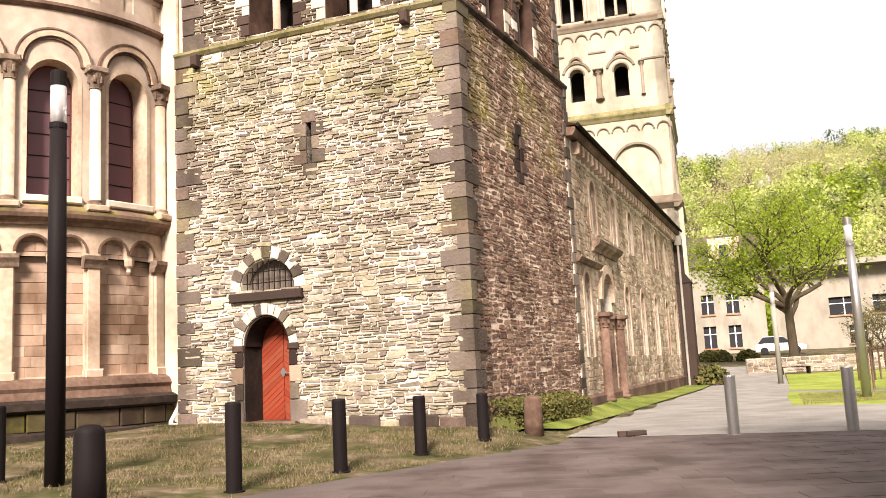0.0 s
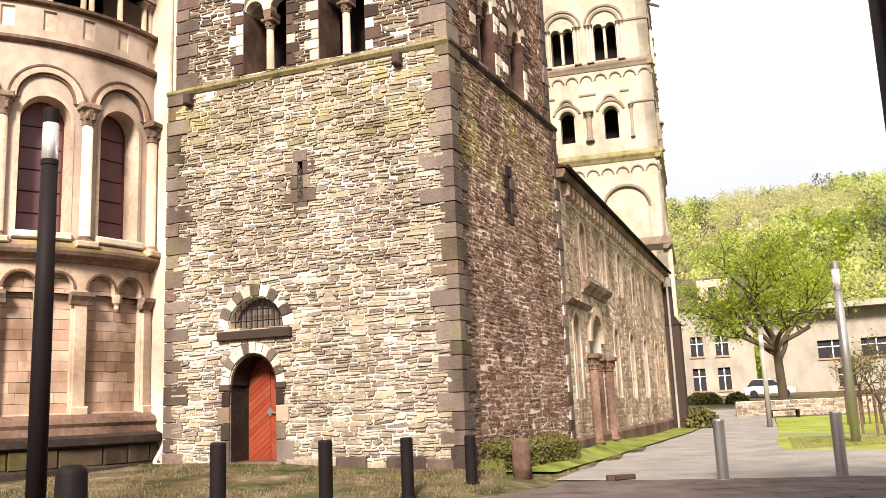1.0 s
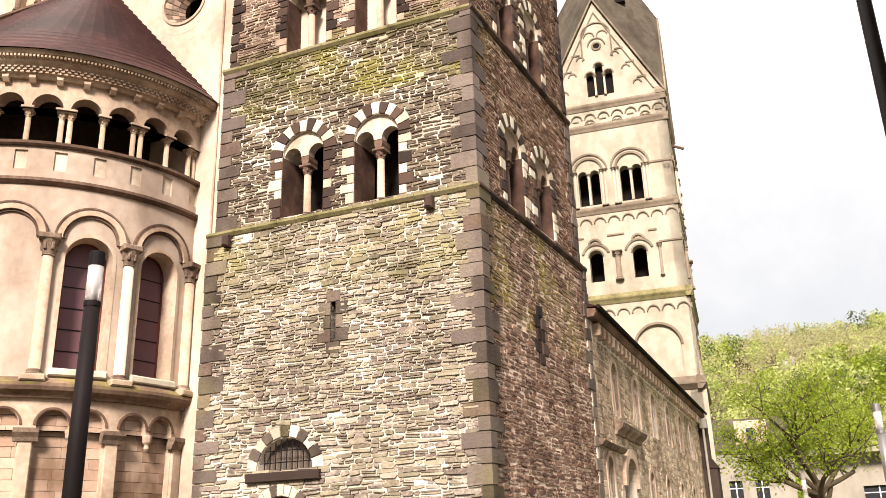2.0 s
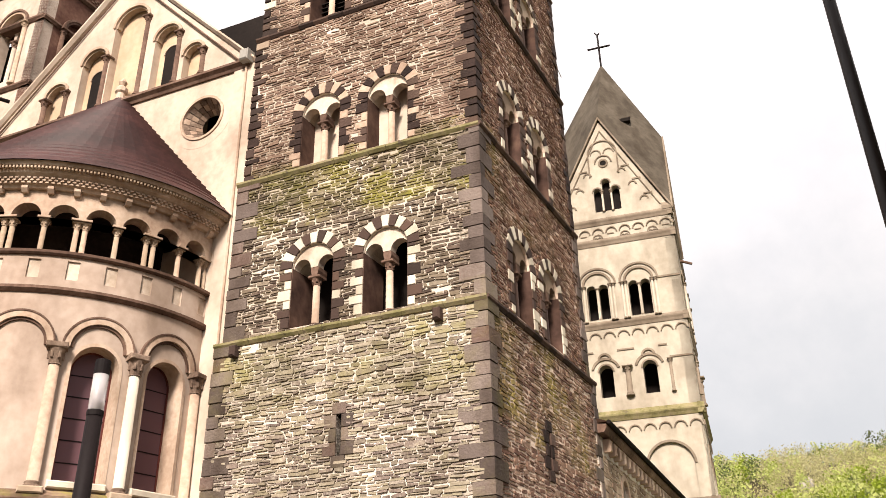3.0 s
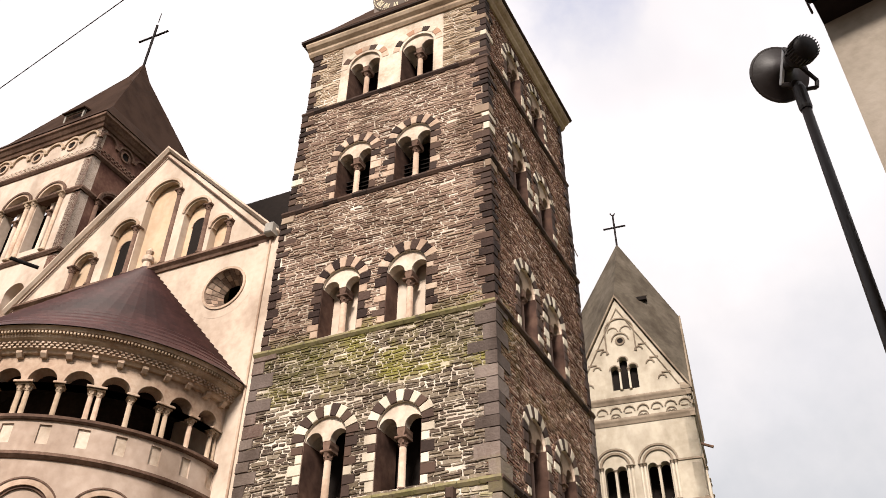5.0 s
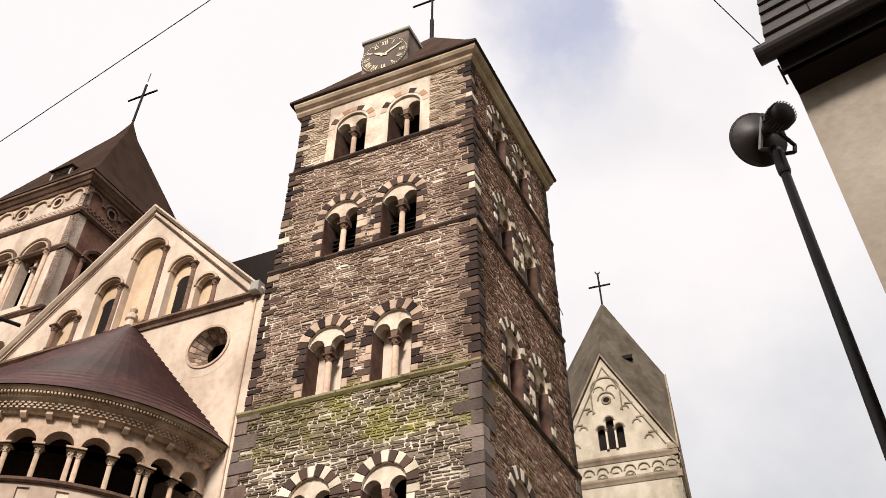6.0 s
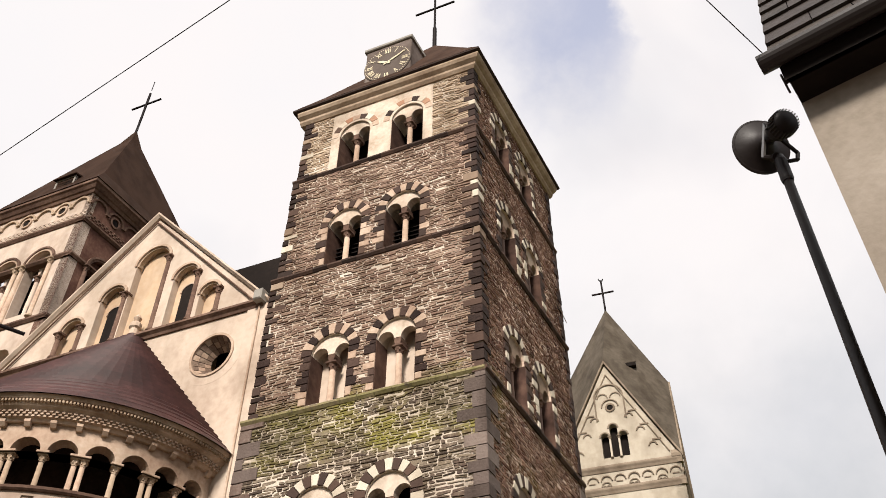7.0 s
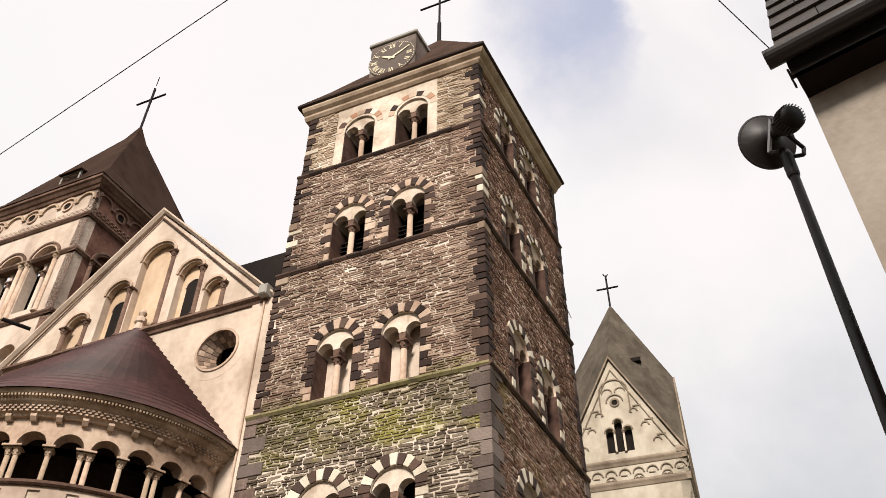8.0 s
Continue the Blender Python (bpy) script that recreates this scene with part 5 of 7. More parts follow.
part("roof", Geo().add([nave(x, d, z) for x in (-0.3, NL + 0.2) for d, z in ((0.36, 7.96), (-7.5, 10.8), (-7.5, 7.8))], [(0, 3, 4, 1), (1, 4, 5, 2), (0, 1, 2), (3, 5, 4), (0, 2, 5, 3)]), SLATE, aisle, "dark slate lean-to roof")
part("plinth", Geo().sweep(nave, [-0.2, NL], [(-0.1, -0.2), (0.1, -0.2), (0.1, 0.5), (0.0, 0.6), (-0.1, 0.6)]), TRIMDARK, aisle)
rain = part("rainwater_head", Geo().prism(nave, [(NL - 1.5, 7.5), (NL - 1.1, 7.5), (NL - 1.22, 7.05), (NL - 1.38, 7.05)], 0.15, 0.5, 0.02), ZINC, aisle, "grey zinc rainwater head")
part("downpipe", Geo().rod(nave(NL - 1.3, 0.3, 0.0), nave(NL - 1.3, 0.3, 7.1), 0.06), ZINC, rain)
but = thing("buttress", "dark weathered stone buttress at the aisle's end", "buttress")
part("pier", Geo().box(nave, NL - 1.0, NL, -0.2, 0.7, -0.1, 5.2, 0.05), DARKSTONE, but)
part("pier_top", Geo().box(nave, NL - 0.9, NL, -0.2, 0.4, 5.2, 7.6, 0.1), DARKSTONE, but)
part("weathering", Geo().prism(lambda x, d, z: nave(NL - 0.5 + d, x, z), [(-0.2, 5.15), (0.78, 5.15), (0.4, 5.7), (-0.2, 5.7)], -0.55, 0.5), DARKSTONE, but)

# ---------- west tower ----------
west = thing("west_tower", "pale plastered west tower with arcaded storeys and rhombic grey roof", "church tower")
WV = Vector((math.sin(radians(17.0)), math.cos(radians(17.0)), 0))
WU = Vector((WV.y, -WV.x, 0))
WK = Vector((13.64, 47.58, 0)) - 0.3 * WU
WW = 7.55


def wf(x, d, z):
    return WK + x * WU - d * WV + z * UP


def ws(x, d, z):
    return WK + x * WV + d * WU + z * UP


WC = -WW / 2
for F, sgn in ((wf, -1), (ws, 1)):
    lo, hi = sorted((0.0, sgn * WW))
    M = sgn * WW / 2
    part("wall", Geo().wall(F, lo - (0.25 if sgn < 0 else 0), hi + 0.25, -0.2, 10.0, [], 0.6), FARWALL, west, "pale plaster")
    part("wall", Geo().wall(F, lo, hi, 10.0, 15.2, [(M + q * 1.75, 1.25, 10.4, 12.3, 1.25) for q in (-1, 1)], 0.15), FARWALL, west)
    part("backing", Geo().box(F, lo + 0.05, hi - 0.05, -0.4, -0.14, 10.0, 15.2), FARWALL, west)
    h1 = [(M + q * 1.27, 0.4, 16.45, 18.0, 0.4) for q in (-1, 1)]
    part("wall", Geo().wall(F, lo, hi, 15.2, 20.9, h1, 0.6), FARWALL, west)
    h2 = [(M + q * 1.27 + p * 0.36, 0.29, 21.3, 23.3, 0.29) for q in (-1, 1) for p in (-1, 1)]
    part("wall", Geo().wall(F, lo, hi, 20.9, 28.0, h2, 0.6), FARWALL, west)
    h3 = [(M + p * 0.58, 0.25, 28.65, 30.1 + (0.6 if p == 0 else 0), 0.25) for p in (-1, 0, 1)]
    part("gable", Geo().wall(F, lo, hi, 28.0, 35.5, h3, 0.5, 0.4, lambda x: 28.2 + 7.3 * max(0, 1 - abs(x - M) / (WW / 2))), FARWALL, west, "plastered gable")
    # dark sheets added behind the openings for the shade inside
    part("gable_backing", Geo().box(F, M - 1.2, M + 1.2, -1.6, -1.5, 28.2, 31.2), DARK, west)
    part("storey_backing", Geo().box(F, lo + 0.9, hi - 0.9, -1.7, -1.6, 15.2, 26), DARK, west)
    for z, mt in ((10.0, FARTRIM), (15.3, MOSSY), (20.95, FARTRIM), (26.5, FARTRIM), (27.95, FARTRIM)):
        big = 0.3 if z == 10.0 else 0.2 if z == 15.3 else 0.12
        part("string_course", Geo().sweep(F, [lo - big * 0.9, hi + big * 0.9], [(-0.2, z - 0.28), (0.04, z - 0.28), (big * 0.6, z - 0.12), (big, z), (big, z + 0.08), (0.0, z + 0.08 + big * 1.3), (-0.2, z + 0.08 + big * 1.3)]), mt, west)
    # arches and mouldings below hold their shadow lines in the darker colour
    for q in (-1, 1):
        part("blind_arch", Geo().ring(F, M + q * 1.75, 12.3, 1.25, 1.38, -0.1, 0.05, 20), FARTRIM, west)
        w = part("window", Geo().ring(F, M + q * 1.27, 18.0, 0.4, 0.5, -0.1, 0.06, 12), FARTRIM, west)
        part("window_arch", Geo().ring(F, M + q * 1.27, 18.0, 0.72, 0.86, -0.02, 0.08, 16, radians(15), radians(165)), FARTRIM, w)
        part("trefoil", Geo().ring(F, M + q * 1.27, 18.72, 0.3, 0.42, -0.02, 0.1, 12), FARTRIM, w)
        w = part("window", Geo().ring(F, M + q * 1.27, 23.55, 0.78, 0.92, -0.02, 0.1, 16), FARTRIM, west)
        part("window_arch", Geo().ring(F, M + q * 1.27, 23.55, 1.08, 1.2, -0.02, 0.08, 16), FARTRIM, w)
        column("column", F, M + q * 1.27, -0.1, 21.3, 23.4, 0.09, w, FARWALL, 0.25, FARTRIM, 8)
        for p in (-1.0, -0.8, 0.8, 1.0):
            column("column", F, M + q * 1.27 + p, 0.09, 21.15, 23.55, 0.075, w, FARWALL, 0.2, FARTRIM, 8)
    column("column", F, M, 0.06, 16.4, 18.2, 0.17, west, FARTRIM, 0.35, FARTRIM, 10)
    for s in (-1, 1):
        column("column", F, M + s * 2.45, 0.06, 16.4, 18.4, 0.09, west, FARTRIM, 0.3, FARTRIM, 8)
        part("step_mould", Geo().box(F, min(M + s * 2.45, M + s * 3.75), max(M + s * 2.45, M + s * 3.75), -0.05, 0.06, 18.42, 18.52), FARTRIM, west)
        part("step_mould", Geo().box(F, min(M + s * 2.4, M + s * 3.75), max(M + s * 2.4, M + s * 3.75), -0.05, 0.06, 23.5, 23.62), FARTRIM, west)
    for a, b in ((-0.5, 0.5), (-2.4, -1.9), (1.9, 2.4)):
        part("step_mould", Geo().box(F, M + a, M + b, -0.05, 0.06, 19.2, 19.3), FARTRIM, west)
    for i in range(9):
        c = lo + 0.42 + i * 0.84
        for z in (14.35, 20.1, 27.1):
            part("frieze_arch", Geo().ring(F, c, z, 0.3, 0.37, -0.02, 0.08, 8), FARTRIM, west)
    for i in range(4):
        c = lo + 1.2 + i * 1.7
        part("rosette", Geo().ring(F, c, 26.72, 0.26, 0.33, -0.02, 0.06, 12), FARTRIM, west)
        for q in (-0.11, 0.11):
            part("rosette_lobe", Geo().ring(F, c + q, 26.72, 0.06, 0.11, -0.02, 0.05, 8), FARTRIM, west)
        part("step_mould", Geo().box(F, c + 0.62, c + 1.02, -0.03, 0.05, 26.98, 27.04), FARTRIM, west)
    part("gable_oculus", Geo().ring(F, M, 32.2, 0.2, 0.32, -0.02, 0.07, 14, 0, 2 * math.pi), FARTRIM, west)
    # the hole's shade is a flat dark disc
    part("gable_oculus_hole", Geo().lathe(lambda a, b, z, F=F: F(M + a, z, 32.2 + b), 0, 0, [(0.2, -0.05), (0.2, 0.02)], 12), DARK, west)
    part("gable_arch", Geo().ring(F, M, 32.25, 0.5, 0.58, -0.02, 0.07, 14), FARTRIM, west)
    part("gable_arch", Geo().ring(F, M, 33.0, 0.9, 0.99, -0.02, 0.08, 16), FARTRIM, west)
    for s in (-1, 1):
        part("gable_arch", Geo().ring(F, M + s * 0.42, 32.95, 0.3, 0.37, -0.02, 0.06, 10), FARTRIM, west)
        part("gable_strip", Geo().box(F, M + s * 0.945 - 0.045, M + s * 0.945 + 0.045, -0.02, 0.08, 31.3, 33.0), FARTRIM, west)
        part("gable_fillet", Geo().rod(F(M + s * (WW / 2 - 0.55), 0.03, 28.5), F(M, 0.03, 34.75), 0.045, 6), FARTRIM, west)
    for i, p in enumerate((-1, 0, 1)):
        zz = 30.1 + (0.6 if p == 0 else 0)
        part("lancet_rim", Geo().ring(F, M + p * 0.58, zz, 0.27, 0.36, -0.02, 0.06, 10), FARTRIM, west)
        # dark plate standing for the shade within the lancet
        part("lancet_back", Geo().box(F, M + p * 0.58 - 0.26, M + p * 0.58 + 0.26, -0.48, -0.44, 28.6, zz + 0.3), DARK, west)
    for s in (-0.29, 0.29):
        column("column", F, M + s, 0.02, 28.6, 30.1, 0.07, west, FARWALL, 0.2, FARTRIM, 8)
    for s in (-1, 1):
        for i, z in enumerate((29.4, 30.6, 31.7)):
            x = M + s * (2.3 - 0.6 * i)
            part("gable_step", Geo().box(F, min(x, x + s * 0.55), max(x, x + s * 0.55), -0.02, 0.06, z, z + 0.1), FARTRIM, west)
            part("gable_step_arch", Geo().ring(F, x, z - 0.35, 0.2, 0.29, -0.02, 0.06, 8), FARTRIM, west)
        part("gable_coping", Geo().add([F(x, d, z + h) for x, z in ((M + s * (WW / 2 + 0.15), 28.05), (M, 35.6)) for d, h in ((-0.5, 0.0), (0.2, 0.0), (0.2, 0.22), (-0.5, 0.22))], [(0, 1, 2, 3), (7, 6, 5, 4)] + [(i, 4 + i, 4 + (i + 1) % 4, (i + 1) % 4) for i in range(4)]), FARTRIM, west)
wc = wf(WC, WC, 0)
cor = [(0.12, 0.12), (0.12, -WW - 0.12), (-WW - 0.12, -WW - 0.12), (-WW - 0.12, 0.12)]
gab = [(WC, 0.12), (0.12, WC), (WC, -WW - 0.12), (-WW - 0.12, WC)]
helm = [wc + WU * 0.35 + UP * 43.1] + [wf(x, d, 28.3) for x, d in cor] + [wf(x, d, 35.75) for x, d in gab]
part("roof", Geo().add(helm, [(0, 5, 1, 6), (0, 6, 2, 7), (0, 7, 3, 8), (0, 8, 4, 5)]), LEADROOF, west, "grey slate rhombic helm roof")
hatch = part("roof_hatch", Geo().prism(lambda x, d, z: ws(1.6 + x, d, z), [(-0.2, 36.1), (0.2, 36.1), (0.2, 36.35), (0.0, 36.5), (-0.2, 36.35)], -2.5, -1.75), DARK, west, "small dark roof hatch")
part("hatch_hood", Geo().rod(ws(1.6, -2.4, 36.5), ws(1.6, -1.7, 36.52), 0.06, 6), LEADROOF, hatch)
cb = wc + WU * 0.35 + UP * 43.0
wx = part("cross", Geo().rod(cb, cb + UP * 2.9, 0.075).rod(cb + UP * 1.75 - WU * 0.85, cb + UP * 1.75 + WU * 0.85, 0.075), IRON, west, "iron roof cross")
part("weathercock", Geo().prism(lambda x, d, z: cb + WU * x + WV * d + UP * z, [(-0.22, 3.2), (-0.13, 3.02), (0.0, 2.9), (0.13, 2.97), (0.2, 3.18), (0.13, 3.14), (0.07, 3.05), (-0.07, 3.07), (-0.14, 3.28)], -0.03, 0.03), IRON, wx)
part("gargoyle", Geo().rod(ws(0.5, 0.1, 24.6), ws(0.5, 0.75, 24.3), 0.09), TRIMDARK, west)


# ---------- door, lunette and slits of the tower ----------
def clip(poly, a, b, c):
    """Keeps the side of a convex outline where a x + b z <= c."""
    out = []
    for (x0, z0), (x1, z1) in zip(poly, poly[1:] + poly[:1]):
        s0, s1 = a * x0 + b * z0 - c, a * x1 + b * z1 - c
        if s0 <= 0:
            out.append((x0, z0))
        if s0 * s1 < 0:
            k = s0 / (s0 - s1)
            out.append((x0 + (x1 - x0) * k, z0 + (z1 - z0) * k))
    return out


doorway = part("doorway", Geo().box(front, -5.5, -4.0, -0.75, 0.16, 0.1, 0.55, 0.03), TRIMDARK, tower, "worn stone door sill")
leafline = [(DOOR[0] - 0.585, 0.55), (DOOR[0] + 0.585, 0.55)] + [(DOOR[0] + 0.585 * math.cos(math.pi * i / 14), 2.18 + 0.66 * math.sin(math.pi * i / 14)) for i in range(15)]
door = tagged(thing("arched_door", "closed red chevron-boarded arched door set deep in stone", "door"), group="")
part("backing_board", Geo().prism(front, leafline, -0.72, -0.66), DARK, door)
for s in (-1, 1):
    half = clip(leafline, -s, 0, -s * DOOR[0] - 0.006)
    z = -0.4
    while z < 3.3:
        # boards climb towards the middle
        a, b = s * 0.77, 1.0
        base = s * 0.77 * DOOR[0]
        piece = clip(clip(half, a, b, base + z + 0.118), -a, -b, -(base + z))
        if len(piece) > 2:
            part("board", Geo().prism(front, piece, -0.66, -0.62, 0.006), REDWOOD, door)
        z += 0.125
part("lock_plate", Geo().prism(front, [(-4.86, 1.58), (-4.78, 1.48), (-4.70, 1.58), (-4.78, 1.7)], -0.62, -0.605), STEEL, door, "small pale lock plate")
part("handle", Geo().rod(front(-4.72, -0.56, 1.56), front(-4.58, -0.56, 1.56), 0.013).rod(front(-4.72, -0.62, 1.56), front(-4.72, -0.55, 1.56), 0.013), STEEL, door)
arch = part("door_arch", Geo().ring(front, DOOR[0], DOOR[3], 0.67, 0.69, -0.3, 0.005, 16), MORTAR, tower)
for i in range(13):
    a, b = math.pi * i / 13 + 0.012, math.pi * (i + 1) / 13 - 0.012
    o = [(DOOR[0] + (x - DOOR[0]) * 0.9, z) for x, z in arch_outline(DOOR[0], DOOR[3], 0.665, 0.665 + rng.uniform(0.22, 0.28), a, b)]
    part("voussoir", Geo().prism(front, o, -0.45, 0.042, 0.014), (QUOIN_LOW if i in (1, 3, 7, 10) else PALE), arch)
for s in (-1, 1):
    x = DOOR[0] + s * 0.585
    x0, x1 = sorted((x - s * 0.02, x + s * 0.25))
    part("impost", Geo().box(front, x0, x1, -0.5, 0.07, 2.06, 2.2, 0.02), DARKSTONE, arch)
    z, k = 0.5, 0
    for h, w, mt in ((0.5, 0.42, QUOIN_LOW), (0.36, 0.22, QUOIN_LOW), (0.36, 0.3, SIDESTONE), (0.33, 0.2, BASALT)):
        x0, x1 = sorted((x, x + s * w))
        part("jamb_stone", Geo().box(front, x0, x1, -0.14, 0.042, z + 0.008, z + h - 0.008, 0.015), mt, arch)
        z += h
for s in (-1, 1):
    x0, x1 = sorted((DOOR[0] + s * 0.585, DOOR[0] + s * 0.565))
    part("reveal", Geo().box(front, x0, x1, -0.9, -0.02, 0.5, 2.18), SOOT_SHADE, arch, "dark weathered door reveal")
part("reveal", Geo().ring(lambda x, d, z: front(DOOR[0] + (x - DOOR[0]) * 0.866, d, z), DOOR[0], DOOR[3], 0.62, 0.665, -0.9, -0.02, 18), SOOT_SHADE, arch)
lun = part("lunette", Geo().box(front, -5.62, -3.78, -0.3, 0.13, 3.14, 3.34, 0.02), DARKSTONE, tower, "dark weathered lunette sill")
for i in range(11):
    a, b = math.pi * i / 11 + 0.012, math.pi * (i + 1) / 11 - 0.012
    part("voussoir", Geo().prism(front, arch_outline(LUNETTE[0], 3.38, 0.705, 0.705 + rng.uniform(0.22, 0.27), a, b), -0.3, 0.042, 0.014), QUOIN_LOW if i % 2 else PALE, lun)
part("lunette_back", Geo().prism(front, [(LUNETTE[0] + 0.7 * math.cos(math.pi * i / 16), 3.34 + 0.7 * math.sin(math.pi * i / 16)) for i in range(17)], -0.3, -0.26), CLOCKFACE, lun)
for i in range(9):
    x = LUNETTE[0] - 0.56 + i * 0.14
    h = 0.68 * math.sqrt(max(0.02, 1 - ((x - LUNETTE[0]) / 0.7) ** 2))
    part("bar", Geo().rod(front(x, -0.06, 3.34), front(x, -0.06, 3.36 + h), 0.014, 6), IRON, lun)
for z in (3.55, 3.8):
    k = 0.7 * math.sqrt(1 - ((z - 3.36) / 0.7) ** 2)
    part("bar", Geo().rod(front(LUNETTE[0] - k, -0.06, z), front(LUNETTE[0] + k, -0.06, z), 0.012, 6), IRON, lun)
for F, c, z0, z1, m in ((front, SLIT[0], 6.04, 6.96, QUOIN_LOW), (side, 3.2, 5.95, 6.86, BASALT)):
    sl = part("slit_window", Geo().box(F, c - 0.17, c + 0.17, -0.4, 0.042, z1, z1 + 0.26, 0.012), m, tower, "narrow slit window framed in basalt")
    part("sill_stone", Geo().box(F, c - 0.17, c + 0.17, -0.4, 0.042, z0 - 0.26, z0, 0.012), m, sl)
    # dark sheet added in the slit in place of its inner shade
    part("slit_shutter", Geo().box(F, c - 0.063, c + 0.063, -0.24, -0.2, z0, z1), DARK, sl, "added dark sheet standing for the shade within the slit")
    for s in (-1, 1):
        for i, w in enumerate((0.33, 0.2, 0.3)):
            x0, x1 = sorted((c + s * 0.065, c + s * (0.065 + w * (1 if i != 1 else 0.9))))
            part("jamb_stone", Geo().box(F, x0, x1, -0.4, 0.042, z0 + i * (z1 - z0) / 3 + 0.006, z0 + (i + 1) * (z1 - z0) / 3 - 0.006, 0.012), m, sl)
for x in (-6.45, -1.1):
    part("corbel_stone", Geo().box(front, x - 0.09, x + 0.09, -0.1, 0.22, 8.72, 9.0, 0.04), DARKSTONE, tower)
part("pale_block", Geo().box(front, -6.3, -5.8, -0.05, 0.03, 8.76, 8.99, 0.015), PALE, tower)

# ---------- clock on the tower roof ----------
clock = thing("tower_clock", "square slate-clad clock dormer with gilded roman dial", "clock")


def ck(x, d, z):
    return front(x, d - 0.55, z)


part("housing", Geo().box(ck, -4.64, -2.74, -2.2, 0.0, 27.1, 29.95, 0.03), CHOIRSLATE, clock)
part("canopy", Geo().box(ck, -4.7, -2.68, -2.2, 0.08, 29.95, 30.12, 0.03), ZINC, clock)
dial = part("dial", Geo().lathe(lambda a, b, z: ck(-3.69 + a, z, 28.8 + b), 0, 0, [(0.98, 0.0), (0.98, 0.03), (0.94, 0.04)], 40), CLOCKFACE, clock, "dark clock dial")
CKZ = 28.8
for i in range(60):
    a = 2 * math.pi * i / 60
    part("minute_mark", Geo().ring(lambda x, d, z: ck(-3.69 + x, d, CKZ + z), 0, 0, 0.9, 0.94, 0.04, 0.05, 2, a - 0.018, a + 0.018), GOLD, dial)
NUMERAL = ["XII", "I", "II", "III", "IV", "V", "VI", "VII", "VIII", "IX", "X", "XI"]
for i, word in enumerate(NUMERAL):
    a = math.pi / 2 - 2 * math.pi * i / 12
    g = Geo()
    wd = {"I": 0.05, "V": 0.13, "X": 0.13}
    total = sum(wd[q] + 0.015 for q in word)
    t = -total / 2

    def numeral(x, d, z, a=a):
        r, s = 0.73 + z, x
        return ck(-3.69 + r * math.cos(a) + s * math.sin(a), 0.042 + d, CKZ + r * math.sin(a) - s * math.cos(a))
    for q in word:
        w = wd[q]
        if q == "I":
            g.box(numeral, t + 0.008, t + 0.042, 0, 0.012, -0.12, 0.12)
        elif q == "V":
            g.prism(numeral, [(t, 0.12), (t + 0.04, 0.12), (t + 0.08, -0.12), (t + 0.05, -0.12)], 0, 0.012).prism(numeral, [(t + 0.05, -0.12), (t + 0.08, -0.12), (t + 0.13, 0.12), (t + 0.105, 0.12)], 0, 0.012)
        else:
            g.prism(numeral, [(t, 0.12), (t + 0.04, 0.12), (t + 0.13, -0.12), (t + 0.09, -0.12)], 0, 0.012).prism(numeral, [(t + 0.1, 0.12), (t + 0.13, 0.12), (t + 0.03, -0.12), (t, -0.12)], 0, 0.013)
        t += w + 0.015
    part("numeral", g, GOLD, dial)
for ang, ln, wd_ in ((150, 0.5, 0.05), (28, 0.82, 0.035)):
    a = radians(ang)
    part("clock_hand", Geo().prism(lambda x, d, z, a=a: ck(-3.69 + x * math.cos(a) - z * math.sin(a), d, CKZ + x * math.sin(a) + z * math.cos(a)), [(-0.15, -wd_), (ln * 0.6, -wd_ * 1.2), (ln, 0), (ln * 0.6, wd_ * 1.2), (-0.15, wd_)], 0.06, 0.075), GOLD, dial)
part("lightning_wire", Geo().rod(side(0.25, 0.08, 21.9), side(6.7, 0.1, 19.6), 0.014, 5), SIDESTONE, tower)
part("iron_bar", Geo().rod(front(-1.05, 0.05, 21.6), front(-1.05, 0.05, 22.3), 0.02, 6), TRIMDARK, tower)


# ---------- street furniture ----------
def spot(az, dist):
    a = radians(az)
    x, y = dist * math.sin(a), dist * math.cos(a)
    return Vector((x, y, height(x, y)))


def at_point(p):
    return lambda x, y, z: p + Vector((x, y, z))


def bollard(p, top, mat, label, group):
    ob = moved(thing("bollard", label, "bollard", group=group), p)
    F, h = at_point(p), top - p.z
    part("post", Geo().lathe(F, 0, 0, [(0.105, -0.1), (0.105, h - 0.03), (0.1, h - 0.012), (0.085, h)], 20), mat, ob, smooth=False)
    part("foot_ring", Geo().lathe(F, 0, 0, [(0.14, -0.02), (0.14, 0.012), (0.11, 0.018)], 20), mat, ob)
    return ob


for az, d, top in ((-13.36, 12.2, 1.18), (-6.84, 13.5, 1.11), (-1.74, 15.05, 1.05), (2.3, 16.4, 1.0), (-26.55, 14.4, 1.27)):
    bollard(spot(az, d), top, IRON, "dark painted steel bollard at the lawn's edge", "dark bollards")
for az, d, top in ((17.68, 17.35, 1.1), (24.3, 17.7, 1.16)):
    bollard(spot(az, d), top, STEEL, "brushed stainless steel bollard on the square", "steel bollards")
for az, d, top, r, m in ((-21.6, 11.05, 1.05, 0.18, IRON), (5.5, 17.4, 0.88, 0.18, TRIMDARK)):
    p = spot(az, d)
    ob = moved(thing("stone_bollard", "old rounded dark stone guard post on the lawn", "bollard"), p)
    h = top - p.z
    part("post", Geo().lathe(at_point(p), 0, 0, [(r * 1.08, -0.1), (r, h * 0.5), (r * 0.94, h - 0.1), (r * 0.86, h - 0.05), (r * 0.6, h - 0.01), (r * 0.2, h)], 18), m, ob, smooth=True)


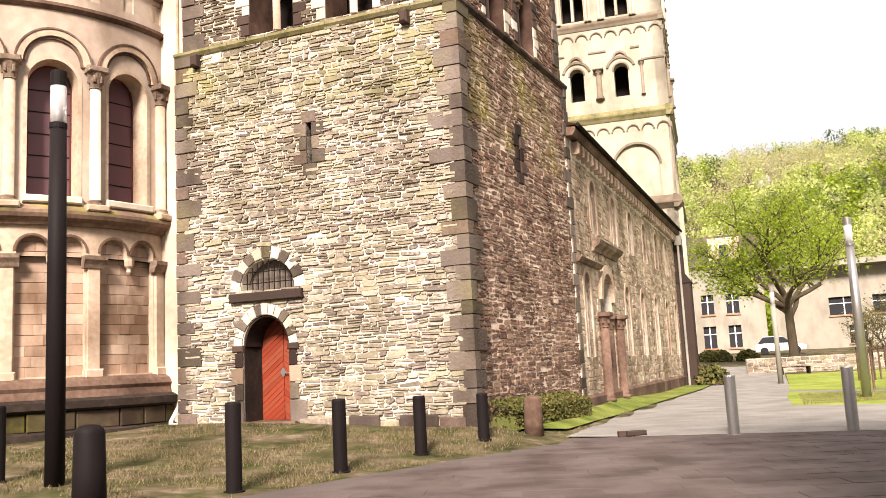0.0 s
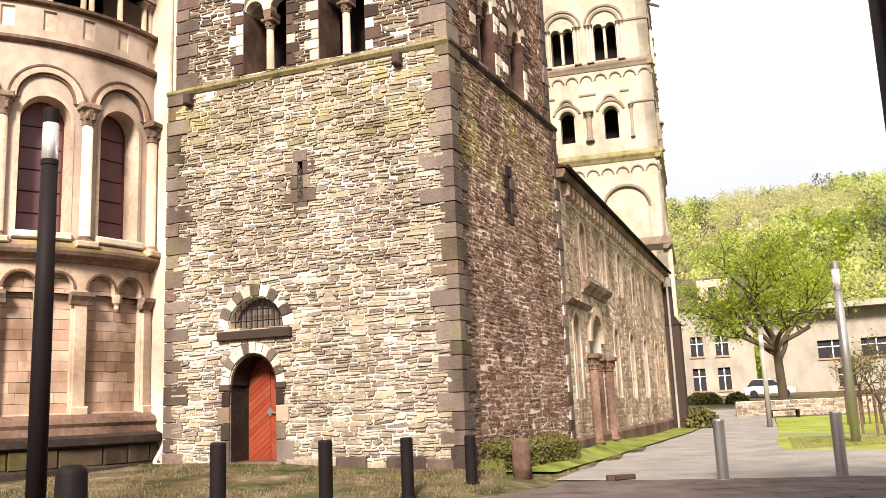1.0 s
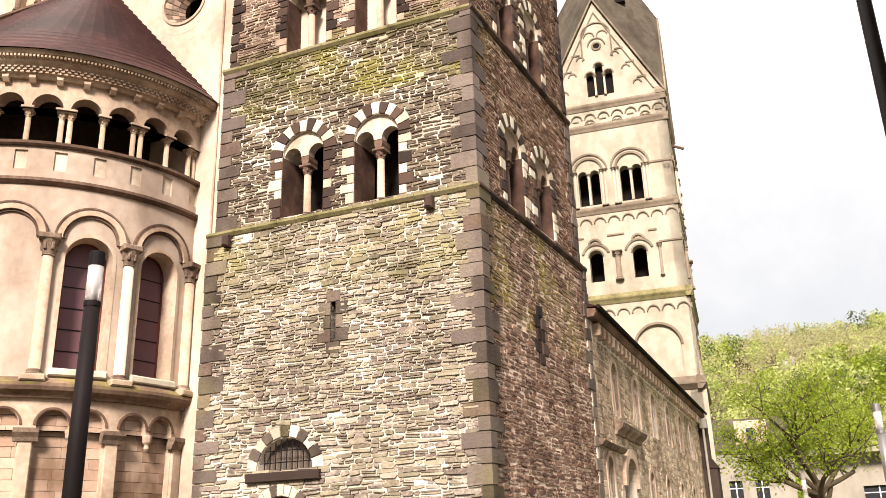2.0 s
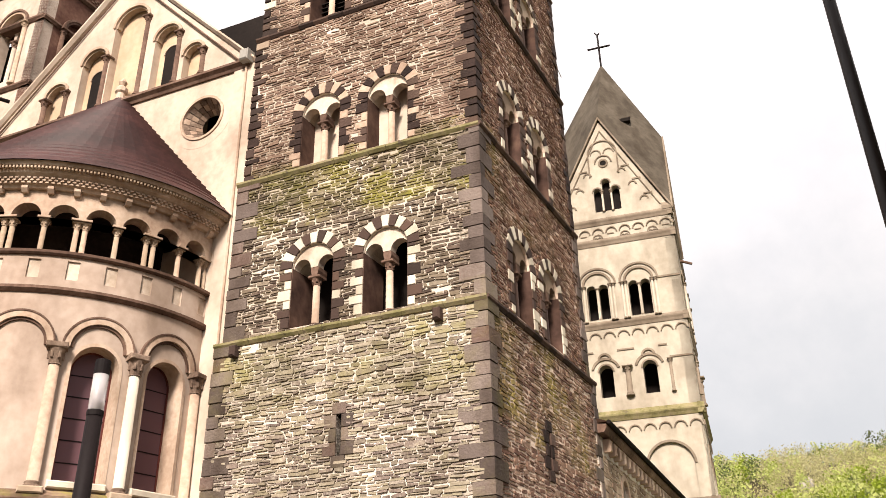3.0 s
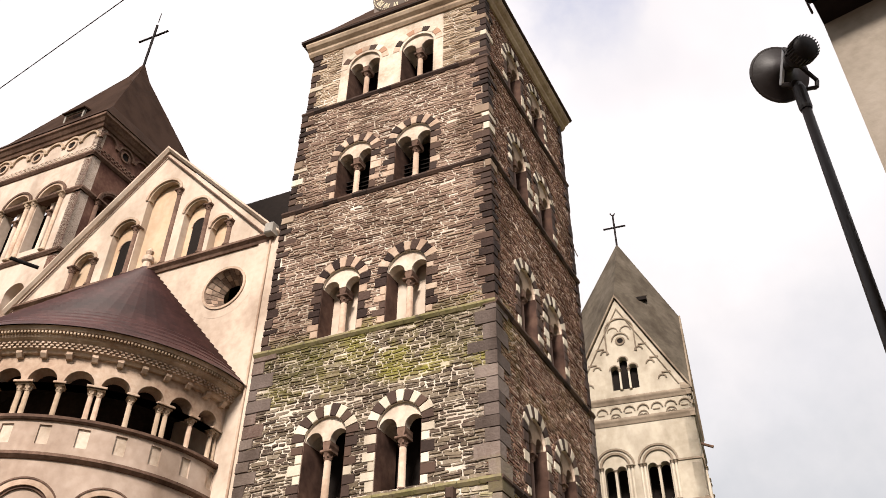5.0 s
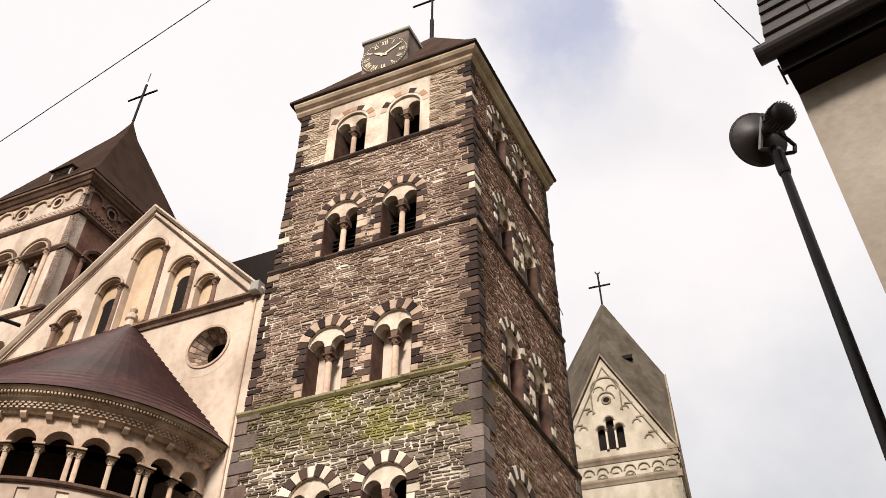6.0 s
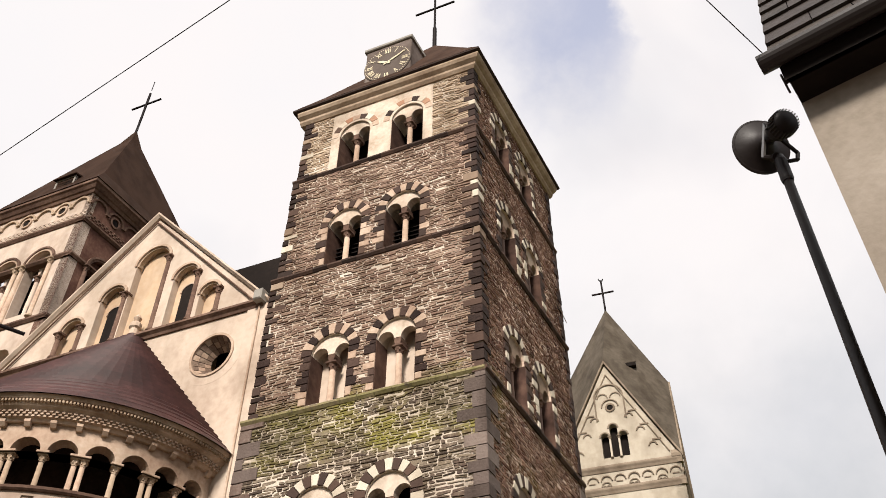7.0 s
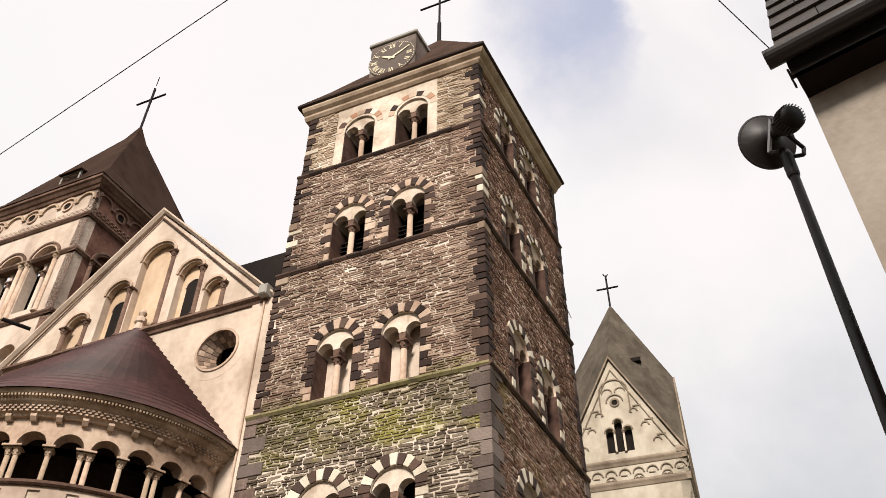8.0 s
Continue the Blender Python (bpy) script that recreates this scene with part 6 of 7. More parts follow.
def street_lamp(az, d, top, r, mat, label):
    p = spot(az, d)
    ob = moved(thing("street_lamp", label, "street lamp", group="square lamps"), p)
    F, h = at_point(p), top - p.z
    part("pole", Geo().lathe(F, 0, 0, [(r, -0.1), (r * 0.96, h * 0.5), (r * 0.85, h - 0.8)], 18), mat, ob, smooth=True)
    part("collar", Geo().lathe(F, 0, 0, [(r * 0.92, h - 0.86), (r * 0.92, h - 0.78)], 18), mat, ob)
    part("diffuser", Geo().lathe(F, 0, 0, [(r * 0.84, h - 0.79), (r * 0.84, h - 0.22)], 18), LAMPGLASS, ob, "frosted lamp glass", True)
    part("reflector", Geo().lathe(F, 0, 0, [(r * 0.3, h - 0.79), (r * 0.3, h - 0.22)], 10), STEEL, ob)
    part("cap", Geo().lathe(F, 0, 0, [(r * 0.86, h - 0.22), (r * 0.86, h), (r * 0.8, h + 0.012)], 18), mat, ob)


street_lamp(-23.55, 13.7, 6.1, 0.135, IRON, "dark steel street lamp with a glass cylinder head")
street_lamp(25.3, 29.4, 5.44, 0.14, STEEL, "grey steel street lamp with a glass cylinder head")
street_lamp(20.72, 44.0, 4.5, 0.12, ZINC, "grey street lamp with a glass cylinder head by the path")

# siren on its tall pole
p = spot(29.1, 8.0)
LEAN = Vector((0.002, -0.001, 1.0))
siren = moved(thing("siren_pole", "tall dark steel pole with a round horn loudspeaker on top", "loudspeaker"), p)
F = lambda x, y, z: p + LEAN * z + Vector((x, y, 0))
part("pole", Geo().lathe(F, 0, 0, [(0.075, -0.1), (0.068, 4), (0.056, 9.5)], 16), POLEPAINT, siren, smooth=True)
part("sleeve", Geo().lathe(F, 0, 0, [(0.066, 9.06), (0.076, 9.1), (0.076, 9.42), (0.05, 9.5)], 16), POLEPAINT, siren)
HA = Vector((-0.09, 0.9, 0.39)).normalized()
hc = F(-0.09, 0.08, 9.82)
q = HA.to_track_quat("Z", "Y")
HF = lambda x, y, z: hc + q @ Vector((x, y, z))
horn = part("horn", Geo().lathe(HF, 0, 0, [(0.07, -0.2), (0.085, -0.12), (0.14, -0.05), (0.22, 0.0), (0.3, 0.035), (0.345, 0.05), (0.36, 0.055), (0.36, 0.085), (0.34, 0.09), (0.3, 0.06), (0.18, 0.0), (0.06, -0.06)], 40), POLEPAINT, siren, "dark round horn bell", True)
part("rim", Geo().lathe(HF, 0, 0, [(0.352, 0.05), (0.37, 0.055), (0.37, 0.09), (0.352, 0.095)], 40), POLEPAINT, horn)
part("neck", Geo().lathe(HF, 0, 0, [(0.075, -0.34), (0.075, -0.18)], 16), POLEPAINT, horn, smooth=True)
drv = part("driver", Geo().lathe(HF, 0, 0, [(0.02, -0.66), (0.13, -0.65), (0.15, -0.62), (0.155, -0.5), (0.165, -0.49), (0.15, -0.48), (0.14, -0.38), (0.1, -0.32)], 28), POLEPAINT, horn, smooth=True)
for i in range(26):
    a = 2 * math.pi * i / 26
    part("rib", Geo().rod(HF(0.158 * math.cos(a), 0.158 * math.sin(a), -0.64), HF(0.162 * math.cos(a), 0.162 * math.sin(a), -0.5), 0.009, 5), POLEPAINT, drv)
strap = [F(-0.05, 0.0, 9.5), F(-0.16, 0.06, 9.56), HF(0.05, 0.2, -0.2), HF(0.05, 0.12, -0.3)]
for a, b in zip(strap, strap[1:]):
    part("bracket", Geo().rod(a, b, 0.03, 6), STEEL if a is strap[1] else POLEPAINT, siren)
arm = [F(0.0, 0.0, 9.4), F(0.19, -0.04, 9.4), F(0.21, -0.06, 9.5), HF(0.16, 0.0, -0.45)]
for a, b in zip(arm, arm[1:]):
    part("bracket", Geo().rod(a, b, 0.026, 6), POLEPAINT, siren)
part("pivot", Geo().rod(F(-0.04, -0.03, 9.48), F(-0.04, 0.08, 9.56), 0.05, 10), POLEPAINT, siren)

# ---------- the near house with its eaves over the square ----------
house = thing("near_house", "beige stuccoed house with dark gutter and slate roof", "house")
E1, E2 = Vector((math.sin(radians(126)), math.cos(radians(126)), 0)), Vector((math.sin(radians(36)), math.cos(radians(36)), 0))


def hs(x, d, z):
    """x along the eaves, d out towards the square."""
    return E2 * (4.73 - d) + (x + 0.1) * E1 + (z + 0.13) * UP


part("wall", Geo().box(hs, -0.34, 9.0, -6.0, 0.15, -0.2, 6.45), STUCCO, house, "rough beige stucco wall")
part("soffit", Geo().box(hs, -0.34, 9.1, 0.1, 0.42, 6.43, 6.5), DARK, house)
part("fascia", Geo().box(hs, -0.36, 9.1, 0.38, 0.42, 6.43, 6.68), DARK, house)
gut = Geo()
for x in (-0.47, 9.2):
    gut.v += [hs(x, 0.5 + r * math.cos(a), 6.62 + r * math.sin(a)) for r in (0.085, 0.07) for a in [math.pi + math.pi * i / 10 for i in range(11)]]
gut.f = [(i, i + 1, 22 + i + 1, 22 + i) for i in range(10)] + [(11 + i, 33 + i, 34 + i, 12 + i) for i in range(10)] + [(0, 22, 33, 11), (10, 21, 43, 32)] + [(i, 11 + i, 12 + i, i + 1) for i in range(10)] + [tuple(range(11))]
part("gutter", gut, GUTTER, house, "dark half-round gutter", False)
for x in (0.5, 1.6, 2.7, 3.8):
    part("gutter_clip", Geo().ring(lambda a, d, z, x=x: hs(x + d, 0.5 + a, 6.62 + z), 0, 0, 0.085, 0.1, -0.015, 0.015, 10, math.pi, 2 * math.pi), GUTTER, house)
part("verge_bracket", Geo().rod(hs(-0.37, 0.43, 6.5), hs(-0.37, 0.3, 6.42), 0.008, 6), GUTTER, house)
rc, rs = math.cos(radians(62)), math.sin(radians(62))
roofp = lambda x, d, z: hs(x, 0.44 - rc * z + rs * d, 6.66 + rs * z + rc * d)
deck = part("roof", Geo().box(roofp, -0.36, 9.1, -0.12, 0.0, 0.0, 4.6), DARK, house, "slate covered roof slope")
for r in range(9):
    z, x = r * 0.5, -0.4 - (0.3 if r % 2 else 0.0)
    while x < 3.6:
        w = 0.6 + rng.uniform(-0.1, 0.1)
        part("slate", Geo().add([roofp(max(x, -0.4), 0.012, z + 0.56), roofp(x + w - 0.008, 0.012, z + 0.56), roofp(x + w - 0.008, 0.045, z), roofp(max(x, -0.4), 0.045, z), roofp(max(x, -0.4), 0.0, z + 0.56), roofp(x + w - 0.008, 0.0, z + 0.56), roofp(x + w - 0.008, 0.02, z), roofp(max(x, -0.4), 0.02, z)], [(0, 1, 2, 3), (7, 6, 5, 4), (3, 2, 6, 7), (0, 3, 7, 4), (1, 5, 6, 2), (0, 4, 5, 1)]), OLDSLATE, deck)
        x += w
part("gable_wall", Geo().prism(lambda x, d, z: hs(-0.3 - d, x, z), [(0.1, 6.4), (-1.75, 10.0), (-6.0, 6.5)], -0.3, 0.0), STUCCO, house)

# ---------- overhead wires ----------
wa, wb_ = Vector((-5.8, 7.12, 10.0)), Vector((-2.46, 4.98, 10.0))
wire = tagged(part("overhead_wire", Geo().rod(wa - (wb_ - wa) * 1.5, wb_ + (wb_ - wa) * 4, 0.006, 6), RUBBER), "thin black overhead wire across the sky", "wire")
wire = tagged(part("overhead_wire", Geo().rod(hs(-0.4, 0.5, 6.64), Vector((1.66, 3.06, 6.73)), 0.004, 5).rod(Vector((1.66, 3.06, 6.73)), Vector((-0.6, 0.6, 6.8)), 0.004, 5), IRON), "thin grey wire tied to the gutter", "wire")

# ---------- hedge, stone lump ----------
hedge = thing("hedge", "low clipped box hedge along the tower's foot", "hedge")
g, hr = Geo(), random.Random(3)
for i in range(9000):
    x, d, z = hr.uniform(0.3, 5.2), hr.uniform(0.12, 0.7), hr.uniform(0.05, 0.47)
    k = hr.choice((0, 1, 2))
    if k == 0:
        z = 0.46 + hr.uniform(-0.05, 0.03)
    elif k == 1:
        d = 0.7 + hr.uniform(-0.06, 0.03)
    base = side(x, d, 0)
    c = Vector((base.x, base.y, height(base.x, base.y) + z))
    a, b = Vector([hr.uniform(-1, 1) for _ in range(3)]).normalized(), Vector([hr.uniform(-1, 1) for _ in range(3)]).normalized()
    s = hr.uniform(0.025, 0.05)
    g.add([c - a * s, c + b * s * 0.6, c + a * s, c - b * s * 0.6], [(0, 1, 2, 3)])
part("foliage", g, HEDGE, hedge, kind="stuff", flip=False)
part("inner_mass", Geo().box(lambda x, d, z: side(x, d, z + 0.2), 0.35, 5.15, 0.16, 0.65, -0.2, 0.28), HEDGE, hedge)
lump = moved(thing("broken_post", "broken dark stone post lying on the square", "stone"), spot(11.8, 17.6))
lp = spot(11.8, 17.6)
part("block", Geo().box(lambda x, d, z: lp + Vector((x * 0.95 + d * 0.3, x * 0.3 - d * 0.95, z)), -0.2, 0.22, -0.07, 0.07, 0.02, 0.12, 0.02), DARKSTONE, lump)
part("end_stone", Geo().box(lambda x, d, z: lp + Vector((x, d, z)), -0.34, -0.2, -0.1, 0.06, 0.02, 0.12, 0.02), DARKSTONE, lump)


# ---------- trees ----------
def tube(g, a, b, ra, rb, n=7):
    q = (b - a).to_track_quat("Z", "Y")
    k = len(g.v)
    for c, r in ((a, ra), (b, rb)):
        g.v += [c + q @ Vector((r * math.cos(2 * math.pi * i / n), r * math.sin(2 * math.pi * i / n), 0)) for i in range(n)]
    g.f += [(k + i, k + (i + 1) % n, k + n + (i + 1) % n, k + n + i) for i in range(n)]


def tree(name, p, h, spread, seed, label, leaves, size, first=0.22, mat=LEAF, group=""):
    r = random.Random(seed)
    ob = moved(thing(name, label, "tree", group=group), p)
    wood, crown, tips = Geo(), Geo(), []

    def grow(a, way, length, rad, depth):
        n, prev = 3, a
        for i in range(n):
            k = 0.22 if depth else 0.04
            way = (way + Vector((r.uniform(-k, k), r.uniform(-k, k), r.uniform(-0.02, 0.14)))).normalized()
            nxt = prev + way * length / n
            tube(wood, prev, nxt, rad * (1 - 0.25 * i / n), rad * (1 - 0.25 * (i + 1) / n), 7 if depth < 2 else 4)
            prev = nxt
            if depth >= 2:
                tips.append(nxt)
        if depth < 4:
            for _ in range(3 if depth else 9):
                out = Vector((r.uniform(-1, 1), r.uniform(-1, 1), r.uniform(-0.45, 0.6))).normalized()
                grow(prev - way * length * r.uniform(0, 0.35 if depth else 0.45), (way * (0.75 if depth else 0.55) + out * 0.8).normalized(), length * r.uniform(0.55, 0.8), rad * 0.5, depth + 1)

    grow(p - UP * 0.2, Vector((0, 0, 1)), h * first * 1.6, h * 0.022, 0)
    top = max(t.z for t in tips) - p.z
    wide = sorted(math.hypot(t.x - p.x, t.y - p.y) for t in tips)[int(len(tips) * 0.9)]
    fit = lambda t: Vector((p.x + (t.x - p.x) * spread / wide, p.y + (t.y - p.y) * spread / wide, p.z + (t.z - p.z) * h / top))
    wood.v = [fit(v) for v in wood.v]
    tips = [fit(t) for t in tips]
    for i in range(leaves):
        t = r.choice(tips)
        c = t + Vector((r.gauss(0, 1), r.gauss(0, 1), r.gauss(0, 0.8))) * h * 0.042
        a, b = Vector([r.uniform(-1, 1) for _ in range(3)]).normalized(), Vector([r.uniform(-1, 1) for _ in range(3)]).normalized()
        s = size * r.uniform(0.5, 1.3)
        crown.add([c - a * s, c + b * s * 0.7, c + a * s, c - b * s * 0.7], [(0, 1, 2, 3)])
    part("trunk", wood, BARK, ob, "branching bark-brown trunk and limbs", True, flip=False)
    part("crown", crown, mat, ob, "fresh spring leaves", flip=False)


tree("broadleaf_tree", spot(21.65, 61), 11.8, 5.3, 7, "broad spring tree in fresh yellow-green leaf behind the wall", 19000, 0.095, 0.2)
for az, d, h in ((26.9, 33, 3.6), (28.6, 36, 3.8), (25.9, 44, 3.9), (31, 30, 3.6)):
    p = spot(az, d)
    tree("young_tree", p, h, 1.1, int(az * 10), "staked young tree with thin brownish buds", 900, 0.05, 0.35, HEDGE, "young trees")
    st = moved(thing("tree_stake", "pale wooden tree support with rails", "stake", group="tree stakes"), p)
    for k in range(4):
        dx, dy = 0.5 * (1 if k in (0, 1) else -1), 0.5 * (1 if k in (0, 3) else -1)
        part("post", Geo().rod(p + Vector((dx, dy, -0.1)), p + Vector((dx, dy, 1.5)), 0.045, 7), TRIMDARK, st)
    part("rail", Geo().rod(p + Vector((-0.5, 0.5, 1.42)), p + Vector((0.5, 0.5, 1.42)), 0.035, 6), TRIMDARK, st)
    part("rail", Geo().rod(p + Vector((-0.5, -0.5, 1.42)), p + Vector((0.5, -0.5, 1.42)), 0.035, 6), TRIMDARK, st)


def bush(p, r, seed, name="shrub", label="round clipped dark green shrub", mat=HEDGE):
    q = random.Random(seed)
    g = Geo()
    for i in range(700):
        v = Vector([q.gauss(0, 1) for _ in range(3)]).normalized() * r * q.uniform(0.7, 1.05)
        c = p + Vector((v.x, v.y, abs(v.z) * 0.9 + 0.05))
        a, b = Vector([q.uniform(-1, 1) for _ in range(3)]).normalized(), Vector([q.uniform(-1, 1) for _ in range(3)]).normalized()
        g.add([c - a * 0.12, c + b * 0.1, c + a * 0.12, c - b * 0.1], [(0, 1, 2, 3)])
    ob = moved(thing(name, label, "shrub", group="shrubs"), p)
    part("foliage", g, mat, ob, flip=False)


# ---------- stone wall, houses and car beyond the square ----------
sw = thing("stone_wall", "low rubble garden wall of pale stones", "wall")
swa, swb = spot(18.9, 57.5), spot(33.0, 62)
swd = (swb - swa).normalized()
swn = Vector((swd.y, -swd.x, 0)).normalized()
SF = lambda x, d, z: Vector((swa.x, swa.y, 0)) + Vector((swd.x, swd.y, 0)) * x + swn * d + UP * z
part("core", Geo().box(SF, 0, 15, -0.4, 0.0, 0, 1.15), MORTAR_SIDE, sw)
rest, _ = rubble(SF, 0, 15, 0.1, 1.14, lambda z: [], rng, 0.15, 0.25, 0.25, 0.6, proud=0.03)
part("rubble", rest, RUBBLE, sw, kind="stuff", flip=False)
bench = moved(thing("bench", "dark wooden park bench before the wall", "bench"), spot(21.6, 56.2))
bp_ = spot(21.6, 56.2)
for k in range(3):
    part("slat", Geo().box(at_point(bp_), -0.9, 0.9, -0.2 + k * 0.14, -0.1 + k * 0.14, 0.42, 0.46), DARK, bench)
for k in (-0.8, 0.8):
    part("leg", Geo().box(at_point(bp_), k - 0.05, k + 0.05, -0.2, 0.2, 0.0, 0.42), DARK, bench)


def house_block(name, az0, az1, dist, z0, z1, label, rows, roof, wallmat):
    a, b = spot(az0, dist), spot(az1, dist)
    d = (b - a)
    d.z = 0
    n = d.length
    d.normalize()
    nn = Vector((d.y, -d.x, 0))
    HFm = lambda x, dd, z: Vector((a.x, a.y, 0)) + d * x + nn * dd + UP * z
    ob = thing(name, label, "house")
    holes = [(x, w / 2, zb, zt, 0) for zb, zt, w, xs in rows for x in xs if w / 2 < x < n - w / 2]
    part("wall", Geo().wall(HFm, 0, n, z0, z1, holes, 0.35, 1.0), wallmat, ob)
    part("body", Geo().box(HFm, 0, n, -9, -0.9, z0, z1), wallmat, ob)
    for x, hw, zb, zt, _ in holes:
        w = part("window", Geo().box(HFm, x - hw, x + hw, -0.3, -0.26, zb, zt), PANE, ob)
        part("frame", Geo().box(HFm, x - 0.05, x + 0.05, -0.26, -0.2, zb, zt).box(HFm, x - hw, x + hw, -0.26, -0.2, zb + (zt - zb) * 0.62, zb + (zt - zb) * 0.62 + 0.08), WHITE, w)
        part("window_sill", Geo().box(HFm, x - hw - 0.1, x + hw + 0.1, -0.1, 0.12, zb - 0.16, zb), REDSTONE, w)
    if roof == "flat":
        part("roof", Geo().box(HFm, -0.5, n + 0.5, -9, 1.6, z1, z1 + 0.55), HOUSEWALL, ob, "pale projecting flat roof edge")
    else:
        part("roof", Geo().prism(lambda x, dd, z: HFm(dd, x, z), [(0.4, z1), (-1.6, z1 + 3.0), (-8, z1 + 3.2), (-9.4, z1)], -0.3, n + 0.3), LEADROOF, ob, "grey slate mansard roof")
        dm = part("dormer", Geo().box(HFm, n * 0.42, n * 0.78, -2, 0.1, z1 - 0.2, z1 + 2.6, 0.05), TUFF, ob, "reddish stone gabled dormer")
        part("pane", Geo().box(HFm, n * 0.55, n * 0.65, 0.1, 0.13, z1 + 0.6, z1 + 1.9), PANE, dm)
    return ob


house_block("town_house", 15.0, 20.3, 84, 0.0, 9.6, "cream rendered town house with red sandstone window sills", [(2.1, 4.1, 1.1, (0.9, 2.8, 5.0)), (5.2, 7.0, 1.1, (0.9, 2.8, 5.0))], "mansard", HOUSEWALL)
house_block("school_building", 20.6, 36.0, 92, 0.0, 9.3, "long cream building with a projecting white flat roof", [(2.0, 3.7, 1.5, [7.6, 14.0, 20.0]), (4.7, 6.4, 2.6, [6.6, 10.4, 15.5, 20.0])], "flat", HOUSEWALL)
for i, (az, d) in enumerate(((16.7, 70), (17.4, 70), (19.0, 70))):
    bush(spot(az, d), 0.85, i)
bush(nave(22.2, 1.2, 0.05), 1.0, 9, "bush", "dark evergreen bush at the buttress foot")
cp = spot(20.95, 77)
car = moved(thing("parked_car", "white hatchback car parked behind the garden wall", "car"), cp)
cdir = Vector((0.93, -0.368, 0))
CF = lambda x, d, z: cp + cdir * x + Vector((cdir.y, -cdir.x, 0)) * d + UP * z
part("body", Geo().prism(CF, [(-1.9, 0.3), (1.9, 0.3), (1.95, 0.7), (1.1, 0.9), (-1.2, 0.92), (-1.95, 0.85)], -0.8, 0.8, 0.06), WHITE, car)
part("cabin", Geo().prism(CF, [(-1.75, 0.88), (0.95, 0.88), (0.2, 1.42), (-1.3, 1.45)], -0.7, 0.7, 0.06), PANE, car)
part("car_roof", Geo().prism(CF, [(-1.35, 1.42), (0.25, 1.4), (0.0, 1.5), (-1.2, 1.5)], -0.68, 0.68, 0.03), WHITE, car)
for x in (-1.25, 1.2):
    for d in (-0.72, 0.72):
        part("wheel", Geo().lathe(lambda a, b, z, x=x, d=d: CF(x + a, d + z, 0.31 + b), 0, 0, [(0.31, -0.1), (0.31, 0.1), (0.18, 0.11)], 16), RUBBER, car)

# ---------- wooded hill ----------
wr_ = random.Random(11)
made = 0
kinds = {"mixed": Geo(), "bare": Geo(), "dark": Geo(), "lime": Geo()}
while made < 2300:
    az, d = radians(wr_.uniform(8, 44)), wr_.uniform(150, 430)
    x, y = d * math.sin(az), d * math.cos(az)
    z = height(x, y)
    if z < 8 or noise.noise(Vector((x * 0.03, y * 0.03, 7))) > 0.45:
        continue
    made += 1
    hh, rr = wr_.uniform(4.5, 11), wr_.uniform(1.8, 4.2)
    taste = noise.noise(Vector((x * 0.02, y * 0.02, 2))) + wr_.uniform(-0.45, 0.45)
    kind = "bare" if taste > 0.12 else "mixed" if taste > -0.2 else "lime" if wr_.random() < 0.55 else "dark"
    if d > 370 and wr_.random() < 0.12:
        kind, hh = "dark", hh * 1.3
    for i in range(90 if kind == "bare" else 150):
        v = Vector([wr_.gauss(0, 1) for _ in range(3)]).normalized() * wr_.uniform(0.5, 1.0)
        c = Vector((x + v.x * rr, y + v.y * rr, z + hh * 0.55 + v.z * hh * 0.45))
        a, b = Vector([wr_.uniform(-1, 1) for _ in range(3)]).normalized(), Vector([wr_.uniform(-1, 1) for _ in range(3)]).normalized()
        s = wr_.uniform(0.2, 0.55) * (0.7 if kind == "bare" else 1)
        kinds[kind].add([c - a * s, c + b * s, c + a * s, c - b * s], [(0, 1, 2, 3)])
fresh = Geo()
for k in range(34):
    az, d = wr_.uniform(14.5, 31), wr_.uniform(118, 190)
    c0 = spot(az, d)
    hh, rr = wr_.uniform(6, 10), wr_.uniform(2.6, 4.6)
    for i in range(260):
        v = Vector([wr_.gauss(0, 1) for _ in range(3)]).normalized() * wr_.uniform(0.5, 1.05)
        c = c0 + Vector((v.x * rr, v.y * rr, hh * 0.5 + v.z * hh * 0.5))
        a, b = Vector([wr_.uniform(-1, 1) for _ in range(3)]).normalized(), Vector([wr_.uniform(-1, 1) for _ in range(3)]).normalized()
        s = wr_.uniform(0.2, 0.5)
        fresh.add([c - a * s, c + b * s, c + a * s, c - b * s], [(0, 1, 2, 3)])
fw = part("fresh_green_trees", fresh, LEAF, None, "bright green spring trees at the foot of the hill", kind="stuff", flip=False)
fw["category"] = "woods"
for kind, mat, words in (("mixed", WOODS, "olive green spring woods on the steep hillside"), ("bare", WOODS_BARE, "pale brown budding trees on the steep hillside"), ("dark", WOODS_DARK, "dark evergreen trees scattered over the hillside"), ("lime", LEAF, "lime green fresh trees among the hillside woods")):
    wd = part("hillside_woods", kinds[kind], mat, None, words, kind="stuff", flip=False)
    wd["category"] = "woods"


def on_hill(az, el):
    """The place on the slope that stands at this bearing and rise above the eye."""
    d = 150.0
    while d < 430 and math.degrees(math.atan2(spot(az, d).z + 3 - 1.5, d)) < el:
        d += 2
    return spot(az, d)


for az, el, n in ((20.7, 10.6, 4), (23.6, 9.3, 4), (24.4, 9.1, 5), (24.9, 9.6, 3)):
    for k in range(n):
        c = on_hill(az + wr_.uniform(-0.35, 0.35), el + wr_.uniform(-0.2, 0.2)) + Vector((0, -3, 2.5))
        rk = Geo().lathe(at_point(c), 0, 0, [(wr_.uniform(0.6, 1.2), -3), (wr_.uniform(0.8, 1.4), -1), (wr_.uniform(0.5, 1.0), 0.4), (0.2, 1.0)], 7)
        tagged(part("rock_outcrop", rk, ROCK), "pale rock outcrop among the hillside trees", "rock", "rock outcrops")

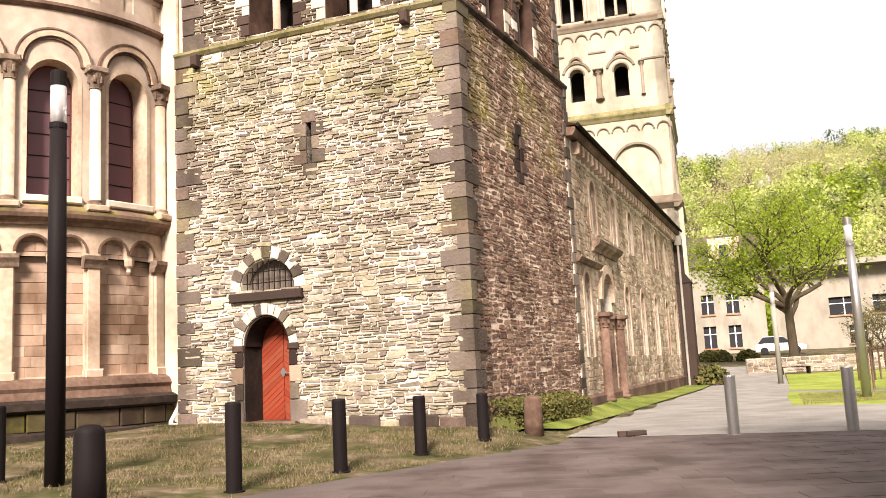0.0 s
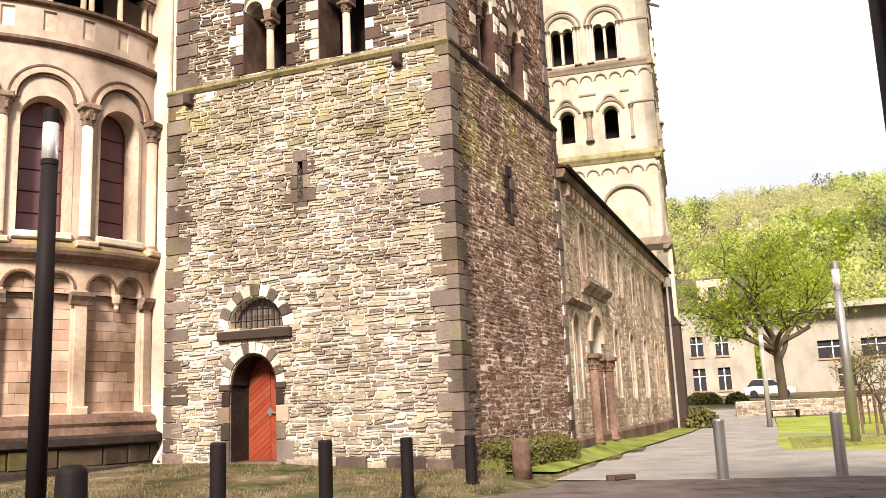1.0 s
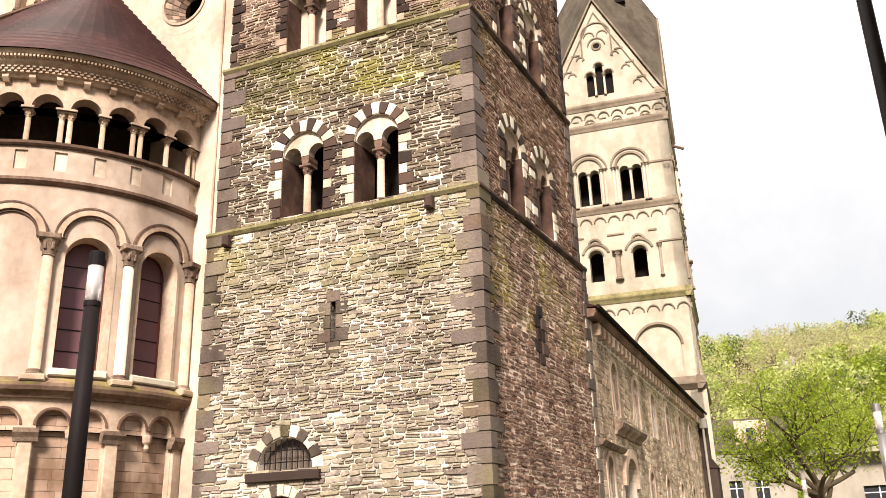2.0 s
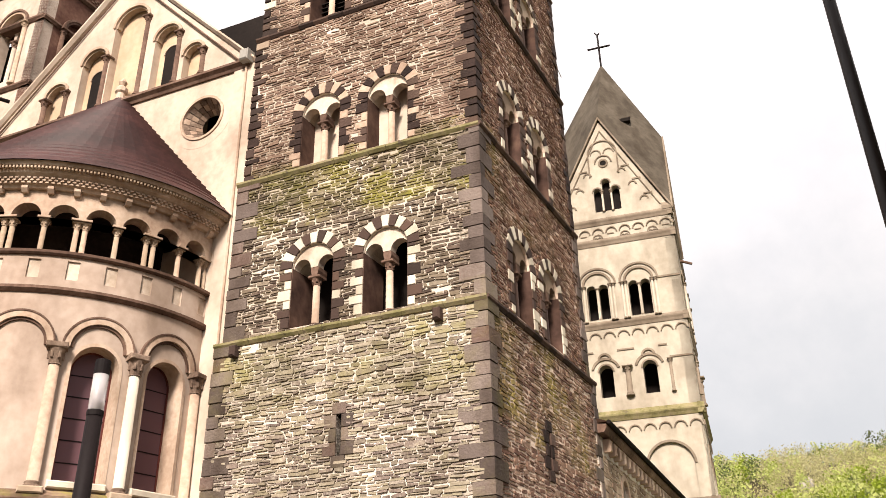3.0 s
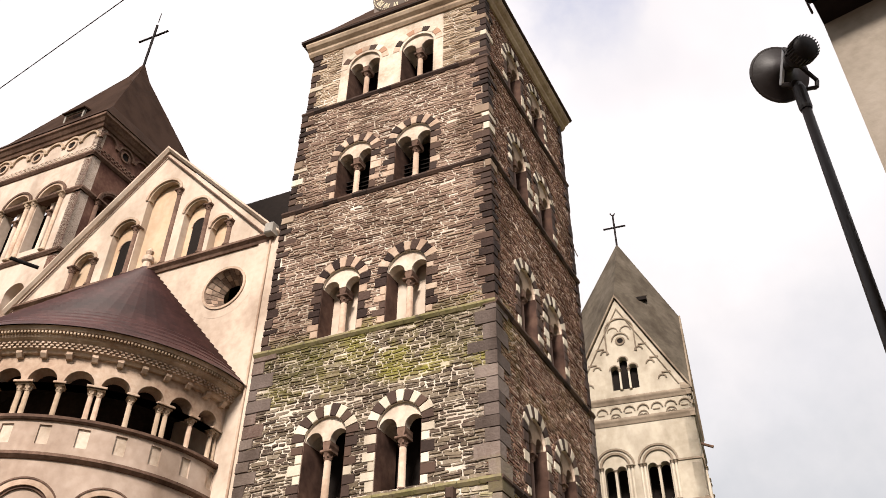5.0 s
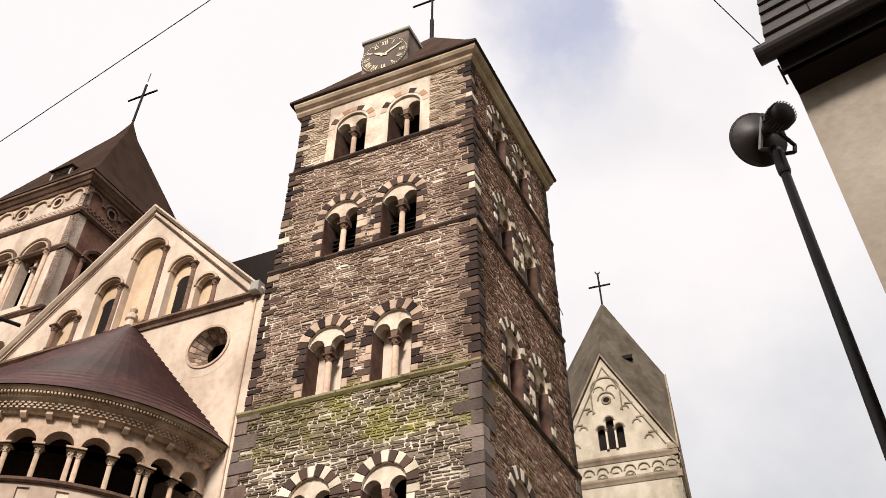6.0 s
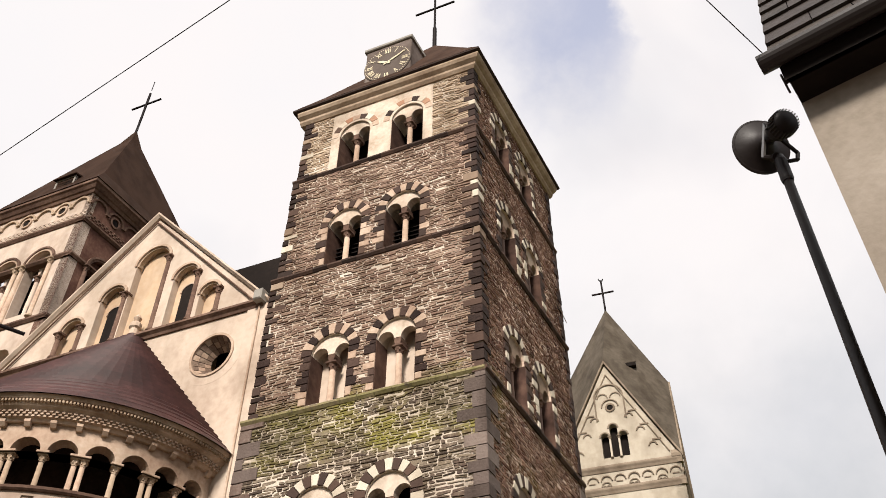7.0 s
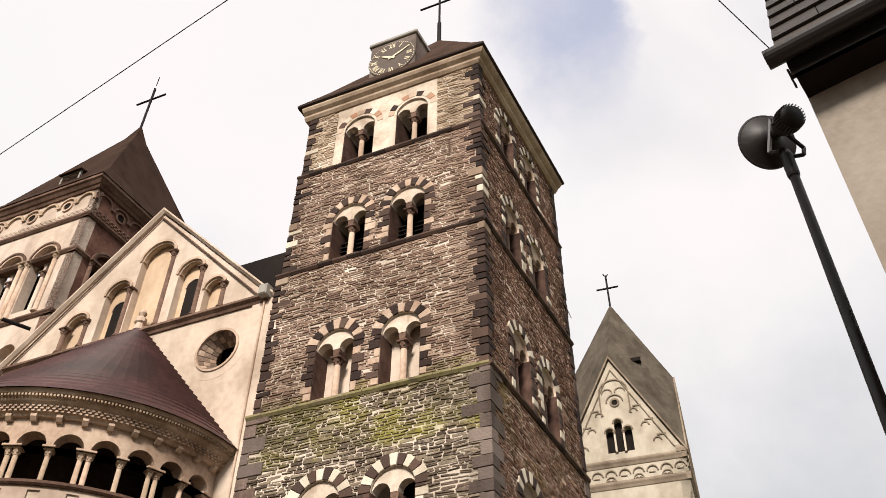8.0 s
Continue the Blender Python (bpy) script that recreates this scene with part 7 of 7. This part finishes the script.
# ---------- grass blades on the near lawns ----------
gr = random.Random(21)
blades = Geo()
cnt = 0
while cnt < 42000:
    az, d = radians(gr.uniform(-30, 31)), 9 + 24 * gr.random() ** 1.3
    x, y = d * math.sin(az), d * math.cos(az)
    e = edge_side(x, y)
    lawn_right = 24.4 < y < 34 and x > 9.7 + (y - 24.2) * 0.38 and not -0.6 < (x - 12.0) * 0.79 + (y - 32.3) * 0.61 < 1.8
    if not (lawn_right or e > 0.05):
        continue
    rx, ry = x - CORNER.x, y - CORNER.y
    s, r = (rx * V.y - V.x * ry) / 0.9972, (U.x * ry - U.y * rx) / 0.9972
    if (s < 0.1 and r > -0.15) or (x - AXIS.x) ** 2 + (y - AXIS.y) ** 2 < 25.2:
        continue
    if noise.noise(Vector((x * 0.8, y * 0.8, 1))) < gr.uniform(-0.25, 0.5) and not lawn_right:
        continue
    cnt += 1
    z = height(x, y)
    h = gr.uniform(0.02, 0.075)
    a = gr.uniform(0, 6.28)
    w = Vector((math.cos(a), math.sin(a), 0)) * gr.uniform(0.004, 0.011)
    lean = Vector((gr.uniform(-0.04, 0.04), gr.uniform(-0.04, 0.04), h))
    c = Vector((x, y, z - 0.005))
    blades.add([c - w, c + w, c + lean], [(0, 1, 2)])
gb = part("grass", blades, BLADES, None, "short uneven spring grass on the lawn", kind="stuff", flip=False)
gb["category"] = "grass"

# ---------- slabs of the square ----------
slabs, near, shared = Geo(), 0, []
sr = random.Random(31)
road = bpy.data.objects["road"]
SW, SH = 0.45, 0.225
for k in range(6):
    g = Geo().box(at_point(Vector((0, 0, 0))), -SW + 0.003 + sr.uniform(0, 0.004), SW - 0.003 - sr.uniform(0, 0.004), -SH + 0.003, SH - 0.003, -0.03, 0.003, 0.0)
    g.v = [Vector((v.x * (0.992 if v.z > 0 else 1), v.y * (0.984 if v.z > 0 else 1), v.z)) for v in g.v]
    me = bpy.data.meshes.new("paving_slab")
    me.from_pydata(g.v, [], g.f)
    me.materials.append(SETT)
    shared.append(me)
row, y = 0, 8.2
ca, sa = math.cos(radians(-4)), math.sin(radians(-4))
while y < 20.5:
    x = -8.0 + (0, 0.45, 0.2, 0.6)[row % 4]
    while x < 13:
        X, Y = x * ca - y * sa, x * sa + y * ca
        if edge_side(X, Y) < -0.4 and abs(X) < 0.62 * Y + 1 and Y < 18.9 - X * 0.3:
            Z = height(X, Y) + 0.012 + sr.uniform(-0.003, 0.003)
            if near < 300 and 8.4 < Y < 14.5:
                ob = new("paving_slab", shared[sr.randrange(6)])
                ob.parent = road
                ob.location, ob.rotation_euler = (X, Y, Z), (sr.uniform(-0.006, 0.006), sr.uniform(-0.004, 0.004), radians(-4) + sr.uniform(-0.004, 0.004))
                near += 1
            else:
                slabs.box(lambda a, b, c, X=X, Y=Y, Z=Z: Vector((X + a * ca - b * sa, Y + a * sa + b * ca, Z + c)), -SW + 0.005, SW - 0.005, -SH + 0.005, SH - 0.005, -0.03, 0.003, 0.003)
        x += 0.9
    y += 0.45
    row += 1
part("slabs", slabs, SETT, road, kind="stuff")
